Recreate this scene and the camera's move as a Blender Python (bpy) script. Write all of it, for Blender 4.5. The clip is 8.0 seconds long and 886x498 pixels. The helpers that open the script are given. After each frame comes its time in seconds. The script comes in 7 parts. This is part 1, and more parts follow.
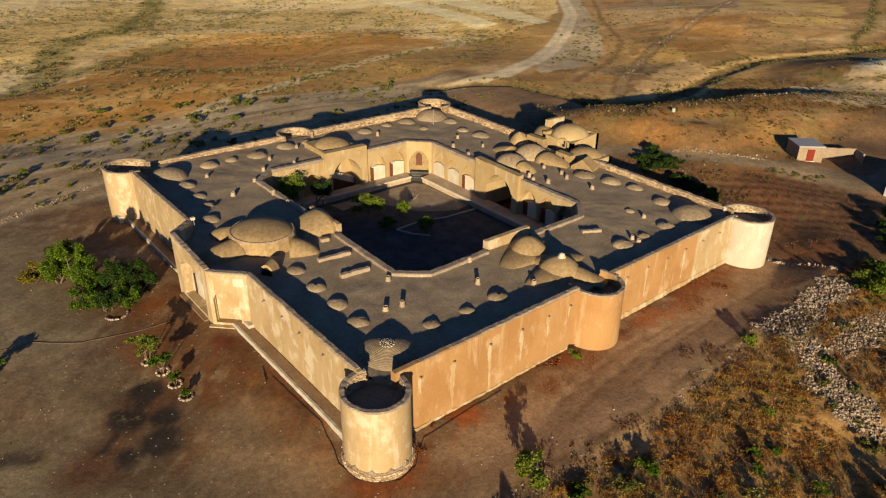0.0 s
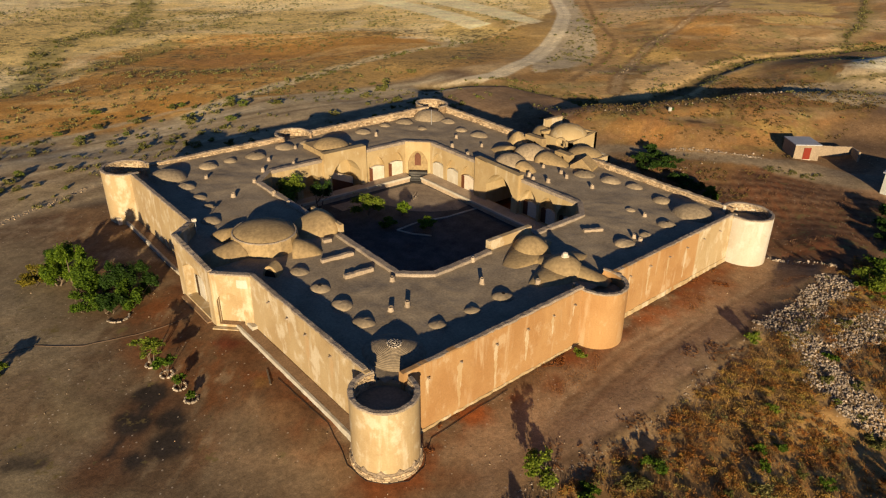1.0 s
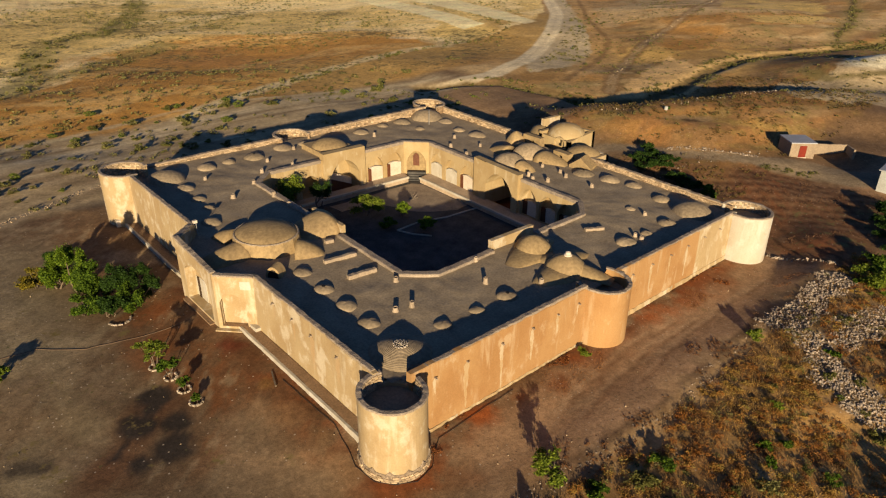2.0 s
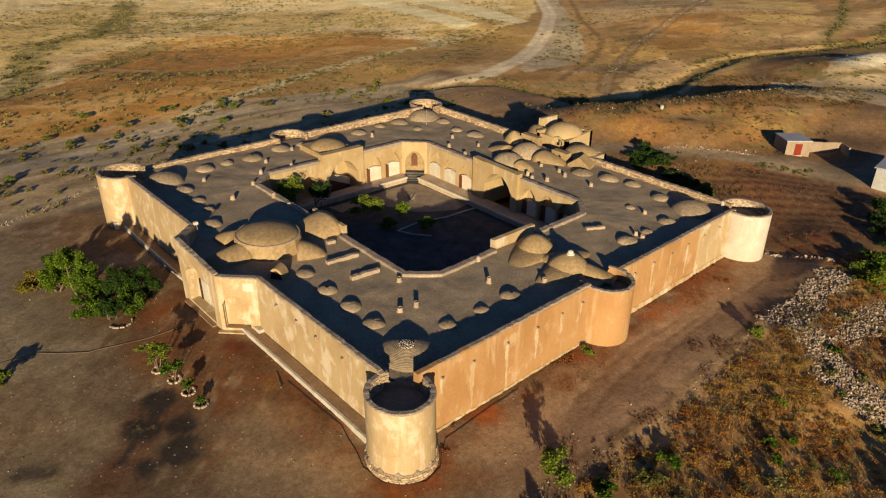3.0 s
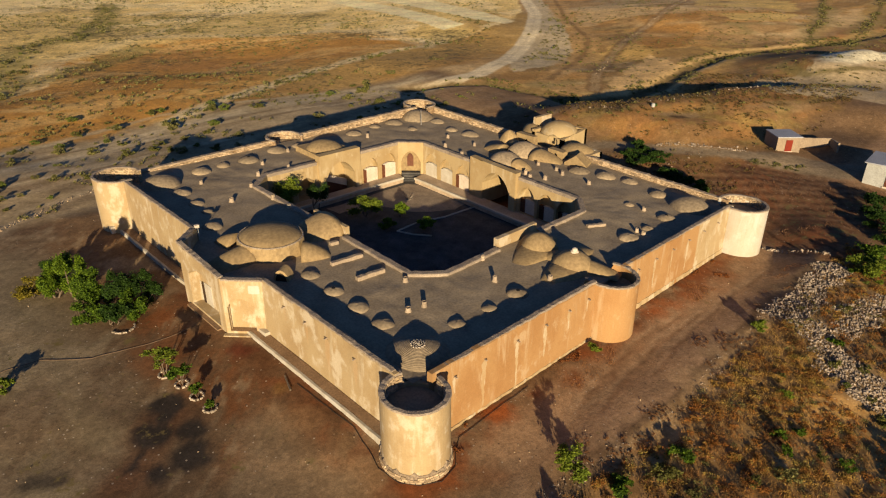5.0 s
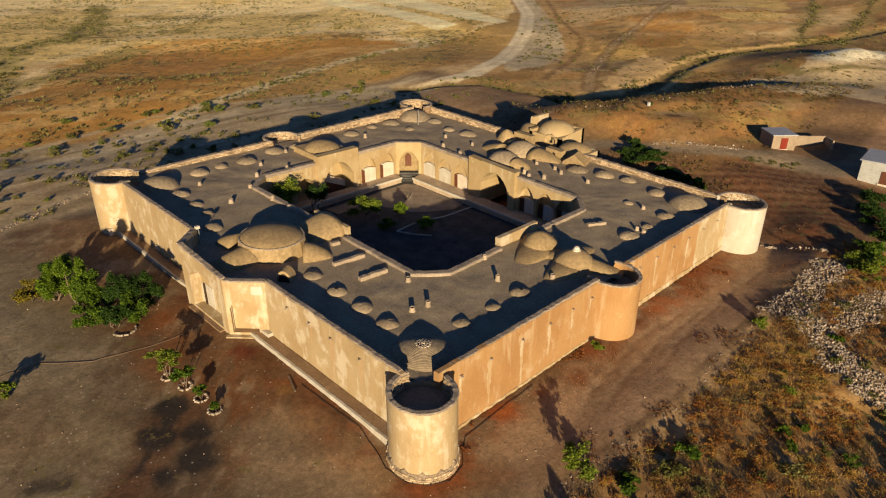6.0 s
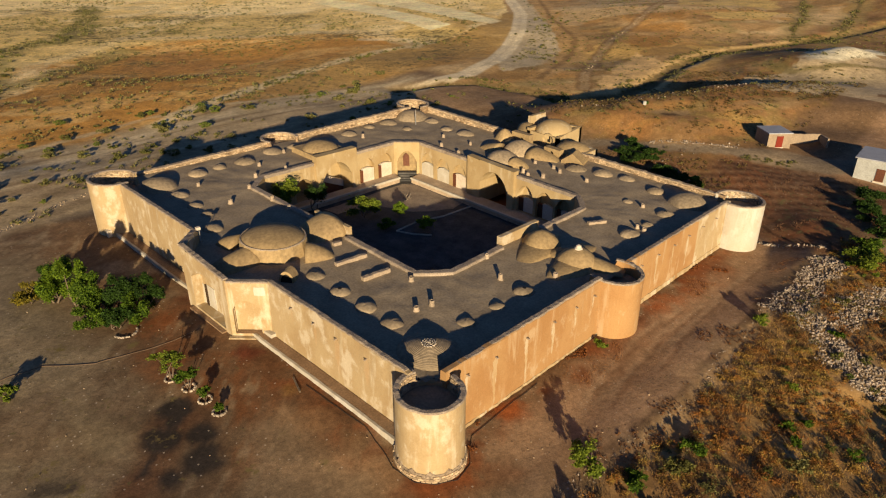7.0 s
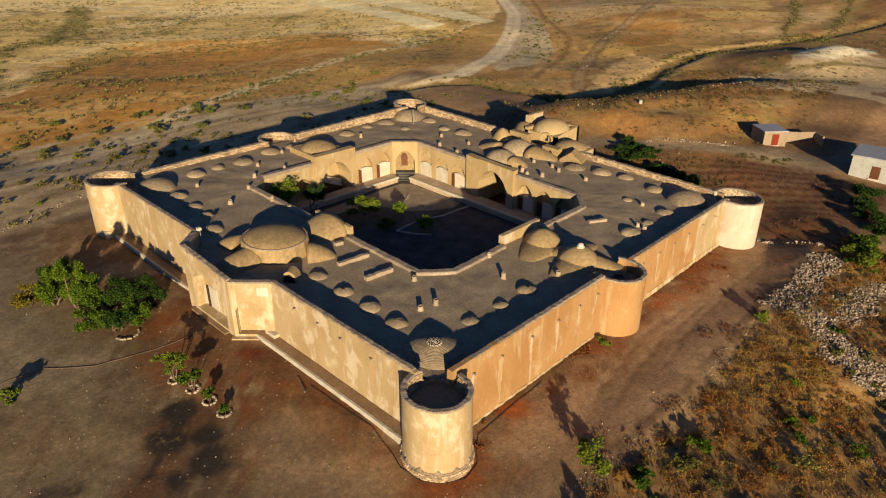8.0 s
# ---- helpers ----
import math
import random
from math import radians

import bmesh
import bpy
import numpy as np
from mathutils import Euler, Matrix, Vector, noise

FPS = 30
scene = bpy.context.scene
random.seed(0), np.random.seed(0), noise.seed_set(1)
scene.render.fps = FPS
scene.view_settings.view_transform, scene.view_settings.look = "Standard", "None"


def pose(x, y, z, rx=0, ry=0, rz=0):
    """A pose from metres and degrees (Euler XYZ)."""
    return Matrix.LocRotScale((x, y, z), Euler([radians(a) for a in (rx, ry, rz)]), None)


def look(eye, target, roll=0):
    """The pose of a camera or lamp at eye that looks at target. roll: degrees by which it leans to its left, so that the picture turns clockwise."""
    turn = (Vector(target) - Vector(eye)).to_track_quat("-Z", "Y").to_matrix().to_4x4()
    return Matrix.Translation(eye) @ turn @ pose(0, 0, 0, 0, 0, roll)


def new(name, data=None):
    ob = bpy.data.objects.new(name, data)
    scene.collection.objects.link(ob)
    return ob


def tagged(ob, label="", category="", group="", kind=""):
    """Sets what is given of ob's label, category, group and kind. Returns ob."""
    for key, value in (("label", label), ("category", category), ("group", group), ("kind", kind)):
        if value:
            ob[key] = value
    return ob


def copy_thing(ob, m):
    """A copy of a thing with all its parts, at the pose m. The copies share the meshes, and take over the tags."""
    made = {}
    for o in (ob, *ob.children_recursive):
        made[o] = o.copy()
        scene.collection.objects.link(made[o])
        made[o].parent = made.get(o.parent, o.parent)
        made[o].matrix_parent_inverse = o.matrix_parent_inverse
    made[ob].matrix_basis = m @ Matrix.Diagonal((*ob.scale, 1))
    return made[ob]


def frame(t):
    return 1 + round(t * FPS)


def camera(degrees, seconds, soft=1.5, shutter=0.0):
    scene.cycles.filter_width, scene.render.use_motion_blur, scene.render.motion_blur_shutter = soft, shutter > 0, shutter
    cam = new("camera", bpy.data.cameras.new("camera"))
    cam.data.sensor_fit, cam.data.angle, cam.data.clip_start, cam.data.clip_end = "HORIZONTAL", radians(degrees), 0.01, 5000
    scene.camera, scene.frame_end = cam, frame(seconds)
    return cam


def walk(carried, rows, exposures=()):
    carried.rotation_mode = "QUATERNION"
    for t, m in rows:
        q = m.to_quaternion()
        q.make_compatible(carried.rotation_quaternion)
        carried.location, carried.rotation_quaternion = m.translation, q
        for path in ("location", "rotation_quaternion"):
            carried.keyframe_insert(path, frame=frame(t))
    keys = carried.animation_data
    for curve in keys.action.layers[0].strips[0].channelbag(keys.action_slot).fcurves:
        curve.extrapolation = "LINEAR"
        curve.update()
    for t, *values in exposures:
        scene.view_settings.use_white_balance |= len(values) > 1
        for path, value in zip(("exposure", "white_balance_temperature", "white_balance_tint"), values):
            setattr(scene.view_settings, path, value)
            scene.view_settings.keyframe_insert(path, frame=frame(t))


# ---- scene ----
cam = camera(67.3, 8.0, soft=1.2)
PATH = [
    (0, (-18.500, -28.722, 32.386), (16.546, 11.895, 5.547), 0.43),
    (0.5, (-18.864, -28.370, 32.369), (16.459, 12.016, 5.531), 0.42),
    (1, (-19.222, -28.027, 32.348), (16.377, 12.128, 5.516), 0.41),
    (1.5, (-19.573, -27.690, 32.324), (16.301, 12.230, 5.501), 0.38),
    (3, (-20.596, -26.713, 32.233), (16.096, 12.493, 5.457), 0.27),
    (3.5, (-20.927, -26.395, 32.198), (16.035, 12.569, 5.441), 0.23),
    (4, (-21.255, -26.079, 32.160), (15.975, 12.641, 5.423), 0.18),
    (4.5, (-21.579, -25.765, 32.120), (15.917, 12.711, 5.403), 0.14),
    (6, (-22.531, -24.821, 31.990), (15.749, 12.911, 5.328), 0.02),
    (6.5, (-22.844, -24.503, 31.943), (15.692, 12.978, 5.296), -0.01),
    (7, (-23.154, -24.182, 31.896), (15.634, 13.048, 5.260), -0.03),
    (7.5, (-23.463, -23.857, 31.847), (15.575, 13.120, 5.220), -0.05),
    (8, (-23.771, -23.526, 31.798), (15.513, 13.197, 5.174), -0.05),
]
walk(cam, [(t, look(e, g, r)) for t, e, g, r in PATH])
# ==REST==
# ---- world, sun, exposure ----
SUN_AZ, SUN_EL = 50.0, 10.7
world = bpy.data.worlds.new("sky")
scene.world = world
world.use_nodes = True
wn = world.node_tree.nodes
sky = wn.new("ShaderNodeTexSky")
sky.sky_type = "NISHITA"
sky.sun_disc = False
sky.sun_elevation = radians(SUN_EL)
# the sun stands opposite to the way the shadows run
sun_from = Vector((-math.cos(radians(SUN_AZ)), -math.sin(radians(SUN_AZ)), math.tan(radians(SUN_EL)))).normalized()
sky.sun_rotation = math.atan2(sun_from.x, sun_from.y)
sky.altitude = 1200.0
sky.dust_density = 0.7
sky.ozone_density = 3.0
tint = wn.new("ShaderNodeMix")
tint.data_type, tint.blend_type = "RGBA", "MULTIPLY"
tint.inputs["Factor"].default_value = 1.0
tint.inputs["B"].default_value = (0.74, 0.91, 1.26, 1)
world.node_tree.links.new(sky.outputs[0], tint.inputs["A"])
world.node_tree.links.new(tint.outputs["Result"], wn["Background"].inputs[0])
wn["Background"].inputs[1].default_value = 0.036
sun = new("sun", bpy.data.lights.new("sun", "SUN"))
sun.data.energy = 5.0
sun.data.angle = radians(0.6)
sun.data.color = (1.0, 0.77, 0.48)
sun.matrix_world = look(sun_from * 200, (0, 0, 0))
scene.view_settings.exposure = 0.83

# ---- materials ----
# albedo scale of all but the far ground, set against a raised exposure
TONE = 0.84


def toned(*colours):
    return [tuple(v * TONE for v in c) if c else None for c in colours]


def mat(name, base, rough=0.9, scale=1.0, vary=0.25, second=None, bump=0.3, fine=None, random_vary=0.0, streak=False, island=0.0, metal=0.0):
    """A weathered matt surface: two scales of colour change, grain and relief. base, second: linear colours."""
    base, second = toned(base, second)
    m = bpy.data.materials.new(name)
    m.use_nodes = True
    n, l = m.node_tree.nodes, m.node_tree.links
    bsdf = n["Principled BSDF"]
    bsdf.inputs["Roughness"].default_value = rough
    bsdf.inputs["Metallic"].default_value = metal
    bsdf.inputs["Specular IOR Level"].default_value = 0.25
    geo = n.new("ShaderNodeNewGeometry")
    pos = geo.outputs["Position"]
    if streak:
        mp = n.new("ShaderNodeMapping")
        mp.inputs["Scale"].default_value = (1.0, 1.0, 0.28)
        l.new(pos, mp.inputs["Vector"])
        pos_big = mp.outputs[0]
    else:
        pos_big = pos
    big = n.new("ShaderNodeTexNoise")
    big.inputs["Scale"].default_value = 0.55 * scale
    big.inputs["Detail"].default_value = 6
    big.inputs["Roughness"].default_value = 0.65
    l.new(pos_big, big.inputs["Vector"])
    small = n.new("ShaderNodeTexNoise")
    small.inputs["Scale"].default_value = fine if fine else 7.0 * scale
    small.inputs["Detail"].default_value = 5
    l.new(pos, small.inputs["Vector"])
    ramp = n.new("ShaderNodeValToRGB")
    ramp.color_ramp.elements[0].position = 0.36
    ramp.color_ramp.elements[1].position = 0.64
    sec = second if second else tuple(c * (1 - vary) for c in base)
    ramp.color_ramp.elements[0].color = (*sec, 1)
    ramp.color_ramp.elements[1].color = (*base, 1)
    l.new(big.outputs["Fac"], ramp.inputs[0])
    mr = n.new("ShaderNodeMapRange")
    mr.inputs["From Min"].default_value = 0.3
    mr.inputs["From Max"].default_value = 0.7
    mr.inputs["To Min"].default_value = 1 - vary
    mr.inputs["To Max"].default_value = 1 + vary * 0.6
    l.new(small.outputs["Fac"], mr.inputs["Value"])
    mul = n.new("ShaderNodeMix")
    mul.data_type = "RGBA"
    mul.blend_type = "MULTIPLY"
    mul.inputs["Factor"].default_value = 1.0
    l.new(ramp.outputs[0], mul.inputs["A"])
    l.new(mr.outputs[0], mul.inputs["B"])
    col = mul.outputs["Result"]
    for source, amount in (("object", random_vary), ("island", island)):
        if amount > 0:
            if source == "object":
                rnd = n.new("ShaderNodeObjectInfo").outputs["Random"]
            else:
                rnd = geo.outputs["Random Per Island"]
            r2 = n.new("ShaderNodeMapRange")
            r2.inputs["To Min"].default_value = 1 - amount
            r2.inputs["To Max"].default_value = 1 + amount
            l.new(rnd, r2.inputs["Value"])
            m2 = n.new("ShaderNodeMix")
            m2.data_type = "RGBA"
            m2.blend_type = "MULTIPLY"
            m2.inputs["Factor"].default_value = 1.0
            l.new(col, m2.inputs["A"])
            l.new(r2.outputs[0], m2.inputs["B"])
            col = m2.outputs["Result"]
    l.new(col, bsdf.inputs["Base Color"])
    if bump > 0:
        b = n.new("ShaderNodeBump")
        b.inputs["Strength"].default_value = bump
        b.inputs["Distance"].default_value = 0.06
        l.new(small.outputs["Fac"], b.inputs["Height"])
        l.new(b.outputs[0], bsdf.inputs["Normal"])
    return m


def leaf_mat(name, base, tip, patch=0.0, mid=None):
    """Thin leaves or blades, each of its own tone; patch: how often, per metre, the tone drifts from plant to plant."""
    m = bpy.data.materials.new(name)
    m.use_nodes = True
    n, l = m.node_tree.nodes, m.node_tree.links
    bsdf = n["Principled BSDF"]
    bsdf.inputs["Roughness"].default_value = 0.7
    bsdf.inputs["Specular IOR Level"].default_value = 0.2
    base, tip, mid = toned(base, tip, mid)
    geo = n.new("ShaderNodeNewGeometry")
    ramp = n.new("ShaderNodeValToRGB")
    ramp.color_ramp.elements[0].color = (*base, 1)
    ramp.color_ramp.elements[1].color = (*tip, 1)
    if mid:
        ramp.color_ramp.elements.new(0.5).color = (*mid, 1)
    tone = geo.outputs["Random Per Island"]
    if patch:
        t = n.new("ShaderNodeTexNoise")
        t.inputs["Scale"].default_value = patch
        t.inputs["Detail"].default_value = 2
        l.new(geo.outputs["Position"], t.inputs["Vector"])
        wide = n.new("ShaderNodeMapRange")
        wide.inputs["From Min"].default_value = 0.3
        wide.inputs["From Max"].default_value = 0.7
        wide.inputs["To Max"].default_value = 0.75
        l.new(t.outputs["Fac"], wide.inputs["Value"])
        add = n.new("ShaderNodeMath")
        add.operation = "MULTIPLY_ADD"
        add.inputs[1].default_value = 0.25
        l.new(tone, add.inputs[0])
        l.new(wide.outputs[0], add.inputs[2])
        tone = add.outputs[0]
    l.new(tone, ramp.inputs[0])
    l.new(ramp.outputs[0], bsdf.inputs["Base Color"])
    tr = n.new("ShaderNodeBsdfTranslucent")
    l.new(ramp.outputs[0], tr.inputs["Color"])
    mix = n.new("ShaderNodeMixShader")
    mix.inputs[0].default_value = 0.3
    l.new(bsdf.outputs[0], mix.inputs[1])
    l.new(tr.outputs[0], mix.inputs[2])
    l.new(mix.outputs[0], n["Material Output"].inputs["Surface"])
    return m


def plaster(name, base, second, patch, bare, patches=0.57, bump=0.18):
    """Old mud plaster: drifting tone, pale repairs and run-off streaks, bare darker scars."""
    m = bpy.data.materials.new(name)
    m.use_nodes = True
    n, l = m.node_tree.nodes, m.node_tree.links
    bsdf = n["Principled BSDF"]
    bsdf.inputs["Roughness"].default_value = 0.92
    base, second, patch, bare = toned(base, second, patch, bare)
    bsdf.inputs["Specular IOR Level"].default_value = 0.2
    pos = n.new("ShaderNodeNewGeometry").outputs["Position"]

    def tex(scale, stretch, detail, off):
        mp = n.new("ShaderNodeMapping")
        mp.inputs["Scale"].default_value = (1, 1, stretch)
        mp.inputs["Location"].default_value = (off, off * 1.7, off * 0.6)
        l.new(pos, mp.inputs["Vector"])
        t = n.new("ShaderNodeTexNoise")
        t.inputs["Scale"].default_value = scale
        t.inputs["Detail"].default_value = detail
        t.inputs["Roughness"].default_value = 0.62
        l.new(mp.outputs[0], t.inputs["Vector"])
        return t.outputs["Fac"]

    def mask(fac, lo, hi, top=1.0):
        r = n.new("ShaderNodeMapRange")
        r.interpolation_type = "SMOOTHSTEP"
        r.inputs["From Min"].default_value = lo
        r.inputs["From Max"].default_value = hi
        r.inputs["To Max"].default_value = top
        l.new(fac, r.inputs["Value"])
        return r.outputs[0]

    def over(col, colour, fac):
        x = n.new("ShaderNodeMix")
        x.data_type = "RGBA"
        l.new(fac, x.inputs["Factor"])
        if isinstance(col, tuple):
            x.inputs["A"].default_value = (*col, 1)
        else:
            l.new(col, x.inputs["A"])
        x.inputs["B"].default_value = (*colour, 1)
        return x.outputs["Result"]
    col = over(base, second, mask(tex(0.32, 0.8, 5, 1.0), 0.38, 0.66))
    col = over(col, patch, mask(tex(0.75, 0.7, 6, 7.0), patches, patches + 0.13, 0.8))
    col = over(col, patch, mask(tex(1.1, 0.16, 4, 13.0), 0.54, 0.7, 0.75))
    col = over(col, bare, mask(tex(0.9, 1.0, 6, 23.0), 0.62, 0.72, 0.6))
    fine = tex(9.0, 1.0, 5, 3.0)
    g = n.new("ShaderNodeMapRange")
    g.inputs["From Min"].default_value = 0.3
    g.inputs["From Max"].default_value = 0.7
    g.inputs["To Min"].default_value = 0.9
    g.inputs["To Max"].default_value = 1.08
    l.new(fine, g.inputs["Value"])
    x = n.new("ShaderNodeMix")
    x.data_type = "RGBA"
    x.blend_type = "MULTIPLY"
    x.inputs["Factor"].default_value = 1
    l.new(col, x.inputs["A"])
    l.new(g.outputs[0], x.inputs["B"])
    l.new(x.outputs["Result"], bsdf.inputs["Base Color"])
    b = n.new("ShaderNodeBump")
    b.inputs["Strength"].default_value = bump
    b.inputs["Distance"].default_value = 0.08
    l.new(tex(2.2, 1.0, 6, 5.0), b.inputs["Height"])
    l.new(b.outputs[0], bsdf.inputs["Normal"])
    return m


PLASTER = plaster("ochre_plaster", (0.415, 0.25, 0.108), (0.36, 0.2, 0.08), (0.5, 0.365, 0.215), (0.31, 0.165, 0.07))
PALE = plaster("pale_plaster", (0.445, 0.342, 0.192), (0.38, 0.276, 0.145), (0.58, 0.505, 0.37), (0.35, 0.245, 0.13), 0.5)
CHALK = plaster("chalky_plaster", (0.52, 0.49, 0.41), (0.48, 0.435, 0.34), (0.58, 0.56, 0.49), (0.42, 0.35, 0.24), 0.5)
COURTWALL = plaster("court_plaster", (0.45, 0.345, 0.185), (0.38, 0.275, 0.135), (0.54, 0.45, 0.29), (0.32, 0.21, 0.1))
WHITE = mat("limewash", (0.7, 0.64, 0.54), vary=0.15, second=(0.6, 0.51, 0.4), bump=0.2)
MUD = mat("mud_roof", (0.4, 0.325, 0.218), vary=0.24, second=(0.285, 0.228, 0.153), bump=0.35, scale=0.8)
ROOFDOME = mat("dome_mud_plaster", (0.385, 0.305, 0.2), vary=0.3, second=(0.275, 0.22, 0.148), bump=0.3, fine=3.5, random_vary=0.14)
DOME = mat("dome_brick_plaster", (0.4, 0.295, 0.15), vary=0.24, second=(0.3, 0.218, 0.115), bump=0.25, fine=3.5, random_vary=0.12)
COPING = mat("weathered_coping", (0.42, 0.35, 0.27), vary=0.35, second=(0.27, 0.22, 0.17), bump=0.8, fine=9)
RUBBLEWALL = mat("rubble_masonry", (0.42, 0.3, 0.18), vary=0.6, second=(0.24, 0.16, 0.09), bump=1.0, fine=5)
PARAPETSTONE = mat("parapet_stone", (0.52, 0.4, 0.26), vary=0.25, second=(0.4, 0.3, 0.19), bump=0.4, island=0.4)
HUTWALL = mat("drab_plaster", (0.34, 0.27, 0.19), vary=0.25, second=(0.27, 0.21, 0.15), bump=0.3)
HOUSEWALL = mat("grey_limewash", (0.47, 0.49, 0.47), vary=0.2, second=(0.38, 0.39, 0.36), bump=0.2)
STONE = mat("field_stone", (0.43, 0.36, 0.285), vary=0.35, second=(0.28, 0.225, 0.17), bump=0.6, island=0.45)
# the deep court's bluish shade is put into this dark floor colour
COURTSHADE = mat("court_floor", (0.11, 0.108, 0.102), vary=0.35, second=(0.05, 0.051, 0.052), bump=0.3)
REDDOOR = mat("red_paint", (0.22, 0.024, 0.009), rough=0.75, vary=0.2, bump=0.1)
DOORSHADE = mat("doorway_shade", (0.06, 0.035, 0.02), rough=0.6, vary=0.3, bump=0.2)
RUST = mat("brown_door_paint", (0.16, 0.06, 0.03), rough=0.6, vary=0.3, bump=0.2)
ROOFSHEET = mat("grey_roof_sheet", (0.42, 0.44, 0.48), rough=0.5, vary=0.2, bump=0.1)
METAL = mat("painted_steel", (0.6, 0.6, 0.58), rough=0.4, vary=0.15, bump=0.05, metal=0.6)
# near-black fill stands in for the shade inside openings
HOLE = mat("shaded_opening", (0.02, 0.017, 0.014), vary=0.3, bump=0)
PIPE = mat("clay_pipe", (0.46, 0.37, 0.27), vary=0.25, bump=0.3, random_vary=0.15)
BARK = mat("bark", (0.22, 0.17, 0.12), vary=0.35, bump=0.8, fine=20)
LEAF = leaf_mat("green_leaves", (0.012, 0.042, 0.004), (0.15, 0.245, 0.017))
# brighter copy of the green leaves, with sunlight put into the colour
LEAF_SUNNY = leaf_mat("sunlit_green_leaves", (0.03, 0.075, 0.005), (0.2, 0.3, 0.018))
LEAF_GOLD = leaf_mat("yellowing_leaves", (0.05, 0.05, 0.008), (0.36, 0.29, 0.03))
# darker copy, standing in for shade on some crowns
LEAF_DARK = leaf_mat("dark_leaves", (0.008, 0.026, 0.004), (0.055, 0.115, 0.014))
LEAF_YEL = leaf_mat("yellow_green_leaves", (0.06, 0.1, 0.01), (0.25, 0.32, 0.03))
SCRUB = leaf_mat("desert_scrub_leaves", (0.07, 0.075, 0.02), (0.29, 0.27, 0.09))
STRAW = leaf_mat("straw_blades", (0.44, 0.32, 0.12), (0.95, 0.75, 0.36))
TERRACE = mat("terrace_paving", (0.58, 0.46, 0.33), vary=0.25, second=(0.44, 0.345, 0.245), bump=0.3)
PLINTH = mat("dark_plinth_stone", (0.36, 0.29, 0.21), vary=0.5, second=(0.22, 0.17, 0.12), bump=1.0, fine=6)
EARTH = mat("trodden_brown_earth", (0.36, 0.24, 0.14), vary=0.3, second=(0.27, 0.175, 0.1), bump=0.4)
CABLE = mat("black_cable", (0.03, 0.028, 0.025), rough=0.6, vary=0.2, bump=0)
HOSE = mat("earthy_pipe", (0.19, 0.13, 0.085), vary=0.3, bump=0.2)
BANKGRASS = leaf_mat("bank_grass_blades", (0.24, 0.1, 0.025), (0.42, 0.32, 0.12), 0.7, (0.44, 0.25, 0.065))
FIELDGRASS = leaf_mat("field_grass_blades", (0.24, 0.12, 0.03), (0.52, 0.31, 0.09))

# ---- building helpers ----
SX, SY = -0.0248, 0.0328


def lift(x, y):
    """The base plane at (x, y): a gentle fall fitted to the camera's view."""
    return SX * x + SY * y


def thing(name, x, y, z, label, category, group="", kind=""):
    ob = new(name)
    ob.empty_display_size = 0.5
    ob.location = (x, y, z)
    return tagged(ob, label, category, group, kind)


def origin_of(ob):
    p = Vector((0, 0, 0))
    while ob:
        p += ob.location
        ob = ob.parent
    return p


def part(name, bm, material, parent=None, label="", sheared=True, smooth=False):
    """One mesh object from a bmesh in plan coordinates (height over the base plane)."""
    if sheared:
        for v in bm.verts:
            v.co.z += lift(v.co.x, v.co.y)
    if parent:
        o = origin_of(parent)
        for v in bm.verts:
            v.co -= o
    me = bpy.data.meshes.new(name)
    bmesh.ops.recalc_face_normals(bm, faces=bm.faces)
    bm.to_mesh(me)
    bm.free()
    me.materials.append(material)
    if smooth:
        me.shade_smooth()
    ob = new(name, me)
    if parent:
        ob.parent = parent
    if label:
        ob["label"] = label
    return ob


def quad(bm, a, b, c, d):
    try:
        bm.faces.new([bm.verts.new(p) for p in (a, b, c, d)])
    except ValueError:
        pass


def box(bm, x0, x1, y0, y1, z0, z1, jit=0.0):
    vs = [bm.verts.new((x + random.uniform(-jit, jit), y + random.uniform(-jit, jit), z + random.uniform(-jit, jit)))
          for x in (x0, x1) for y in (y0, y1) for z in (z0, z1)]
    for f in ((0, 1, 3, 2), (4, 6, 7, 5), (0, 4, 5, 1), (2, 3, 7, 6), (0, 2, 6, 4), (1, 5, 7, 3)):
        bm.faces.new([vs[i] for i in f])


def obox(bm, cx, cy, along, length, width, z0, z1, taper=0.0):
    """An upright block turned to the angle along (degrees)."""
    c, s = math.cos(radians(along)), math.sin(radians(along))
    vs = []
    for z, k in ((z0, 1), (z1, 1 - taper)):
        for u, v in ((-1, -1), (1, -1), (1, 1), (-1, 1)):
            du, dv = u * length / 2 * k, v * width / 2 * k
            vs.append(bm.verts.new((cx + du * c - dv * s, cy + du * s + dv * c, z)))
    for f in ((3, 2, 1, 0), (4, 5, 6, 7), (0, 1, 5, 4), (1, 2, 6, 5), (2, 3, 7, 6), (3, 0, 4, 7)):
        bm.faces.new([vs[i] for i in f])


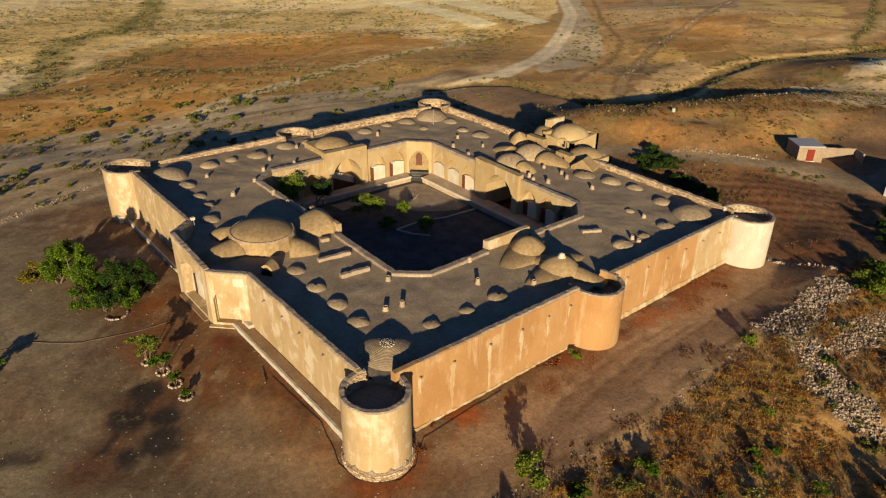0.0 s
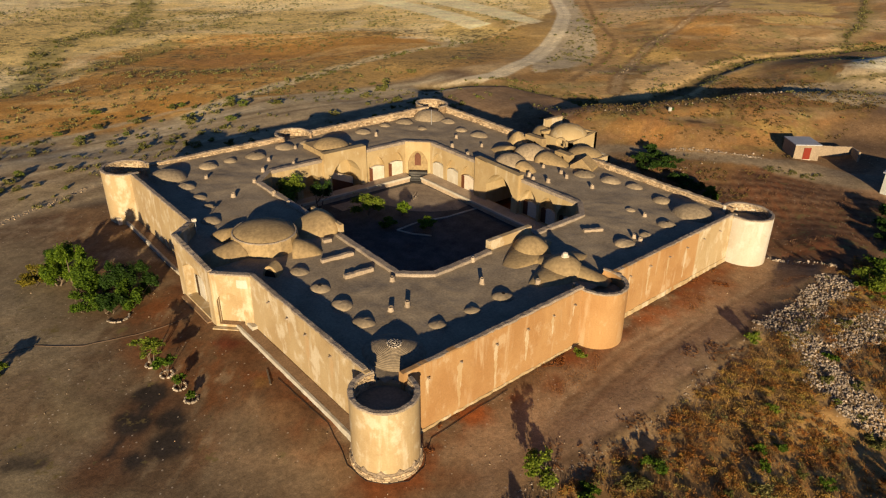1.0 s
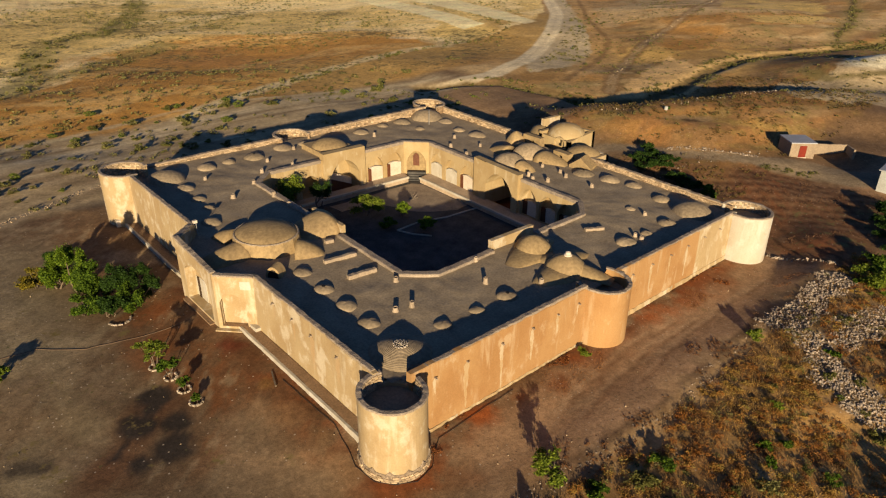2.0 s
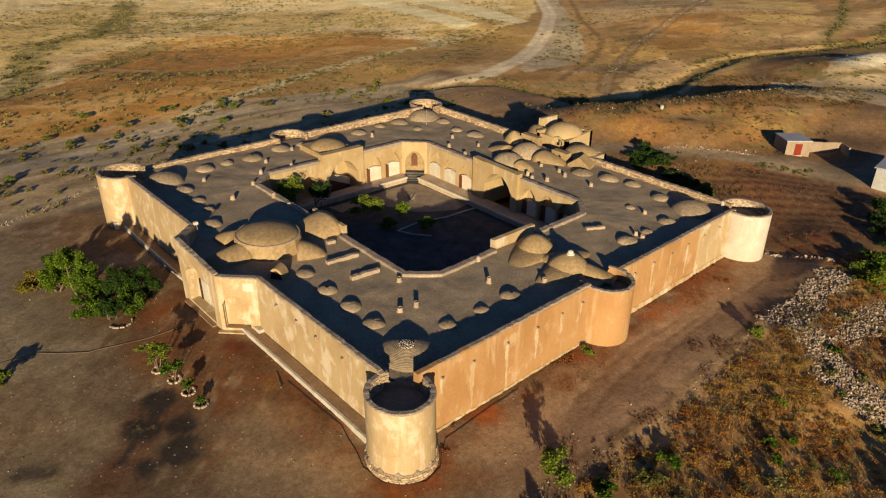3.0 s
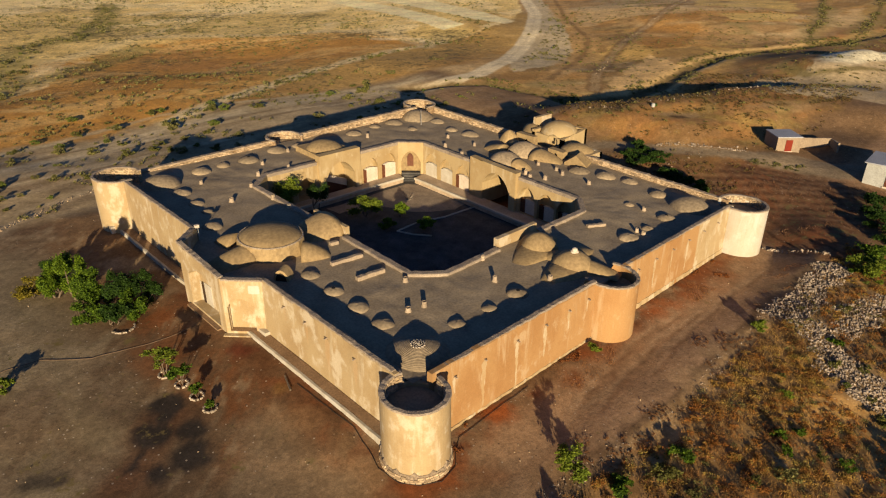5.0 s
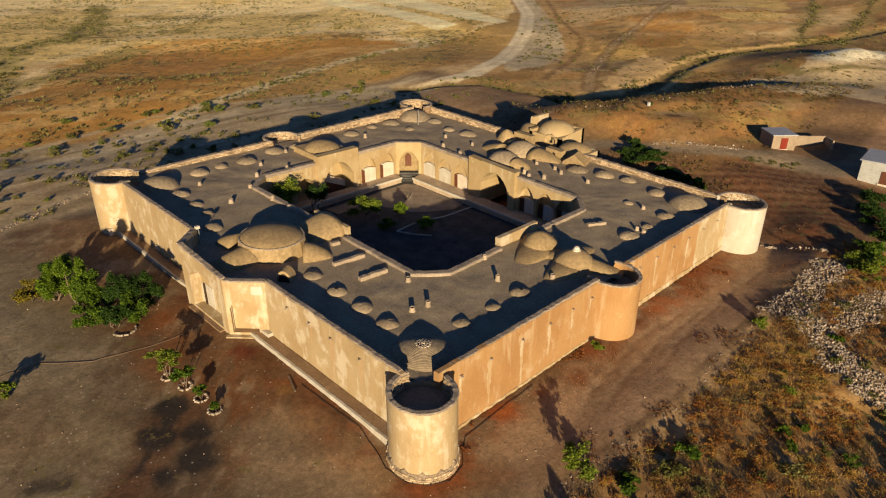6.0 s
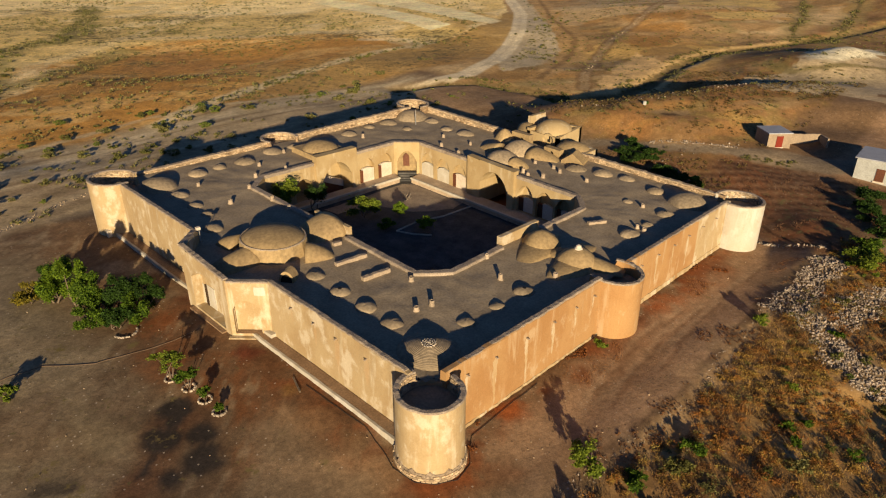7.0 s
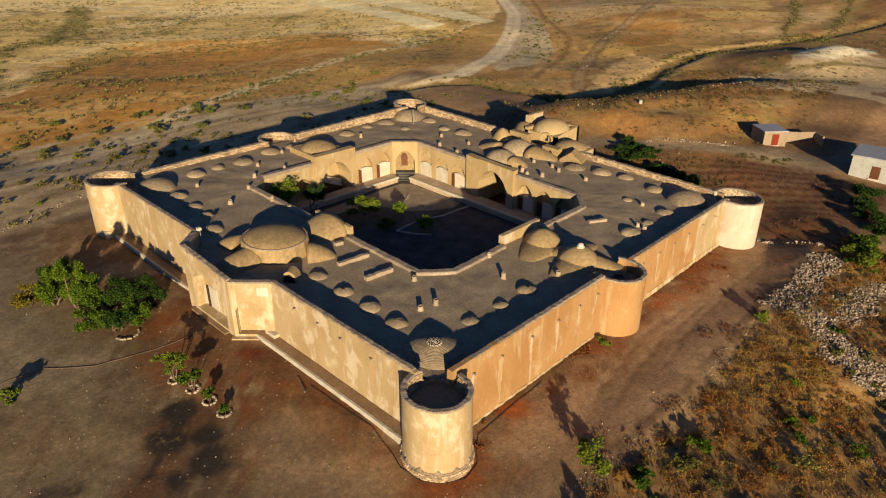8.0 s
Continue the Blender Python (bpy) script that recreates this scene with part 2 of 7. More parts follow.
def lathe(bm, cx, cy, profile, n=32, wobble=0.0, seed=0.0):
    """A body of revolution from (radius, height) pairs, top to bottom."""
    rings = []
    for r, z in profile:
        if r < 1e-4:
            rings.append([bm.verts.new((cx, cy, z))])
        else:
            ring = []
            for i in range(n):
                a = 2 * math.pi * i / n
                k = 1 + wobble * noise.noise((math.cos(a) * 1.7 + seed, math.sin(a) * 1.7, z * 0.8 + seed))
                ring.append(bm.verts.new((cx + r * k * math.cos(a), cy + r * k * math.sin(a), z + wobble * 0.4 * noise.noise((a, seed, r)))))
            rings.append(ring)
    for p, q in zip(rings, rings[1:]):
        for i in range(n):
            j = (i + 1) % n
            if len(p) == 1 and len(q) == 1:
                continue
            if len(p) == 1:
                bm.faces.new((p[0], q[i], q[j]))
            elif len(q) == 1:
                bm.faces.new((p[i], q[0], p[j]))
            else:
                bm.faces.new((p[i], q[i], q[j], p[j]))


def dome_profile(r, h, z0, skirt=0.12, power=2.0, steps=9):
    prof = [(0, z0 + h)]
    for i in range(1, steps + 1):
        u = i / steps
        prof.append((r * u, z0 + h * (1 - u ** power) ** 0.72))
    prof.append((r * 1.02, z0 - skirt))
    return prof


def wall_run(bm, p0, p1, h0, h1, thick, foot=-0.7, inner=4.4, batter=0.12, worn=0.05):
    """A wall from p0 to p1, its outer face on the right hand; a worn top of uneven height."""
    p0, p1 = Vector(p0), Vector(p1)
    d = p1 - p0
    length = d.length
    d.normalize()
    inn = Vector((-d.y, d.x))
    n = max(2, int(length / 0.6))
    rows = []
    for i in range(n + 1):
        t = i / n
        p = p0 + d * (length * t)
        h = h0 + (h1 - h0) * t + worn * noise.noise((p.x * 0.9, p.y * 0.9, 3.1)) * 2
        sway = 0.05 * noise.noise((p.x * 0.25, p.y * 0.25, 7.7))
        e = 0.04 * noise.noise((p.x * 2.1, p.y * 2.1, 1.3))
        sec = [p - inn * (batter - sway), p - inn * (batter * 0.5 - sway), p - inn * (sway * -1 - e), p + inn * 0.06, p + inn * (thick - 0.06), p + inn * (thick + e), p + inn * (thick + 0.05)]
        zs = [foot, h * 0.5, h - 0.06, h, h, h - 0.07, inner]
        rows.append([bm.verts.new((q.x, q.y, z)) for q, z in zip(sec, zs)])
    for a, b in zip(rows, rows[1:]):
        for k in range(len(a) - 1):
            bm.faces.new((a[k], b[k], b[k + 1], a[k + 1]))
    for r in (rows[0], rows[-1]):
        bm.faces.new(r)


def arch_line(w, spring, rise, n=12):
    pts = [(-w / 2, 0.0), (-w / 2, spring)]
    for i in range(1, n):
        u = -1 + 2 * i / n
        pts.append((u * w / 2, spring + rise * (1 - abs(u) ** 1.9) ** 0.8))
    pts += [(w / 2, spring), (w / 2, 0.0)]
    return pts


def facade(bm, p0, p1, z0, h0, h1, bays, thick=0.6, back_to=None):
    """A wall face from p0 to p1 with arched niches; its open side on the right hand.
    bays: (centre along it, width, spring, rise, depth, sill)."""
    p0, p1 = Vector(p0), Vector(p1)
    d = p1 - p0
    length = d.length
    d.normalize()
    inn = Vector((-d.y, d.x))

    def top(u):
        return h0 + (h1 - h0) * u / length

    def P(u, h, k=0.0):
        q = p0 + d * u + inn * k
        return (q.x, q.y, h)
    u = 0.0
    for c, w, spring, rise, depth, sill in sorted(bays):
        quad(bm, P(u, z0), P(c - w / 2, z0), P(c - w / 2, top(c)), P(u, top(u)))
        line = [(c + a, z0 + sill + b) for a, b in arch_line(w, spring, rise)]
        if sill > 0.01:
            quad(bm, P(c - w / 2, z0), P(c + w / 2, z0), P(c + w / 2, z0 + sill), P(c - w / 2, z0 + sill))
            quad(bm, P(c - w / 2, z0 + sill), P(c + w / 2, z0 + sill), P(c + w / 2, z0 + sill, depth), P(c - w / 2, z0 + sill, depth))
        for (a, b), (e, f) in zip(line, line[1:]):
            if abs(e - a) > 1e-6:
                quad(bm, P(a, b), P(e, f), P(e, top(e)), P(a, top(a)))
            quad(bm, P(a, b), P(e, f), P(e, f, depth), P(a, b, depth))
        bm.faces.new([bm.verts.new(P(a, b, depth)) for a, b in line])
        u = c + w / 2
    quad(bm, P(u, z0), P(length, z0), P(length, top(length)), P(u, top(u)))
    low = max(z0, 4.45) if back_to is None else back_to
    quad(bm, P(0, top(0)), P(length, top(length)), P(length, top(length), thick), P(0, top(0), thick))
    quad(bm, P(0, top(0), thick), P(length, top(length), thick), P(length, low, thick), P(0, low, thick))
    for e in (0, length):
        quad(bm, P(e, z0), P(e, top(e)), P(e, top(e), thick), P(e, z0, thick))


def tube(bm, a, b, r0, r1, n=7):
    a, b = Vector(a), Vector(b)
    m = (b - a).to_track_quat("Z", "Y").to_matrix()
    rings = []
    for p, r in ((a, r0), (b, r1)):
        rings.append([bm.verts.new(p + m @ Vector((r * math.cos(2 * math.pi * i / n), r * math.sin(2 * math.pi * i / n), 0))) for i in range(n)])
    for i in range(n):
        j = (i + 1) % n
        bm.faces.new((rings[0][i], rings[0][j], rings[1][j], rings[1][i]))
    bm.faces.new(rings[0][::-1])
    bm.faces.new(rings[1])


def strip(bm, pts, width, z0, z1, closed=False, rag=0.03, step=0.5, rise=0.0):
    """A ragged kerb or coping swept along a line of points, one connected body; rise: how much higher its far end is."""
    line = []
    pts = [Vector(p) for p in pts]
    if closed:
        pts = pts + [pts[0]]
    for a, b in zip(pts, pts[1:]):
        n = max(1, int((b - a).length / step))
        for k in range(n):
            line.append(a + (b - a) * (k / n))
    if not closed:
        line.append(pts[-1])
    rows = []
    m = len(line)
    for i, p in enumerate(line):
        q0, q1 = (line[(i - 1) % m], line[(i + 1) % m]) if closed else (line[max(0, i - 1)], line[min(m - 1, i + 1)])
        d = (q1 - q0).normalized()
        s = Vector((-d.y, d.x))
        w0, w1 = width / 2 + random.uniform(-rag, rag), width / 2 + random.uniform(-rag, rag)
        up = rise * i / m
        t = z1 + up + random.uniform(-rag, rag)
        rows.append([bm.verts.new((p.x + s.x * k, p.y + s.y * k, z)) for k, z in ((-w0 * 1.03, z0 + up), (-w0, t - 0.04), (-w0 * 0.8, t), (w1 * 0.8, t), (w1, t - 0.04), (w1 * 1.03, z0 + up))])
    for i in range(m if closed else m - 1):
        a, b = rows[i], rows[(i + 1) % m]
        for k in range(5):
            bm.faces.new((a[k], b[k], b[k + 1], a[k + 1]))
    if not closed:
        bm.faces.new(rows[0])
        bm.faces.new(rows[-1][::-1])


def petal(bm, x, y, turn, length, width, h, tip=0.35, z0=0.0, n=10, rows=6):
    """A vault back that runs out low and narrow: from its high end at (x, y) towards the angle turn."""
    c, s = math.cos(radians(turn)), math.sin(radians(turn))
    g = []
    for j in range(rows + 1):
        t = j / rows
        w, hh = width * (1 - (1 - tip) * t ** 1.6), h * (1 - t ** 1.7) ** 0.75 + 0.02
        row = []
        for i in range(n + 1):
            a = math.pi * i / n
            v, z = math.cos(a) * w / 2, math.sin(a) ** 0.85 * hh
            row.append(bm.verts.new((x + t * length * c - v * s, y + t * length * s + v * c, z0 - 0.05 + z)))
        g.append(row)
    for p, q in zip(g, g[1:]):
        for i in range(n):
            bm.faces.new((p[i], q[i], q[i + 1], p[i + 1]))
    bm.faces.new(g[0])

# ---- ground ----
# spot heights x, y, z, adjusted to fit the camera's view
SPOTS = np.array([
    (17, -9, -0.36), (24, -9, -0.53), (29, -10.5, -0.73), (30, -15, -1.0), (27.5, -21, -1.9), (36, -16.5, -0.8), (37.1, -13.4, -0.25), (48.8, -11.2, 0.1), (58, -9, 0.3), (70, -12, 0.6),
    (58, 6, 0.0), (71, 2, 0.6), (80, -2, 1.2), (79, 7, 1.5), (81, 2, 1.0), (90, 0, 2.0), (79, 23, 3.7), (66, 22, 1.2), (76, 35, 3.6), (83, 28, 4.6), (92.5, 20, 4.9), (104, 18, 4.7), (112, 12, 4.5),
    (108, 3, 4.4), (84, 46, 0.2), (89, 39.5, -1.5), (98, 37, -1.8), (96, 42, 0.2), (107, 41, 0.4), (108, 34, -1.6), (118, 36, 1.0), (117, 28, -0.8), (127, 24, 2.0), (98, 21.5, 5.0), (87, 25, 4.9), (79, 30, 4.4), (137, 20, 4.6), (84, 65, 0.9), (122, 74, 0.2), (150, 60, 1.5), (62, 82, 0.7), (104, 112, 1.2),
    (153, 115, 2.4), (53, 144, -0.2), (7, 83, 1.6), (-8, 61, 1.9), (-7, 47, 1.7), (-14, 29, 1.5), (-13, 24, 1.3), (-8, 18, 0.9), (-15, 7, 0.5), (-3, 10, 0.35), (-20, 12, 0.6),
    (3, -7.5, -0.2), (0, -12, -0.4), (12, -9.5, -0.24), (20, -30, -1.6), (-30, 60, 2.2), (0, 140, 1.5), (200, 80, 3), (220, 170, 3), (90, 200, 2), (300, 0, 4), (60, -60, 0),
])
SPOT_Z = SPOTS[:, 2] - lift(SPOTS[:, 0], SPOTS[:, 1])
RING = [(x, y) for x in range(-1, 52, 5) for y in (-2, 51)] + [(x, y) for y in range(3, 50, 5) for x in (-2, 51)]
SPOTS_XY = np.vstack([SPOTS[:, :2], np.array(RING, float)])
SPOT_Z = np.concatenate([SPOT_Z, np.zeros(len(RING))])


def smooth(a, b, v):
    t = np.clip((v - a) / (b - a), 0, 1)
    return t * t * (3 - 2 * t)


def wave(x, y, s, p):
    """A cheap rolling noise on arrays."""
    return (np.sin(x * s + 1.3 * p + 1.7 * np.sin(y * s * 0.7 + p)) + np.sin(y * s * 1.3 - p * 2.1 + 1.4 * np.sin(x * s * 0.8 - p)) + np.sin((x + y) * s * 0.6 + 2.9 * p)) / 3


def rough(x, y, s, p):
    return wave(x, y, s, p) * 0.5 + wave(x, y, s * 2.3, p + 3) * 0.3 + wave(x, y, s * 5.1, p + 5) * 0.2


def near_line(x, y, pts):
    """The distance to a line of points."""
    best = np.full(np.shape(x), 1e9)
    for (ax, ay), (bx, by) in zip(pts, pts[1:]):
        dx, dy = bx - ax, by - ay
        t = np.clip(((x - ax) * dx + (y - ay) * dy) / (dx * dx + dy * dy), 0, 1)
        best = np.minimum(best, np.hypot(x - ax - t * dx, y - ay - t * dy))
    return best


TRACK = [(-60, 66), (-8, 73), (7, 76), (20, 80), (38, 81.5), (50, 81.5), (64, 79), (76, 75.5), (88, 75.4), (106, 82), (124, 92), (142, 103), (172, 125.5), (200.7, 153.2), (330, 268), (900, 800)]
CREEK = [(70, 78), (85, 69), (87, 55), (86, 47), (98, 44), (109, 43), (127, 46), (149, 46), (168, 39), (195, 32), (320, 10)]
BANK = [(0, -8.8), (4, -8.5), (7.3, -8.8), (11, -9.6), (14.3, -9.7), (19.7, -10.0), (30, -9.5), (37.7, -9.1), (43, -9.3), (52, -10.6)]
DITCH = [(330, 250), (211, 146.5), (173.4, 114), (143, 83.5), (129.5, 75.7), (112, 68), (97.4, 62.5)]
STONEPATH = [(420, 170), (245, 107), (183, 84.7), (157, 77.4), (131, 68.6), (107, 57), (97, 50.5)]
DARKLINE = [(86, 73), (88, 62), (89.4, 55), (88.6, 48.5)]
GULLIES = [[(420, 115), (272, 65), (218, 47), (199, 44), (180, 37)], [(400, 66), (225, 36), (183, 28.5)]]


def terrain(x, y):
    x, y = np.asarray(x, float), np.asarray(y, float)
    num = np.zeros(x.shape)
    den = np.zeros(x.shape)
    for (px, py), pz in zip(SPOTS_XY, SPOT_Z):
        w = 1.0 / ((x - px) ** 2 + (y - py) ** 2 + 9.0) ** 2
        num += w * pz
        den += w
    z = num / den
    inside = smooth(1.5, 6, np.maximum(np.maximum(-x, x - 49), np.maximum(-y, y - 49)))
    z = z * inside + (SX * x + SY * y) * np.exp(-np.maximum(0, np.hypot(x - 24, y - 24) - 90) / 120)
    d0 = np.maximum(np.maximum(-x, x - 49), np.maximum(-y, y - 49))
    far = smooth(2, 25, d0)
    z += far * (0.05 + 0.15 * smooth(35, 60, d0)) * rough(x, y, 0.16, 1.0) + inside * 0.02 * rough(x, y, 1.3, 2.0)
    z += 0.45 * smooth(-11, -2, x) * smooth(2, 0, x) * smooth(-2, 5, y) * smooth(34, 22, y)
    z += 1.9 * np.exp(-((x - 152) / 15) ** 2 - ((y - 17) / 5) ** 2)
    z -= 0.9 * np.exp(-(near_line(x, y, CREEK) / 2.2) ** 2)
    d = np.maximum(np.maximum(-x, x - 49), np.maximum(-y, y - 49))
    z += 0.26 * smooth(6, 2, d) * np.maximum(smooth(0.6, -0.6, x), smooth(0.6, -0.6, y))
    beyond = smooth(-0.3, 1.6, -(y + 9.6 - 0.02 * x)) * smooth(-4, 4, x) * smooth(62, 52, x)
    z += beyond * (-0.16 + 0.16 * np.abs(rough(x, y, 0.8, 4.0)))
    return z


def floor_at(x, y):
    return float(terrain(np.array([x]), np.array([y]))[0])


def axis(lo, hi, a, m, b, fine, step):
    """Coordinates that are close from a to m, wider to b, and widen slowly outwards."""
    out = list(np.arange(a, m, fine)) + list(np.arange(m, b + step / 2, step))
    v, s = out[-1], step
    while v < hi:
        s *= 1.011 if v < 330 else 1.2
        v += s
        out.append(v)
    v, s = a, step
    while v > lo:
        s *= 1.2
        v -= s
        out.insert(0, v)
    return np.array(out)


def within(x, y, poly):
    """Which points lie inside a polygon."""
    hit = np.zeros(np.shape(x), bool)
    for (ax, ay), (bx, by) in zip(poly, poly[1:] + poly[:1]):
        if ay != by:
            hit ^= ((ay > y) != (by > y)) & (x < (bx - ax) * (y - ay) / (by - ay) + ax)
    return hit


FIELD = [(-80, 86), (-5, 85), (11, 87), (21, 87), (33, 91), (46, 95.5), (62, 101), (82, 106.5), (98, 110), (107, 112), (110, 126), (101, 144), (88, 160), (77, 171), (60, 172), (44, 166), (28, 162), (14, 152), (10, 132), (1, 122), (-80, 118)]
FIELDS_FAR = [(-300, 128), (1, 121), (16, 130), (32, 155), (49, 162), (71, 163), (88, 150), (104, 137), (106, 125), (109, 112), (136, 114), (154, 121), (179, 137), (212, 168), (330, 275), (900, 810), (-300, 1200)]
STRIP_ONE = [(183.2, 217.5), (173, 176.3), (161.7, 142.5), (152.8, 118.1), (144.3, 115.5), (145.5, 130), (152, 154.4), (163.1, 197.3)]
STRIP_TWO = [(163.2, 228.3), (154.1, 183), (142.7, 144.7), (135.3, 124.8), (126.7, 124), (126.9, 128.2), (140, 169.5), (151.1, 218)]
GRAVEL = [(330, 245), (218, 161), (170, 114), (137, 85), (120, 73), (109, 71), (97, 72), (105, 81), (126, 94), (152, 112), (179, 134), (212, 165), (330, 275)]
TRIANGLE = [(103, 51), (122, 58), (136, 60), (129, 48), (114, 42), (100, 44)]
WADI = [(-20, 116), (3, 122), (10, 135), (18, 162), (27, 184), (44, 192), (60, 219), (80, 268)]
WADI_ARM = [(10, 135), (19, 140), (30, 148), (51, 168)]
DRYBROOK = [(21.7, 84), (35.4, 90.5), (51.6, 97.2), (63.3, 102), (75, 105), (94, 110.7), (114.6, 112.8)]
LANE = [(58, 34), (63, 28), (67.1, 23.3), (71, 14.8), (74.6, 8.6), (77, 3.5), (77.5, -2), (88, -16), (160, -60)]


def ground_colours(x, y):
    """Colours of soil, dry grass, gravel and fields, region by region, with some light and shade painted in."""
    def c(*v):
        return np.array(v)[None, :]
    n1, n2, n3, n4 = rough(x, y, 0.12, 1.1), rough(x, y, 0.5, 2.2), rough(x, y, 0.035, 3.3), rough(x, y, 1.3, 6.6)
    n5 = rough(x, y, 2.6, 8.8)
    jx, jy = x + 1.6 * n2 + 0.8 * n4, y + 1.6 * rough(x, y, 0.45, 9.1) + 0.8 * n4
    col = np.repeat(c(0.215, 0.14, 0.088), len(x), 0)

    def lay(colour, m):
        nonlocal col
        m = np.clip(np.asarray(m, float), 0, 1)[:, None]
        col = col * (1 - m) + c(*colour) * m
    d_wall = np.maximum(np.maximum(-x, x - 49), np.maximum(-y, y - 49))
    yard = smooth(30, 18, d_wall)
    lay((0.26, 0.19, 0.13), yard * smooth(-0.05, 0.45, n1 + 0.4 * n2))
    lay((0.15, 0.095, 0.062), yard * smooth(0.1, 0.5, -n1 + 0.5 * n2) * 0.8)
    lay((0.34, 0.27, 0.2), yard * smooth(0.12, 0.4, rough(x, y, 0.27, 14.0) + 0.3 * n4) * 0.75)
    lay((0.19, 0.09, 0.045), yard * smooth(0.12, 0.42, rough(x, y, 0.22, 19.0) + 0.3 * n4) * 0.7)
    # greyer trodden earth of the open yard, dark red earth before the entrance
    lay((0.235, 0.18, 0.13), smooth(-7.5, -12, x + 2.5 * n1 + n2) * smooth(54, 46, y) * 0.8)
    lay((0.16, 0.112, 0.076), smooth(0.1, 0.4, rough(x, y, 0.33, 27.0) + 0.5 * n4 + 0.4 * n5) * smooth(-2, -5, x) * smooth(40, 30, y) * 0.6)
    lay((0.145, 0.068, 0.034), smooth(4.6, 1.5, near_line(x, y, [(-3.4, 27), (-5.5, 19), (-5, 11), (-2.5, 7)]) + 2.2 * n2 + 1.5 * n1) * 0.85)
    # dark blotches, wheel arcs and pale dust of the yard
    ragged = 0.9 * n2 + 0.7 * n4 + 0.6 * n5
    blotch = smooth(0.75, 0.1, near_line(x, y, [(-13.6, 11.0), (-11.5, 12.9), (-9.4, 14.8)]) + ragged)
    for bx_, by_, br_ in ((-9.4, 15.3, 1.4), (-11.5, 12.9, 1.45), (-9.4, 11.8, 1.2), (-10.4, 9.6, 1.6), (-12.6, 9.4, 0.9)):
        blotch = np.maximum(blotch, smooth(br_ + 0.25, br_ - 0.5, np.hypot(x - bx_, y - by_) + 0.55 * ragged))
    blotch = np.maximum(blotch, 0.8 * smooth(0.9, 0.2, near_line(x, y, [(-18.8, 14.2), (-17.3, 13.2)]) + 0.5 * ragged))
    lay((0.28, 0.235, 0.17), smooth(2.0, 0.6, near_line(x, y, [(-21, 18), (-18.2, 15.6), (-17.2, 11), (-18, 6)]) + 1.2 * n1 + 0.8 * n2) * 0.75)
    lay((0.3, 0.25, 0.18), smooth(5.0, 2.0, near_line(x, y, [(-19, 46), (-14.5, 41), (-16, 33), (-18, 27)]) + 1.6 * n1 + 1.2 * n2) * 0.65)
    lay((0.27, 0.225, 0.165), smooth(2.4, 0.8, near_line(x, y, [(-20, 30), (-14, 27.4), (-9, 25), (-4, 24)]) + 1.2 * n2) * 0.6)
    lay((0.19, 0.083, 0.038), smooth(3.3, 0.8, near_line(x, y, [(-6.0, 26), (-7.2, 20.5), (-7.4, 16), (-7.6, 12), (-9, 8)]) + 1.7 * n2 + 0.8 * n4) * 0.85)
    for off in (0.0, 1.7):
        arc = near_line(x, y, [(-12.6 - off, 21.5), (-13.9 - off, 20.1), (-14.8 - off, 18.6), (-15.0 - off, 16.6), (-14.4 - off, 14.2), (-12.9 - off, 11.5)])
        lay((0.3, 0.25, 0.185), smooth(0.4, 0.12, arc + 0.15 * n4) * 0.55)
    lay((0.165, 0.095, 0.056), smooth(3.2, 1.0, near_line(x, y, [(-15.5, 7), (-12.5, 9.5), (-10.5, 13)]) + 2.2 * n1 + 1.6 * n2 + 1.4 * n4 + n5) * 0.5)

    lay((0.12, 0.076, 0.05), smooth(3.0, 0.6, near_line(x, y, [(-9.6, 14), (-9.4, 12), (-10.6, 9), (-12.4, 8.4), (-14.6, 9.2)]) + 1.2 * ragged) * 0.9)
    # scuffed streaks across the open yard, and the rust patch before the niche
    run = rough(x * 0.35 + y * 0.3, y * 1.1 - x * 1.2, 1.4, 37.0) + 0.4 * n5
    lay((0.3, 0.245, 0.18), yard * smooth(0.2, 0.42, run) * smooth(-2.5, -5, x) * 0.5)
    lay((0.12, 0.08, 0.053), yard * smooth(0.25, 0.45, -run) * smooth(-2.5, -5, x) * 0.55)
    lay((0.13, 0.036, 0.02), smooth(1.5, 0.2, np.hypot(x + 2.4, y - 16.9) + 1.2 * n4 + 0.7 * n5) * 0.85)
    lay((0.24, 0.09, 0.036), smooth(1.7, 0.3, np.hypot(x + 5.0, y - 26.2) + 1.0 * n2 + 0.7 * n4) * 0.8)
    lay((0.3, 0.17, 0.06), smooth(0.9, 0.2, np.hypot(x + 2.6, y - 11.0) + 0.6 * n4) * 0.6)
    lay((0.27, 0.165, 0.095), smooth(3.2, 1.0, near_line(x, y, [(-4.8, 7.5), (-4.4, 2.5), (-3.6, -2)]) + 1.8 * n2 + 0.8 * n4) * 0.75)
    lay((0.15, 0.1, 0.066), yard * smooth(0.15, 0.3, rough(x, y, 0.75, 61.0) + 0.4 * rough(x, y, 2.0, 63.0)) * smooth(-2, -4, x) * 0.6)
    # vignette painted into the soil: darker at the yard's near left
    lay((0.15, 0.112, 0.08), smooth(-6, -12, x + n2) * smooth(27, 19, y + n2) * 0.45)
    # broad olive-grey dust over the open yard, paler at its edge, browner towards the walkway
    lay((0.25, 0.205, 0.142), smooth(2.2, 0.2, np.abs(near_line(x, y, [(-13.5, 24), (-14.6, 19), (-14.2, 15)]) + 1.6 * n1 + n2)) * 0.55)
    lay((0.34, 0.285, 0.195), smooth(3.4, 1.0, near_line(x, y, [(-19.5, 12), (-17.6, 8.6), (-16.4, 6)]) + 1.4 * n1 + 0.8 * n2) * 0.6)
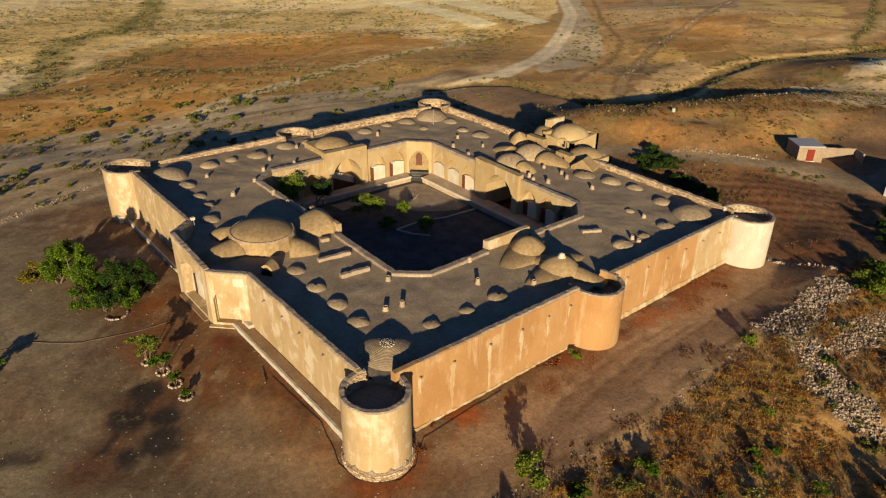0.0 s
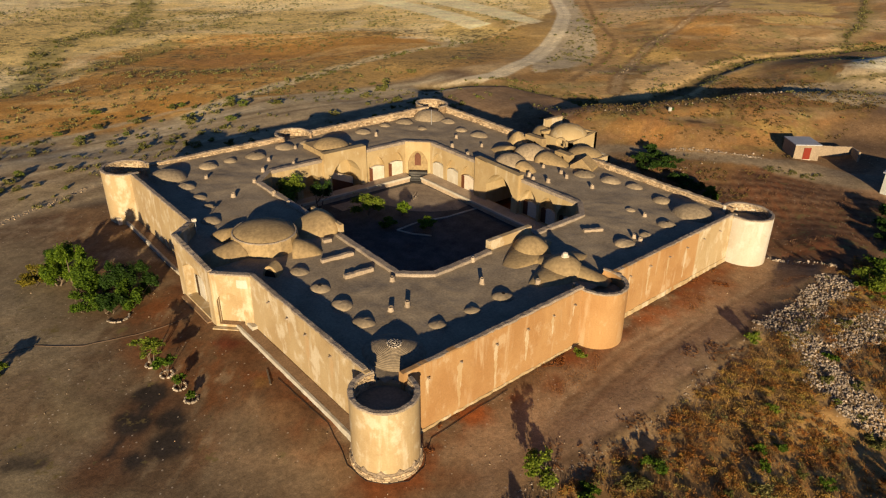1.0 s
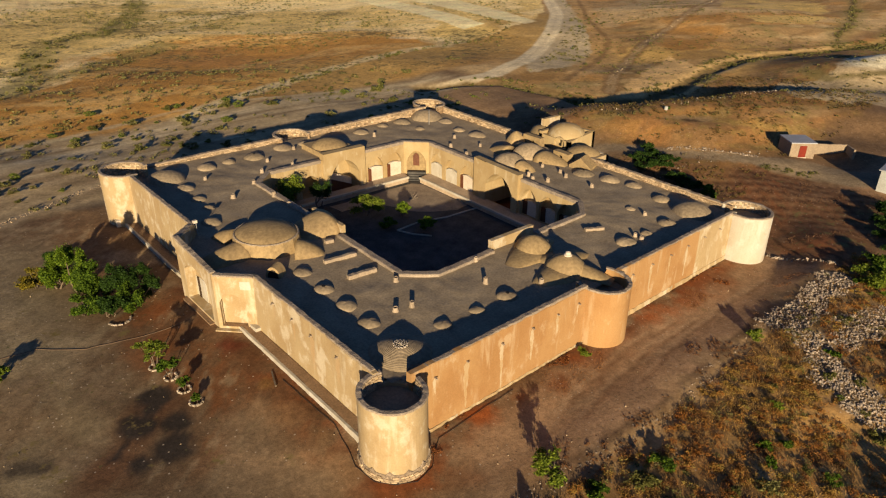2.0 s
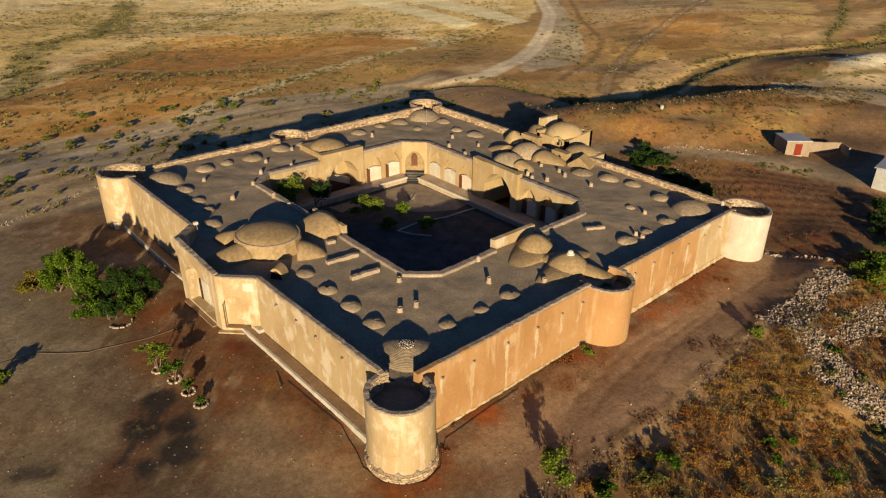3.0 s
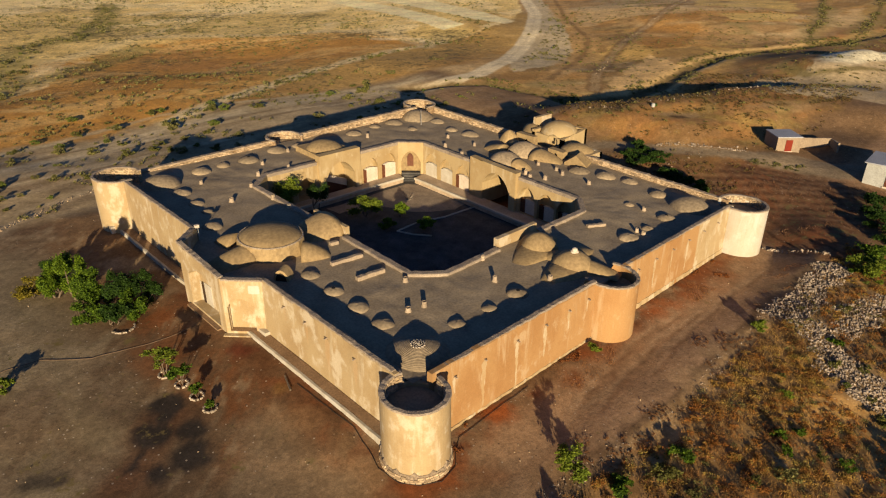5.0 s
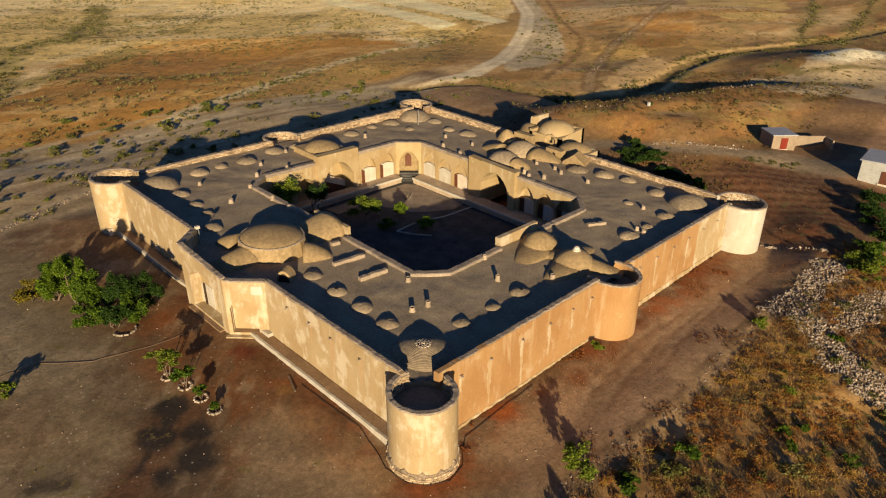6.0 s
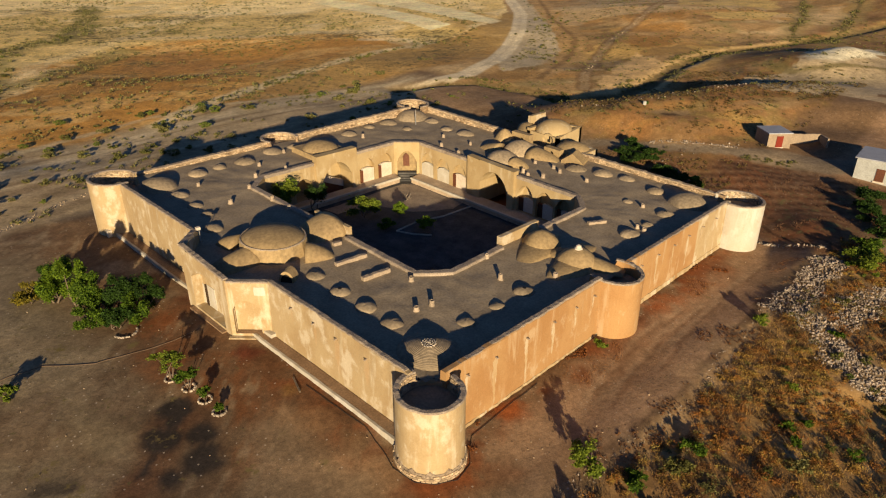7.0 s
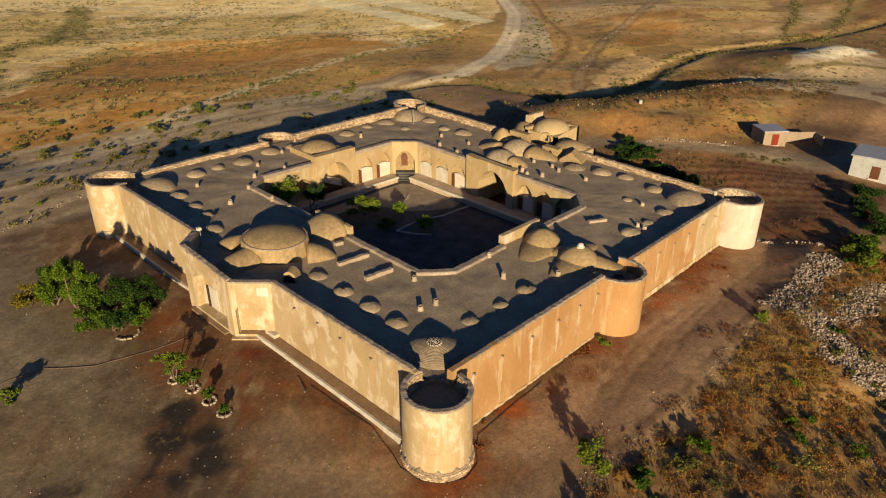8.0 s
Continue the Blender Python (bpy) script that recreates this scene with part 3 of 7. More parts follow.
    lay((0.25, 0.19, 0.135), smooth(3.6, 0.8, near_line(x, y, [(-6.4, 8.2), (-7.4, 5), (-5.6, 1)]) + 1.8 * n1 + 1.4 * n2) * 0.65)
    lay((0.3, 0.25, 0.18), smooth(7.0, 2.0, near_line(x, y, [(-13.5, 42), (-13.5, 35), (-15, 28)]) + 2.2 * n1 + n2) * 0.6)
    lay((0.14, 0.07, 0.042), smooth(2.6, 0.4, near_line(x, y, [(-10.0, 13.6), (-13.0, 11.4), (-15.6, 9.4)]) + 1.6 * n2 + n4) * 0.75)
    front = smooth(-9.5, -7.5, y + n2) * smooth(-1.0, -3.0, y + n2) * smooth(1, 6, x)
    lay((0.33, 0.215, 0.142), front * 0.85)
    lay((0.27, 0.165, 0.105), front * smooth(0.25, 0.5, rough(x * 0.6, y * 1.6, 0.7, 47.0) + 0.4 * n5) * 0.7)
    lay((0.35, 0.25, 0.175), front * smooth(0.1, 0.4, rough(x * 0.3 + y * 0.2, y * 1.5, 0.8, 21.0) + 0.3 * n5) * 0.7)
    # reddish earth close to the walls
    lay((0.25, 0.085, 0.032), smooth(5.0, 1.0, d_wall + 4 * n2) * smooth(-0.05, 0.2, rough(x, y, 0.3, 31.0) + 0.4 * n4) * smooth(33, 27, y) * 0.95)
    for rx_, ry_, rr_ in ((7.4, -1.6, 1.2), (29.3, -1.8, 1.5), (34.5, -2.4, 1.2), (31.8, -2.8, 1.0)):
        lay((0.34, 0.105, 0.032), smooth(rr_ * 1.35, rr_ * 0.2, np.hypot((x - rx_) * 0.7, y - ry_) + 0.9 * n4 + 0.9 * n5) * 0.9)
    # wheel tracks past the sunny wall
    for off in (-5.2, -6.6, -7.6):
        lay((0.33, 0.255, 0.19), smooth(0.35, 0.1, np.abs(y - off - 0.05 * (x - 25) - 0.6 * np.sin(x * 0.13))) * smooth(8, 14, x) * smooth(48, 40, x) * 0.6)
    lay((0.35, 0.232, 0.155), front * (0.5 + 0.4 * n2))
    # paler band painted in to offset weak light on the road's slope
    lay((0.43, 0.29, 0.195), smooth(2.6, 0.8, near_line(x, y, [(13, -7.6), (20, -8.0), (28, -7.6), (38, -7.4), (45, -7.2)]) + 1.2 * n2 + 0.6 * n4) * 0.75)
    lay((0.036, 0.031, 0.032), blotch * 0.97)
    for lx_, ly_ in (((12, 18, 24, 31), (-4.6, -3.6, -2.9, -3.4)), ((13, 19, 25, 33), (-6.0, -4.9, -4.2, -4.4)), ((20, 27, 36, 46), (-6.4, -5.4, -4.8, -5.4))):
        lay((0.42, 0.3, 0.21), smooth(0.32, 0.1, near_line(x, y + 0.3 * n2, list(zip(lx_, ly_))) + 0.15 * n5) * 0.6)
        lay((0.2, 0.115, 0.072), smooth(0.25, 0.08, near_line(x, y + 0.3 * n2 + 0.45, list(zip(lx_, ly_))) + 0.15 * n5) * 0.55)
    # beyond the bank: scrub soil
    beyond = smooth(-0.2, 1.5, -(y + 9.6 - 0.02 * x) + n2) * smooth(-3, 3, x) * smooth(60, 48, x)
    lay((0.46, 0.29, 0.125), beyond)
    lay((0.27, 0.165, 0.085), beyond * smooth(20, 10, x) * 0.7)
    lay((0.48, 0.34, 0.19), beyond * smooth(0.25, 0.5, n2 + 0.3 * n4) * 0.8)
    lay((0.28, 0.14, 0.05), beyond * smooth(0.2, 0.5, n1 - 0.3 * n4) * 0.8)
    lay((0.44, 0.32, 0.2), smooth(2.2, 0.4, near_line(x, y, BANK) + 1.3 * n2 + 1.0 * n4 + 1.2 * n5) * (0.2 + 0.4 * smooth(8, 18, x)))
    lay((0.07, 0.043, 0.03), smooth(0.45, 0.2, near_line(x, y + 0.25 * n4, [(px_, py_ + 0.85) for px_, py_ in BANK[2:]])) * smooth(-0.2, 0.15, n2) * 0.6)
    lay((0.18, 0.1, 0.045), beyond * smooth(0.15, 0.4, rough(x, y, 0.9, 81.0) + 0.6 * n5) * 0.6)
    # the rough dark plot by the far corner
    plot = smooth(50, 54, x + 2 * n2) * smooth(76, 71, x) * smooth(-14, -8, y) * smooth(22, 14, y)
    lay((0.19, 0.097, 0.055), plot)
    lay((0.27, 0.105, 0.047), plot * smooth(0.05, 0.35, rough(x, y, 0.25, 111.0) + 0.4 * n4) * 0.7)
    lay((0.24, 0.15, 0.1), plot * smooth(0.2, 0.5, n2 + 0.5 * n4) * 0.8)
    # furrow relief painted by colour alone: shaded troughs dark, ridges paler
    furrow = np.sin((x * 0.878 + y * 0.479) * 3.3 + 2.0 * n1 + 0.8 * n2)
    lay((0.08, 0.042, 0.027), plot * smooth(0.35, 0.9, furrow + 0.4 * n4) * smooth(57, 61, x) * 0.8)
    scrape = np.sin(np.hypot(x - 71, y + 13 + n1) * 3.6 + 1.2 * n2)
    lay((0.075, 0.04, 0.026), plot * smooth(0.55, 0.95, scrape + 0.5 * n4) * smooth(61, 57, x + 2 * n2) * 0.85)
    lay((0.3, 0.2, 0.13), plot * smooth(0.5, 0.95, -furrow + 0.3 * n4) * smooth(57, 61, x) * 0.45)
    # orange slope on the ridge
    ridge = smooth(62, 72, x) * smooth(40, 36, y + 2 * n2) * smooth(7, 11, y + 2 * n2 + (x - 80) * 0.1)
    lay((0.29, 0.175, 0.085), ridge)
    lay((0.37, 0.255, 0.14), ridge * smooth(0.0, 0.4, n1 + 0.4 * n2) * 0.8)
    lay((0.36, 0.18, 0.055), ridge * smooth(0.1, 0.4, rough(x, y, 0.2, 51.0) + 0.4 * n4) * 0.35)
    lay((0.3, 0.235, 0.095), ridge * smooth(0.1, 0.35, rough(x, y, 0.28, 55.0) + 0.4 * n4) * 0.6)
    lay((0.34, 0.25, 0.09), ridge * smooth(0.15, 0.35, rough(x, y, 0.5, 103.0) + 0.4 * n4) * 0.6)
    lay((0.4, 0.2, 0.075), ridge * smooth(0.1, 0.35, rough(x * 0.5, y, 0.3, 105.0) + 0.3 * n4) * 0.6)
    # a pit painted flat: pale rim, shade of the hollow as a dark patch
    lay((0.4, 0.29, 0.17), smooth(1.9, 1.0, np.hypot((x - 79.2) * 0.8 + (y - 23) * 0.5, (y - 23) * 0.55) + 0.5 * n4) * 0.8)
    lay((0.07, 0.04, 0.022), smooth(0.9, 0.4, np.hypot((x - 78.3) * 0.9 + (y - 22.6) * 0.5, (y - 22.6) * 0.5) + 0.4 * n4) * 0.85)
    lay((0.17, 0.1, 0.05), ridge * smooth(0.15, 0.45, rough(x, y, 0.35, 57.0) + 0.4 * n4) * 0.6)
    # behind the creek
    back = smooth(36, 42, y + 0.02 * (x - 100) ** 1 * 0) * smooth(82, 88, x + 3 * n1)
    lay((0.5, 0.335, 0.165), back)
    lay((0.7, 0.48, 0.17), back * smooth(0.1, 0.45, n3 + 0.4 * n1) * smooth(110, 150, x))
    lay((0.58, 0.47, 0.32), back * smooth(0.1, 0.5, -n3 + 0.5 * n1) * 0.7)
    lay((0.4, 0.25, 0.12), back * smooth(0.1, 0.4, n1 + 0.5 * n2) * 0.7)
    lay((0.3, 0.26, 0.12), back * smooth(0.2, 0.5, rough(x, y, 0.09, 41.0) + 0.4 * n2) * 0.6)
    lay((0.62, 0.35, 0.12), back * smooth(0.02, 0.3, rough(x, y, 0.05, 97.0) + 0.35 * n1) * 0.75)
    lay((0.3, 0.19, 0.085), back * smooth(0.12, 0.3, rough(x * 0.6 + 0.3 * y, y - 0.2 * x, 0.22, 99.0) + 0.4 * n2) * 0.7)
    lay((0.72, 0.55, 0.33), back * smooth(0.12, 0.35, rough(x * 0.5 - 0.2 * y, y, 0.1, 101.0) + 0.3 * n2) * 0.65)
    lay((0.78, 0.55, 0.29), within(jx, jy, TRIANGLE) * 0.9)
    # the gravel of the dry river
    line = near_line(x, y, TRACK)
    flat = smooth(51, 55, y + 0.15 * np.minimum(x, 0)) * smooth(90, 86, y + 2 * n1) * smooth(84, 76, x)
    lay((0.42, 0.335, 0.225), flat)
    lay((0.31, 0.235, 0.165), flat * smooth(0.0, 0.5, n2 + n1) * 0.7)
    along = rough(x * 0.16 + 0.02 * y, y * 1.15 - 0.16 * x, 0.9, 91.0)
    lay((0.5, 0.41, 0.29), flat * smooth(0.05, 0.35, along) * 0.7)
    lay((0.25, 0.19, 0.125), flat * smooth(0.1, 0.4, -along + 0.3 * n4) * 0.65)
    for line_ in ([(-40, 64), (-6.9, 68.3), (3, 68.1), (14, 69), (26, 68)], [(-40, 69.5), (-5.3, 74.9), (9.7, 76.6), (30, 77), (55, 76)], [(-40, 73), (-4, 78.6), (14, 80.4), (34, 80)]):
        lay((0.62, 0.53, 0.4), flat * smooth(0.75, 0.2, near_line(x, y + 0.5 * n1, line_) + 0.25 * n2) * 0.8)
        lay((0.22, 0.165, 0.11), flat * smooth(0.5, 0.2, near_line(x, y + 0.5 * n1 + 1.0, line_) + 0.3 * n2) * 0.5)
    lay((0.52, 0.42, 0.3), smooth(1.2, 0.3, near_line(x, y, [(-22, 47), (-10.3, 54.6), (-6.4, 56.6), (-2.7, 58.6), (1.5, 59.6), (6, 60.5)]) + 0.4 * n2) * 0.8)
    for off in (-10, -6.5, -3.5, 4.5):
        lay((0.56, 0.46, 0.33), flat * smooth(0.9, 0.4, near_line(x, y - off - 1.2 * n1, TRACK) + 0.3 * n2) * 0.55)
    lay((0.33, 0.21, 0.125), smooth(54, 62, x + 2 * n2) * smooth(92, 86, x + 2 * n2) * smooth(44, 50, y + 2 * n2) * smooth(74, 68, y + 2 * n2) * 0.8)
    # the field of dry grass and the pale fields
    band = smooth(84, 88, y) * smooth(88, 82, x * 0.5) * (x < 130)
    lay((0.54, 0.335, 0.125), band)
    lay((0.44, 0.245, 0.08), band * smooth(0.0, 0.4, n1 + 0.4 * n2) * 0.7)
    lay((0.56, 0.4, 0.19), band * smooth(0.1, 0.45, n2 - 0.5 * n1) * 0.6)
    far = within(jx, jy, FIELDS_FAR)
    lay((0.8, 0.62, 0.29), far)
    lay((0.68, 0.52, 0.22), far * smooth(-0.1, 0.35, n3 + n1 * 0.6))
    lay((0.85, 0.73, 0.46), far * smooth(0.1, 0.4, -n3 + 0.3 * n1) * 0.8)
    lay((0.48, 0.38, 0.17), far * smooth(0.3, 0.6, n1 + 0.3 * n2) * 0.7)
    f = np.mean([within(jx + 4 * n1 + 5 * n4 + dx, jy + 5 * rough(x, y, 0.1, 5.5) + 4 * n2 + dy, FIELD) for dx, dy in ((-4, 0), (4, 1), (0, -3), (1, 3))], 0)
    lay((0.6, 0.33, 0.095), f)
    lay((0.74, 0.5, 0.19), f * smooth(0.0, 0.5, n1 + 0.3 * n2))
    lay((0.5, 0.27, 0.105), f * smooth(0.1, 0.45, n3 - 0.2 * n1) * 0.8)
    lay((0.8, 0.58, 0.27), f * smooth(0.05, 0.35, rough(x * 0.3, y, 0.25, 93.0) + 0.3 * n2) * 0.55)
    lay((0.4, 0.22, 0.07), f * smooth(0.2, 0.45, rough(x, y, 0.6, 95.0) + 0.5 * n4) * 0.6)
    lay((0.5, 0.34, 0.135), smooth(14, 7, near_line(x, y, [(60, 98), (100, 104), (130, 106), (160, 128)]) + 4 * n1) * 0.8)
    lay((0.82, 0.7, 0.47), smooth(2.4, 0.8, near_line(x, y, DRYBROOK) + n2) * 0.9)
    lay((0.62, 0.54, 0.4), smooth(1.0, 0.4, near_line(x, y + n1, [(-40, 76), (-3.5, 82.7), (10.5, 85.7), (21.7, 88), (29.7, 88), (44.4, 85.6), (61.1, 83), (77.4, 81.9)]) + 0.3 * n2) * 0.7)
    lay((0.85, 0.74, 0.52), smooth(3.0, 1.0, near_line(x, y, [(103, 128), (112, 120), (106, 111)]) + n2) * 0.9)
    lay((0.8, 0.66, 0.38), smooth(3.4, 1.4, near_line(x, y, [(16, 142), (27, 160), (46, 176), (62, 187), (90, 214)]) + 1.8 * n2) * 0.7)
    lay((0.94, 0.82, 0.54), within(x + 0.6 * n4, y + 0.6 * n2, STRIP_ONE))
    lay((0.94, 0.82, 0.54), within(x + 0.6 * n4, y + 0.6 * n2, STRIP_TWO))
    lay((0.9, 0.76, 0.48), far * smooth(0.08, 0.3, rough(x * 0.35 + 0.2 * y, y * 0.9 - 0.5 * x, 0.07, 107.0) + 0.25 * n2) * 0.7)
    lay((0.74, 0.6, 0.36), smooth(3.6, 1.6, near_line(x, y, [(60, 186), (75, 174), (93, 157), (109, 139), (111, 128), (106, 110)]) + 2 * n2) * 0.85)
    lay((0.7, 0.56, 0.34), smooth(2.5, 1.2, near_line(x, y, [(10, 200), (19, 219), (32, 242), (46, 295)]) + n2) * 0.8)
    w = np.minimum(near_line(x, y, WADI), near_line(x, y, WADI_ARM))
    lay((0.3, 0.26, 0.1), smooth(6, 2, w + 2.5 * n2) * 0.8)
    lay((0.58, 0.49, 0.36), within(jx, jy, GRAVEL))
    # the ditch beside the river gravel, with a pale lip
    ditch = near_line(x, y, DITCH) + 0.5 * n2
    lay((0.55, 0.36, 0.17), smooth(5.0, 1.6, ditch + 1.5 * n1) * 0.7)
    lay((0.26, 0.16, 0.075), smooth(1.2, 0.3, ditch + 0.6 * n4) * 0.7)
    # the tumbled stone line climbing the slope; a dark band paints in its shadow
    wall = near_line(x, y, STONEPATH)
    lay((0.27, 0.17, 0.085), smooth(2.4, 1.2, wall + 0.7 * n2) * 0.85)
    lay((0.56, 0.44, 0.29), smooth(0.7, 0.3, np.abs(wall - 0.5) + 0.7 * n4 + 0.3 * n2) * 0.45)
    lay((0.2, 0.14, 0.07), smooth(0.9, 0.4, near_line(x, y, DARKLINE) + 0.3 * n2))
    for line_ in GULLIES:
        g = near_line(x, y, line_) + 1.0 * n2
        lay((0.38, 0.31, 0.14), smooth(5, 2, g + 2 * n1) * 0.5)
        lay((0.18, 0.14, 0.065), smooth(1.3, 0.4, g) * 0.7)
    lay((0.75, 0.56, 0.22), within(jx + 4 * n1, jy + 4 * n1, [(215, 88), (262, 112), (300, 92), (240, 62), (204, 54), (196, 66)]) * smooth(-0.3, 0.2, n1) * 0.8)
    lay((0.45, 0.24, 0.07), within(jx + 3 * n1, jy + 3 * n1, [(150, 72), (190, 90), (205, 82), (180, 70), (150, 58), (138, 62)]) * smooth(-0.3, 0.3, n1) * 0.75)
    lay((0.8, 0.71, 0.55), smooth(2.5, 2.0, line + 0.2 * n2) * (0.32 + 0.65 * smooth(70, 86, x)))
    lay((0.62, 0.53, 0.41), smooth(0.5, 0.2, line) * 0.5)
    creek = near_line(x, y, CREEK)
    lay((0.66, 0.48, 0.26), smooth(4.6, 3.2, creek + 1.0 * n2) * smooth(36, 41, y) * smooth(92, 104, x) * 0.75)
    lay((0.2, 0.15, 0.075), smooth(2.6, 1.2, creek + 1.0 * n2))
    # pale wash and white spoil, the yard by the huts
    lay((0.56, 0.47, 0.34), within(jx, jy, [(127, 25), (150, 14), (180, 0), (140, -8), (113, 3), (106, 10), (102, 17), (110, 22)]) * 0.8)
    lay((0.86, 0.82, 0.68), smooth(8.4, 6.6, np.hypot((x - 156) * 0.34, (y - 18) * 1.2) + 1.5 * n2))
    lay((0.2, 0.17, 0.08), smooth(1.5, 0.5, near_line(x, y, [(134, 28), (130.5, 21), (132, 16), (138.6, 10.6), (147, 3)]) + 0.8 * n2) * 0.85)
    lay((0.55, 0.45, 0.32), smooth(3.0, 2.0, near_line(x, y, [(124, 27), (121, 23), (116, 16), (111, 6), (108, -15)]) + n2) * 0.8)
    lay((0.28, 0.225, 0.17), smooth(1.7, 1.1, near_line(x, y, LANE) - 1.5 * smooth(11, 5, y) + 0.4 * n2))
    # rubble ground, darkened in place of the shade between the stones
    lay((0.22, 0.165, 0.115), smooth(3.0, 1.4, np.minimum(near_line(x, y, [(37.5, -10), (48.6, -10.9)]), near_line(x, y, [(46, -16.5), (37, -14), (32, -18.5)])) + 1.2 * n2) * 0.8)
    # how thickly low tufts stand: none on tracks, yard and bare strips
    veg = np.zeros(len(x))
    for m, v in ((flat, 0.3), (band, 0.55), (far, 0.4), (f, 0.42), (back, 0.36), (ridge, 0.4), (beyond, 0.4), (plot, 0.5), (yard * smooth(-1.5, -4, x), 0.36), (front, 0.3)):
        veg = np.maximum(veg, np.asarray(m, float) * v)
    veg *= 1 + 0.7 * (n1 + 0.5 * n3)
    veg = np.where(within(x, y, GRAVEL), 0.35, veg)
    veg *= smooth(2.5, 3.5, line) * (1 - 0.9 * within(jx, jy, STRIP_ONE)) * (1 - 0.9 * within(jx, jy, STRIP_TWO))
    # far ground stays unscaled; the extra brightness makes up for weak grazing light
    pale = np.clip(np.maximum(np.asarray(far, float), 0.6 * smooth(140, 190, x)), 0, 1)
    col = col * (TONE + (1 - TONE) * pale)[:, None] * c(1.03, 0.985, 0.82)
    return np.clip(col * (1 + 0.12 * n2[:, None]), 0.01, 0.92), np.clip(veg, 0, 1)


GX, GY = axis(-2600, 3000, -26, 56, 150, 0.36, 0.7), axis(-2600, 3000, -30, 52, 150, 0.36, 0.7)
gx, gy = np.meshgrid(GX, GY, indexing="ij")
px, py = gx.ravel(), gy.ravel()
pz = terrain(px, py)
# the court and the rooms stand where the sheet dips under the floors
pz -= 0.8 * (smooth(0.6, 1.5, px) * smooth(48.4, 47.5, px) * smooth(0.6, 1.5, py) * smooth(48.4, 47.5, py))
nx, ny = len(GX), len(GY)
ix, iy = np.meshgrid(np.arange(nx - 1), np.arange(ny - 1), indexing="ij")
i0 = (ix * ny + iy).ravel()
faces = np.stack([i0, i0 + ny, i0 + ny + 1, i0 + 1], 1)
me = bpy.data.meshes.new("ground")
me.vertices.add(len(px))
me.vertices.foreach_set("co", np.stack([px, py, pz], 1).ravel().astype(np.float32))
me.loops.add(len(faces) * 4)
me.loops.foreach_set("vertex_index", faces.ravel().astype(np.int32))
me.polygons.add(len(faces))
me.polygons.foreach_set("loop_start", (np.arange(len(faces)) * 4).astype(np.int32))
me.update(calc_edges=True)
tint = me.color_attributes.new("soil", "FLOAT_COLOR", "POINT")
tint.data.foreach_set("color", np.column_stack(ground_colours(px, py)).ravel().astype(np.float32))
me.shade_smooth()


def ground_mat():
    m = bpy.data.materials.new("soil_and_dry_grass")
    m.use_nodes = True
    n, l = m.node_tree.nodes, m.node_tree.links
    bsdf = n["Principled BSDF"]
    bsdf.inputs["Roughness"].default_value = 0.95
    bsdf.inputs["Specular IOR Level"].default_value = 0.15
    at = n.new("ShaderNodeAttribute")
    at.attribute_name = "soil"
    geo = n.new("ShaderNodeNewGeometry")
    col = at.outputs["Color"]
    heights = []
    for scale, lo, hi, detail in ((0.11, 0.86, 1.14, 3), (0.35, 0.84, 1.16, 6), (1.2, 0.8, 1.2, 8), (3.4, 0.8, 1.2, 6), (11.0, 0.78, 1.2, 4)):
        t = n.new("ShaderNodeTexNoise")
        t.inputs["Scale"].default_value = scale
        t.inputs["Detail"].default_value = detail
        t.inputs["Roughness"].default_value = 0.65
        l.new(geo.outputs["Position"], t.inputs["Vector"])
        r = n.new("ShaderNodeMapRange")
        r.inputs["From Min"].default_value = 0.32
        r.inputs["From Max"].default_value = 0.68
        r.inputs["To Min"].default_value = lo
        r.inputs["To Max"].default_value = hi
        l.new(t.outputs["Fac"], r.inputs["Value"])
        x = n.new("ShaderNodeMix")
        x.data_type = "RGBA"
        x.blend_type = "MULTIPLY"
        x.inputs["Factor"].default_value = 1
        l.new(col, x.inputs["A"])
        l.new(r.outputs[0], x.inputs["B"])
        col = x.outputs["Result"]
        heights.append(t)
    # low tufts, as thick as the ground's second value says
    for scale, shift, tone in ((0.5, 0.0, (0.16, 0.125, 0.05)), (1.15, 0.02, (0.105, 0.095, 0.04))):
        t = n.new("ShaderNodeTexNoise")
        t.inputs["Scale"].default_value = scale
        t.inputs["Detail"].default_value = 4
        t.inputs["Roughness"].default_value = 0.72
        l.new(geo.outputs["Position"], t.inputs["Vector"])
        k = n.new("ShaderNodeMath")
        k.operation = "MULTIPLY_ADD"
        k.inputs[1].default_value = 0.32
        k.inputs[2].default_value = -0.74 - shift
        l.new(at.outputs["Alpha"], k.inputs[0])
        p = n.new("ShaderNodeMath")
        p.operation = "ADD"
        l.new(t.outputs["Fac"], p.inputs[0])
        l.new(k.outputs[0], p.inputs[1])
        q = n.new("ShaderNodeMath")
        q.operation = "MULTIPLY"
        q.use_clamp = True
        q.inputs[1].default_value = 11
        l.new(p.outputs[0], q.inputs[0])
        x = n.new("ShaderNodeMix")
        x.data_type = "RGBA"
        l.new(q.outputs[0], x.inputs["Factor"])
        l.new(col, x.inputs["A"])
        x.inputs["B"].default_value = (*tone, 1)
        col = x.outputs["Result"]
    # loose pebbles as pale dots; dark dots paint in the shadows of clods
    for scale, lim, tone in ((2.6, 0.17, (0.5, 0.42, 0.32)), (1.7, 0.14, (0.07, 0.045, 0.03))):
        v = n.new("ShaderNodeTexVoronoi")
        v.inputs["Scale"].default_value = scale
        l.new(geo.outputs["Position"], v.inputs["Vector"])
        near = n.new("ShaderNodeMath")
        near.operation = "LESS_THAN"
        near.inputs[1].default_value = lim
        l.new(v.outputs["Distance"], near.inputs[0])
        sep = n.new("ShaderNodeSeparateColor")
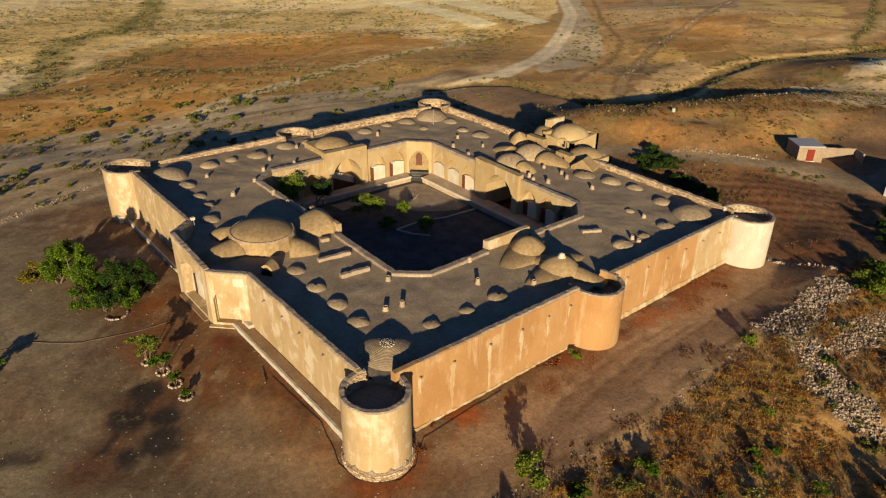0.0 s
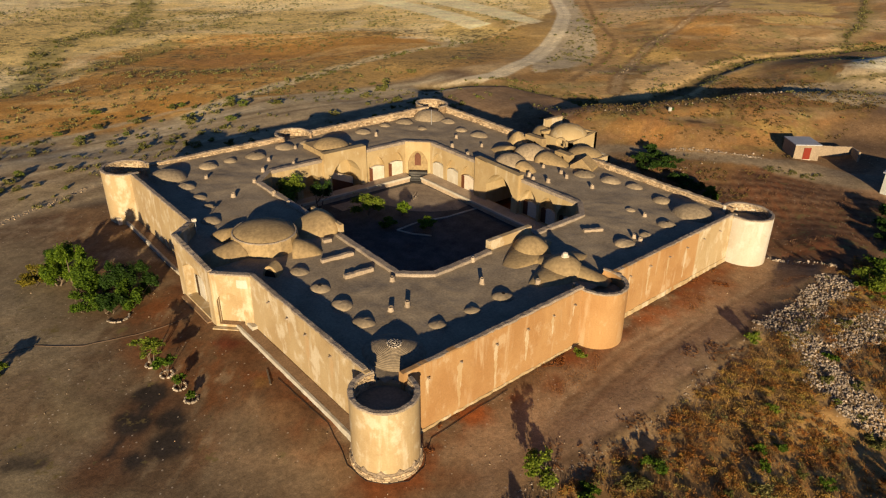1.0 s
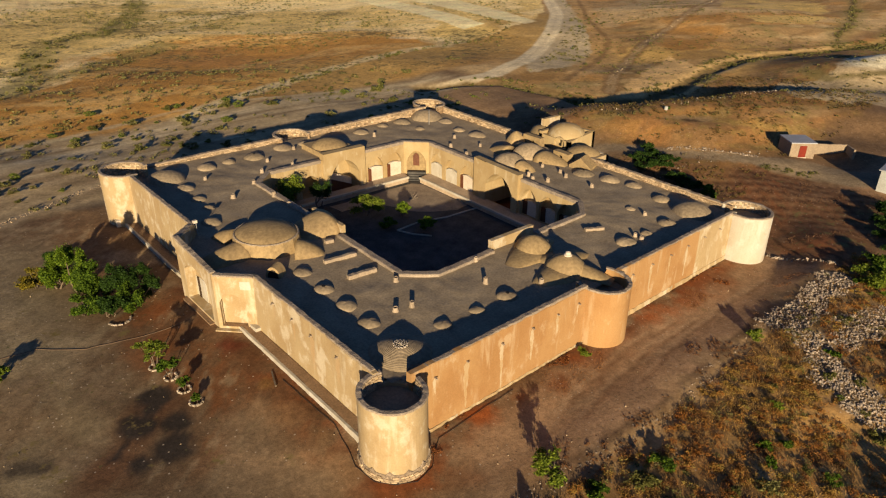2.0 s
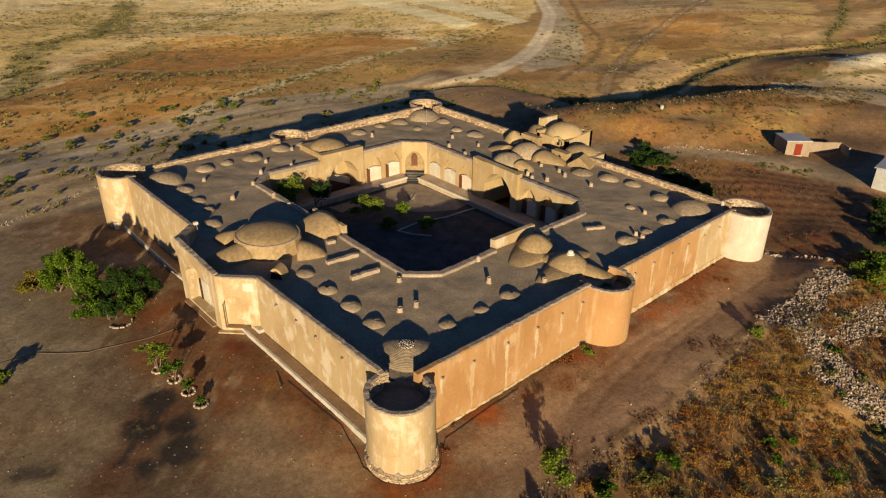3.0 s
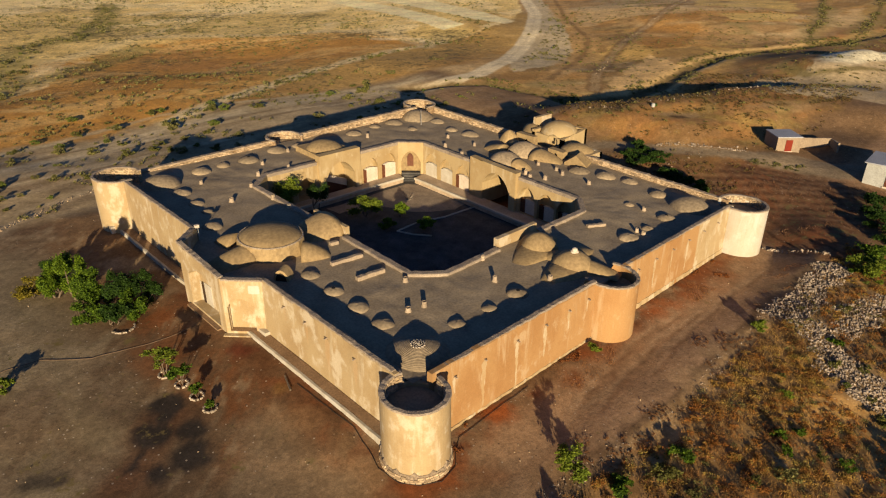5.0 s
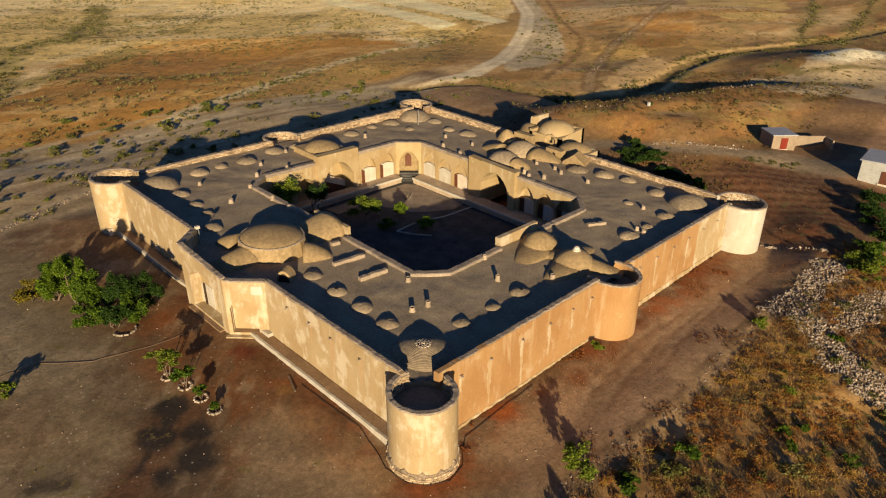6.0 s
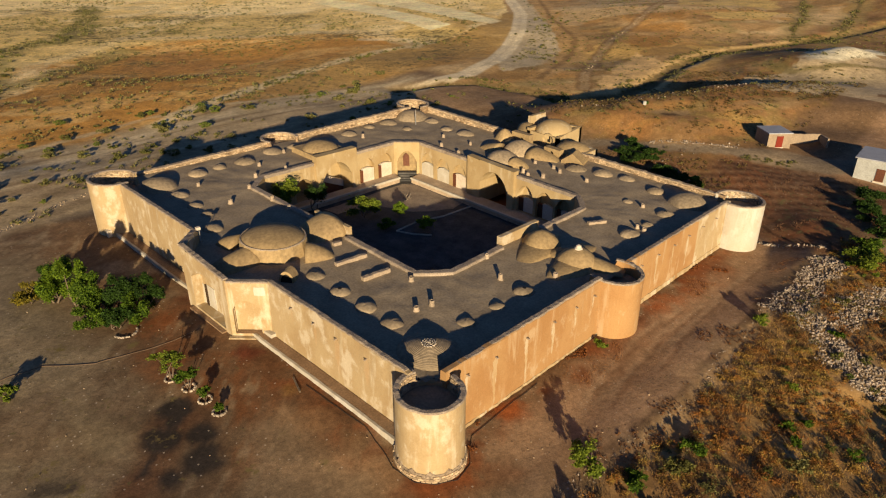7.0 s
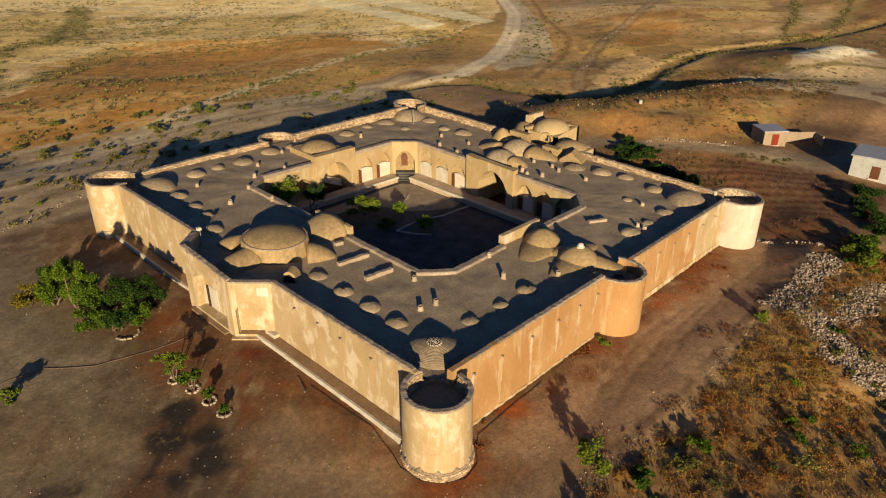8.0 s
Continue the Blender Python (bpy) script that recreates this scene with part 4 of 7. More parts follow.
        l.new(v.outputs["Color"], sep.inputs[0])
        few = n.new("ShaderNodeMath")
        few.operation = "GREATER_THAN"
        few.inputs[1].default_value = 0.8
        l.new(sep.outputs[0], few.inputs[0])
        both = n.new("ShaderNodeMath")
        both.operation = "MULTIPLY"
        l.new(near.outputs[0], both.inputs[0])
        l.new(few.outputs[0], both.inputs[1])
        soft = n.new("ShaderNodeMath")
        soft.operation = "MULTIPLY"
        soft.inputs[1].default_value = 0.6
        l.new(both.outputs[0], soft.inputs[0])
        x = n.new("ShaderNodeMix")
        x.data_type = "RGBA"
        l.new(soft.outputs[0], x.inputs["Factor"])
        l.new(col, x.inputs["A"])
        x.inputs["B"].default_value = (*tone, 1)
        col = x.outputs["Result"]
    l.new(col, bsdf.inputs["Base Color"])
    total = n.new("ShaderNodeMath")
    total.operation = "MULTIPLY_ADD"
    total.inputs[1].default_value = 0.35
    l.new(heights[4].outputs["Fac"], total.inputs[0])
    l.new(heights[3].outputs["Fac"], total.inputs[2])
    b = n.new("ShaderNodeBump")
    b.inputs["Strength"].default_value = 0.4
    b.inputs["Distance"].default_value = 0.07
    l.new(total.outputs[0], b.inputs["Height"])
    l.new(b.outputs[0], bsdf.inputs["Normal"])
    return m


me.materials.append(ground_mat())
ground = tagged(new("ground", me), "dry brown earth with tracks, fields and scrub", "ground", kind="structure")

# ---- the caravanserai ----
ROOF = 4.85
inn = thing("caravanserai", 24.5, 24.5, lift(24.5, 24.5), "ochre plastered mud-brick caravanserai with domed roof and court", "building")


def outer_wall(p0, p1, h0, h1, material=None, name="wall", worn=0.05, label=""):
    bm = bmesh.new()
    wall_run(bm, p0, p1, h0, h1, 0.5, worn=worn)
    return part(name, bm, material or PLASTER, inn, label)


outer_wall((2.1, -0.2), (21.1, -0.2), 5.8, 5.55)
outer_wall((25.3, -0.2), (39.4, -0.2), 5.6, 5.54)
outer_wall((39.4, -0.2), (47.2, -0.2), 5.54, 5.5, PALE)
outer_wall((0.2, 17.6), (0.2, 1.4), 5.85, 5.78, PALE)
outer_wall((0.2, 45.2), (0.2, 29.2), 5.98, 5.93, PALE)
outer_wall((48.8, 1.0), (48.8, 21.0), 5.4, 5.5, RUBBLEWALL, worn=0.09, label="weathered wall with bare rubble parapet")
outer_wall((48.8, 31.0), (48.8, 48.6), 5.55, 5.7, RUBBLEWALL, worn=0.09)
outer_wall((20.5, 49.1), (1.8, 49.1), 5.45, 5.05, RUBBLEWALL, worn=0.09)
outer_wall((45.6, 49.1), (24.7, 49.1), 5.95, 5.5, RUBBLEWALL, worn=0.09)


def tower(cx, cy, r, h, gap, half, material, plinth=False):
    """A round open-topped tower whose parapet is left open towards the roof."""
    bm = bmesh.new()
    n = 56
    rows = []
    for i in range(n):
        a = 2 * math.pi * i / n
        off = abs((a - radians(gap) + math.pi) % (2 * math.pi) - math.pi)
        wear = 0.05 * noise.noise((cx + math.cos(a) * 3, cy + math.sin(a) * 3, 0.5))
        top = h + wear if off > radians(half) else ROOF - 0.05
        c, s = math.cos(a), math.sin(a)
        ro = r + 0.03 * noise.noise((c * 1.5 + cx, s * 1.5, 2.0))
        rows.append([(cx + q * c, cy + q * s, z) for q, z in ((ro + 0.04, -0.7), (ro + 0.02, 2.5), (ro, top - 0.06), (ro - 0.06, top), (r - 0.25, top), (r - 0.3, top - 0.07), (r - 0.3, 3.6))])
    vr = [[bm.verts.new(p) for p in row] for row in rows]
    for i in range(n):
        a, b = vr[i], vr[(i + 1) % n]
        for k in range(len(a) - 1):
            bm.faces.new((a[k], b[k], b[k + 1], a[k + 1]))
    t = part("tower", bm, material, inn, smooth=False)
    bm = bmesh.new()
    lathe(bm, cx, cy, [(0, ROOF - 0.42), (r * 0.5, ROOF - 0.4), (r - 0.28, ROOF - 0.36)], 28, 0.02, cx)
    part("tower_floor", bm, MUD, t, smooth=True)
    bm = bmesh.new()
    arc = [gap + half + (360 - 2 * half) * i / 36 for i in range(37)]
    strip(bm, [(cx + (r - 0.15) * math.cos(radians(a)), cy + (r - 0.15) * math.sin(radians(a))) for a in arc], 0.36, h - 0.08, h + 0.05, rag=0.03, step=2)
    part("coping", bm, COPING, t, "grey weathered coping")
    if plinth:
        bm = bmesh.new()
        n2 = 96
        rows = []
        for i in range(n2):
            a = 2 * math.pi * i / n2
            k = (i % 8) / 8
            hh = 0.86 + 0.28 * max(0, 1 - abs(k - 0.5) * 5) + 0.03 * noise.noise((i * 0.7, 0, 0))
            c, s = math.cos(a), math.sin(a)
            rows.append([bm.verts.new((cx + q * c, cy + q * s, z)) for q, z in ((r + 0.16, -0.6), (r + 0.1, hh - 0.06), (r + 0.06, hh), (r - 0.1, hh))])
        for i in range(n2):
            a, b = rows[i], rows[(i + 1) % n2]
            for k in range(3):
                bm.faces.new((a[k], b[k], b[k + 1], a[k + 1]))
        part("plinth", bm, PLINTH, t, "bare stone plinth with notched upper edge")
    return t


tower(0.25, -0.55, 2.26, 5.68, 37, 36, PALE, plinth=True)
tower(48.8, -0.6, 2.6, 5.5, 137, 34, CHALK)
tower(0.5, 46.9, 2.5, 6.0, -40, 34, PALE)
tower(47.4, 50.0, 2.5, 5.95, 225, 34, RUBBLEWALL)
tower(23.2, -0.1, 2.42, 5.55, 90, 62, PLASTER)
tower(22.6, 49.2, 2.4, 5.5, 270, 62, RUBBLEWALL)

# roof sheet with its court opening
COURT_EDGE = [(11.2, 12.0), (13.6, 10.1), (33.9, 10.5), (36.2, 12.6), (36.2, 37.2), (33.6, 39.3), (14.0, 39.3), (11.5, 37.0)]
RIM = [(0.5, 12.0), (13.6, 0.1), (33.9, 0.1), (48.5, 12.6), (48.5, 37.2), (33.6, 48.9), (14.0, 48.9), (0.5, 37.0)]
CORNERS = [(0.5, 0.1), None, (48.5, 0.1), None, (48.5, 48.9), None, (0.5, 48.9), None]
bm = bmesh.new()


def roof_patch(bm, a, b, c, d, n=10):
    """A four-cornered patch with slight waves."""
    a, b, c, d = (Vector((*p, 0)) for p in (a, b, c, d))
    g = []
    for i in range(n + 1):
        row = []
        for j in range(n + 1):
            u, v = i / n, j / n
            p = a * (1 - u) * (1 - v) + b * u * (1 - v) + c * u * v + d * (1 - u) * v
            row.append(bm.verts.new((p.x, p.y, ROOF + 0.09 * noise.noise((p.x * 0.35, p.y * 0.35, 0)) + 0.04 * noise.noise((p.x * 1.1, p.y * 1.1, 4)))))
        g.append(row)
    for i in range(n):
        for j in range(n):
            bm.faces.new((g[i][j], g[i + 1][j], g[i + 1][j + 1], g[i][j + 1]))


for i in range(8):
    j = (i + 1) % 8
    if CORNERS[i]:
        m_ = ((COURT_EDGE[i][0] + COURT_EDGE[j][0]) / 2, (COURT_EDGE[i][1] + COURT_EDGE[j][1]) / 2)
        roof_patch(bm, COURT_EDGE[i], RIM[i], CORNERS[i], m_, 30)
        roof_patch(bm, m_, CORNERS[i], RIM[j], COURT_EDGE[j], 30)
    else:
        roof_patch(bm, COURT_EDGE[i], RIM[i], RIM[j], COURT_EDGE[j], 30)
bmesh.ops.remove_doubles(bm, verts=bm.verts, dist=0.01)
gone = [f for f in bm.faces if any((f.calc_center_median().xy - Vector(c)).length < q for c, q in (((0.25, -0.55), 2.1), ((48.8, -0.6), 2.3), ((0.5, 46.9), 2.3), ((47.4, 50.0), 2.3)))]
bmesh.ops.delete(bm, geom=gone, context="FACES")
part("roof", bm, MUD, inn, "grey-brown mud plastered flat roof", smooth=True)

# court walls
bm = bmesh.new()
FB = 0.75
facade(bm, (11.5, 37.0), (14.0, 39.3), 0, ROOF + 0.15, ROOF + 0.15, [(1.7, 2.0, 2.0, 0.9, 1.0, FB)])
part("court_wall", bm, COURTWALL, inn)
bm = bmesh.new()
facade(bm, (14.0, 39.3), (20.9, 39.3), 0, ROOF + 0.15, ROOF + 0.15, [(1.8, 2.5, 1.6, 1.1, 1.6, FB), (5.1, 2.5, 1.6, 1.1, 1.6, FB)])
part("court_wall", bm, COURTWALL, inn)
bm = bmesh.new()
facade(bm, (20.9, 38.9), (27.0, 38.9), 0, ROOF + 1.0, ROOF + 1.0, [(3.0, 4.3, 2.7, 1.9, 2.4, 0.0)], thick=0.9)
part("iwan", bm, COURTWALL, inn, "raised arched iwan front of ochre plaster")
bm = bmesh.new()
facade(bm, (27.0, 39.3), (33.6, 39.3), 0, ROOF + 0.15, ROOF + 0.15, [(1.9, 2.5, 1.9, 1.3, 0.5, FB), (5.0, 2.5, 1.9, 1.3, 0.5, FB)])
part("court_wall", bm, COURTWALL, inn)
bm = bmesh.new()
facade(bm, (33.6, 39.3), (36.2, 37.2), 0, ROOF + 0.2, ROOF + 0.2, [(1.67, 2.6, 2.2, 1.5, 1.3, 0.2)])
part("court_wall", bm, COURTWALL, inn)
bm = bmesh.new()
facade(bm, (36.2, 37.2), (36.2, 28.2), 0, ROOF + 0.15, ROOF + 0.15, [(1.5, 2.3, 1.9, 1.3, 0.5, FB), (4.4, 2.3, 1.9, 1.3, 0.5, FB), (7.3, 2.3, 1.9, 1.3, 0.5, FB)])
part("court_wall", bm, COURTWALL, inn)
bm = bmesh.new()
facade(bm, (35.8, 28.2), (35.8, 20.9), 0, ROOF + 0.9, ROOF + 0.7, [(4.2, 4.3, 2.9, 1.8, 5.0, 0.0)], thick=0.9)
part("iwan", bm, COURTWALL, inn, "raised arched iwan front of ochre plaster")
bm = bmesh.new()
facade(bm, (36.2, 20.9), (36.2, 12.6), 0, ROOF + 0.15, ROOF + 0.15, [(1.5, 2.4, 2.1, 1.35, 1.0, FB), (4.3, 2.4, 2.1, 1.35, 1.0, FB), (6.9, 2.2, 2.1, 1.25, 1.0, FB)])
part("court_wall", bm, COURTWALL, inn)
for a, b in (((36.2, 12.6), (33.9, 10.5)), ((33.9, 10.5), (26.2, 10.4)), ((20.4, 10.3), (13.6, 10.1)), ((13.6, 10.1), (11.2, 12.0)), ((11.2, 12.0), (11.4, 21.2)), ((11.5, 26.4), (11.5, 37.0))):
    bm = bmesh.new()
    L = math.hypot(b[0] - a[0], b[1] - a[1])
    k = int(L / 3.0)
    facade(bm, a, b, 0, ROOF + 0.12, ROOF + 0.12, [((i + 0.5) * L / k, 2.3, 1.5, 1.1, 1.5, FB) for i in range(k)] if k else [], thick=0.4)
    part("court_wall", bm, COURTWALL, inn)
bm = bmesh.new()
facade(bm, (26.2, 10.7), (20.4, 10.7), 0, ROOF + 1.0, ROOF + 1.0, [(2.9, 4.0, 2.2, 1.6, 2.5, 0.0)], thick=0.45)
part("iwan", bm, PALE, inn, "raised arched iwan front of pale plaster")
bm = bmesh.new()
facade(bm, (11.8, 21.2), (11.8, 26.4), 0, ROOF + 0.95, ROOF + 0.95, [(2.6, 3.8, 2.2, 1.6, 2.5, 0.0)], thick=0.4)
part("iwan", bm, PALE, inn, "raised arched iwan front of pale plaster")

# lighter coping along the court's edge
for line in (((20.3, 10.3), (13.6, 10.1), (11.2, 12.0), (11.35, 21.1)), ((11.5, 26.5), (11.5, 37.0), (14.0, 39.3), (20.8, 39.3)), ((27.1, 39.35), (33.6, 39.35), (36.25, 37.2), (36.25, 28.3)), ((36.25, 20.8), (36.25, 12.6), (33.9, 10.45), (26.3, 10.4))):
    bm = bmesh.new()
    strip(bm, [(24 + (x - 24) * 1.021, 24.6 + (y - 24.6) * 1.018) for x, y in line], 0.66, ROOF - 0.1, ROOF + 0.27, rag=0.025, step=0.45)
    part("coping", bm, COPING, inn, "pale worn coping round the court")

# the entrance front, three sides of an octagon
bm = bmesh.new()
facade(bm, (-2.2, 19.7), (0.25, 17.3), 0, 5.85, 5.85, [(1.4, 2.15, 2.25, 0.85, 0.6, 1.0)], thick=0.5, back_to=4.4)
part("portal_wall", bm, PALE, inn, "angled entrance wall with a shallow arched niche")
bm = bmesh.new()
nx_, ny_ = 0.6998, 0.7143
ax_, ay_ = -2.2 + 1.4 * 0.7143 + 0.595 * nx_, 19.7 - 1.4 * 0.6998 + 0.595 * ny_
bm.faces.new([bm.verts.new((ax_ + u * 0.7143, ay_ - u * 0.6998, 1.01 + h)) for u, h in arch_line(2.13, 2.24, 0.84)])
part("niche_back", bm, PALE, inn, "pale plastered back of the niche")
bm = bmesh.new()
facade(bm, (-2.2, 26.8), (-2.2, 19.7), 0, 6.35, 5.85, [(3.7, 4.9, 2.9, 1.0, 0.9, 1.0)], thick=0.5, back_to=4.4)
part("portal_wall", bm, PALE, inn, "entrance front with a wide arched recess")
bm = bmesh.new()
facade(bm, (0.25, 29.4), (-2.2, 26.8), 0, 5.95, 6.35, [(2.1, 2.15, 2.4, 0.5, 0.6, 1.0)], thick=0.5, back_to=4.4)
part("portal_wall", bm, PALE, inn, "angled entrance wall with a shallow arched niche")
bm = bmesh.new()
bm.faces.new([bm.verts.new(p) for p in ((0.6, 17.4, ROOF), (-1.9, 19.8, ROOF), (-1.9, 26.7, ROOF), (0.6, 29.3, ROOF))])
part("roof", bm, MUD, inn)
for line, h, rise in ((((-1.98, 26.85), (-1.98, 19.8)), 6.35, -0.5), (((-2.05, 19.6), (0.3, 17.4)), 5.85, 0.0), (((0.3, 29.3), (-2.05, 26.9)), 5.97, 0.36)):
    bm = bmesh.new()
    strip(bm, line, 0.5, h - 0.05, h + 0.08, rag=0.025, step=0.3, rise=rise)
    part("coping", bm, COPING, inn)
# dark strip stands in for the shade of the half-open doorway
bm = bmesh.new()
box(bm, -1.42, -1.27, 24.75, 25.1, 1.02, 3.0)
part("door", bm, DOORSHADE, inn, "narrow dark slit for the shaded half-open entrance")
bm = bmesh.new()
box(bm, -2.62, -2.2, 20.6, 26.0, -0.5, 0.8)
part("step", bm, EARTH, inn, "worn entrance step")
for y0, y1, h in ((23.5, 24.75, 3.1), (25.35, 25.75, 2.9)):
    bm = bmesh.new()
    box(bm, -1.36, -1.26, y0, y1, 1.0, h, 0.01)
    part("jamb", bm, CHALK, inn, "pale plastered jamb beside the entrance door")
APRON = [(-2.1, 19.9), (-2.55, 20.3), (-2.75, 22.2), (-2.8, 24.6), (-2.95, 26.2), (-2.7, 27.3), (-2.0, 27.1)]
bm = bmesh.new()
for k in range(len(APRON) - 1):
    quad(bm, (*APRON[k], 0.36), (*APRON[k + 1], 0.36), (*APRON[k + 1], -0.5), (*APRON[k], -0.5))
bm.faces.new([bm.verts.new((x, y, 0.36)) for x, y in APRON])
part("apron", bm, TERRACE, inn, "grey-brown paved apron before the entrance")
bm = bmesh.new()
strip(bm, APRON, 0.24, -0.5, 0.44, rag=0.03, step=0.4)
part("apron_kerb", bm, CHALK, inn, "low pale kerb round the apron")
bm = bmesh.new()
obox(bm, -1.72, 18.92, -44.4, 2.2, 0.4, -0.4, 0.8)
part("step", bm, PALE, inn, "pale step before the niche")
bm = bmesh.new()
obox(bm, -1.01, 18.91, -44.4, 2.1, 0.52, 0.3, 1.02)
part("niche_floor", bm, EARTH, inn, "brown earthen floor of the niche")
# a pale repair on the angled wall, and the block that ends the walkway
bm = bmesh.new()
patch = []
for u, h in ((2.2, 4.62), (2.62, 4.58), (3.06, 4.63), (3.1, 5.0), (3.05, 5.38), (2.6, 5.34), (2.24, 5.36), (2.18, 5.0)):
    patch.append(bm.verts.new((-2.2 + 0.7143 * u - 0.02 * 0.6998, 19.7 - 0.6998 * u - 0.02 * 0.7143, h)))
bm.faces.new(patch)
part("plaster_repair", bm, CHALK, inn, "pale square plaster repair")
bm = bmesh.new()
box(bm, -0.35, 0.12, 16.9, 18.2, 0.9, 1.32, 0.03)
part("block", bm, CHALK, inn, "pale plastered block at the end of the walkway")
# walkways along the entrance side
for y0, y1, w, top in ((1.2, 18.4, 0.98, 1.05), (28.6, 45.0, 1.0, 0.66)):
    bm = bmesh.new()
    strip(bm, ((0.12 - w / 2, y0), (0.12 - w / 2, y1)), w, -0.5, top, rag=0.008)
    part("walkway", bm, EARTH, inn, "raised earthen walkway")
    bm = bmesh.new()
    strip(bm, ((0.05 - w, y0), (0.05 - w, y1)), 0.24, -0.5, top + 0.01, rag=0.02)
    part("kerb", bm, CHALK, inn, "pale plastered kerb")
# coping of the long walls
for line, h0 in ((((2.2, 0.05), (21.0, 0.05)), 5.68), (((25.4, 0.05), (46.4, 0.05)), 5.55), (((0.45, 17.4), (0.45, 1.7)), 5.82), (((0.45, 44.6), (0.45, 29.4)), 5.95)):
    bm = bmesh.new()
    strip(bm, line, 0.42, h0 - 0.12, h0 + 0.08, rag=0.03, step=0.35)
    part("coping", bm, COPING, inn, "grey weathered coping")
# pale plaster skirting at the foot of the sunny wall
for x0, x1, h in ((2.4, 20.8, 0.46), (25.6, 46.6, 0.72)):
    bm = bmesh.new()
    strip(bm, ((x0, -0.3), (x1, -0.3)), 0.12, -0.5, h, rag=0.05, step=0.35)
    part("skirting", bm, PALE, inn, "pale plaster skirting")
# rain spouts under the parapet, with pale run-off stains below them
def face_at(p, z, h):
    """How far the plaster face stands in from the wall's line at place p and height z."""
    sway = 0.05 * noise.noise((p[0] * 0.25, p[1] * 0.25, 7.7))
    mid = h * 0.5
    lean = -0.12 + 0.06 * (z + 0.7) / (mid + 0.7) if z < mid else -0.06 + 0.06 * (z - mid) / (h - 0.06 - mid)
    return lean + sway


def stain(at_, along_x, z0, z1, width, h, seed):
    """A thin ragged lime run, wider and broken at its top, on an outer wall."""
    r = random.Random(seed)
    bm = bmesh.new()
    rows, n = [], max(4, int((z1 - z0) / 0.22))
    drift = 0.0
    for i in range(n + 1):
        t = i / n
        z = z1 - (z1 - z0) * t
        drift += r.uniform(-0.03, 0.03)
        w = width * (0.45 + 0.55 * math.sin(math.pi * min(1.0, 0.25 + t))) * r.uniform(0.6, 1.1) * (0.15 if i in (0, n) else 1)
        row = []
        for k in (-0.5, 0.0, 0.5):
            u = at_ + drift + k * w
            p = (u, -0.2) if along_x else (0.2, u)
            d = face_at(p, z, h) - 0.014
            row.append(bm.verts.new((u, -0.2 + d, z) if along_x else (0.2 + d, u, z)))
        rows.append(row)
    for p, q in zip(rows, rows[1:]):
        for k in range(2):
            bm.faces.new((p[k], q[k], q[k + 1], p[k + 1]))
    part("lime_stain", bm, STAIN, inn, "pale lime run-off stain")


STAIN = plaster("lime_stain_plaster", (0.47, 0.35, 0.2), (0.44, 0.3, 0.15), (0.56, 0.47, 0.33), (0.4, 0.25, 0.11), 0.5)
for x, z, low, w in ((4.1, 4.6, 3.2, 0.3), (7.1, 4.58, 0.6, 0.55), (10.7, 4.5, 0.3, 0.42), (14.1, 4.45, 1.5, 0.5), (17.1, 4.5, 2.7, 0.4), (19.8, 4.5, 3.3, 0.25),
                     (27.6, 4.55, 3.0, 0.3), (30.8, 4.55, 1.6, 0.45), (34.0, 4.5, 2.4, 0.4), (37.2, 4.5, 1.2, 0.5), (40.4, 4.5, 2.6, 0.4), (43.6, 4.5, 2.0, 0.5)):
    bm = bmesh.new()
    obox(bm, x, -0.36, 90, 0.26, 0.13, z, z + 0.09)
    part("rain_spout", bm, COPING, inn)
    stain(x, True, low, z - 0.05, w, 5.6, int(x * 10))
for y, z, low, w in ((14.15, 4.9, 3.6, 0.35), (11.3, 4.9, 3.0, 0.4), (8.7, 4.85, 1.9, 0.75), (5.4, 4.85, 2.6, 0.6)):
    bm = bmesh.new()
    obox(bm, 0.04, y, 0, 0.26, 0.13, z, z + 0.09)
    part("rain_spout", bm, COPING, inn)
    stain(y, False, low, z - 0.05, w, 5.8, int(y * 10))


# ---- domes ----
def small_dome(x, y, r, h=None, name="small_dome", hole=False, material=None):
    bm = bmesh.new()
    lathe(bm, x, y, dome_profile(r, h or r * 0.35, ROOF), 22, 0.11, x + y)
    d = part(name, bm, material or ROOFDOME, inn, smooth=True)
    if hole:
        bm = bmesh.new()
        lathe(bm, x, y, [(0, ROOF + h + 0.03 if h else ROOF + r * 0.35 + 0.03), (0.16, ROOF + (h or r * 0.35) + 0.02), (0.17, ROOF + (h or r * 0.35) - 0.15)], 10)
        part("oculus", bm, HOLE, d, smooth=False)
    return d


for i, (x, y, r) in enumerate((
        (4.6, 17.2, 0.82), (4.5, 13.8, 0.85), (4.5, 10.6, 0.88), (4.4, 7.5, 0.9), (8.6, 3.9, 0.75), (12.1, 3.8, 0.68), (15.6, 3.8, 0.9),
        (4.5, 40.5, 1.04), (4.4, 37.0, 0.8), (4.3, 34.4, 0.6), (3.0, 31.0, 1.0), (9.1, 45.3, 1.12), (12.0, 45.6, 0.8), (15.2, 45.4, 1.3), (19.8, 46.5, 1.3), (22.9, 46.4, 0.9),
        (31.8, 46.4, 1.1), (36.2, 47.2, 0.9), (39.6, 47.0, 1.3), (39.8, 43.2, 0.73), (45.2, 43.8, 1.1), (44.1, 39.6, 0.9), (44.5, 36.4, 1.27),
        (44.4, 17.9, 1.38), (45.4, 14.8, 1.3), (46.1, 11.9, 1.0), (45.1, 7.6, 1.08), (39.8, 8.1, 0.55), (39.7, 3.6, 0.95), (35.7, 3.5, 0.65), (32.3, 3.6, 1.1))):
    small_dome(x, y, r, hole=i in (1, 6, 13, 23, 28))
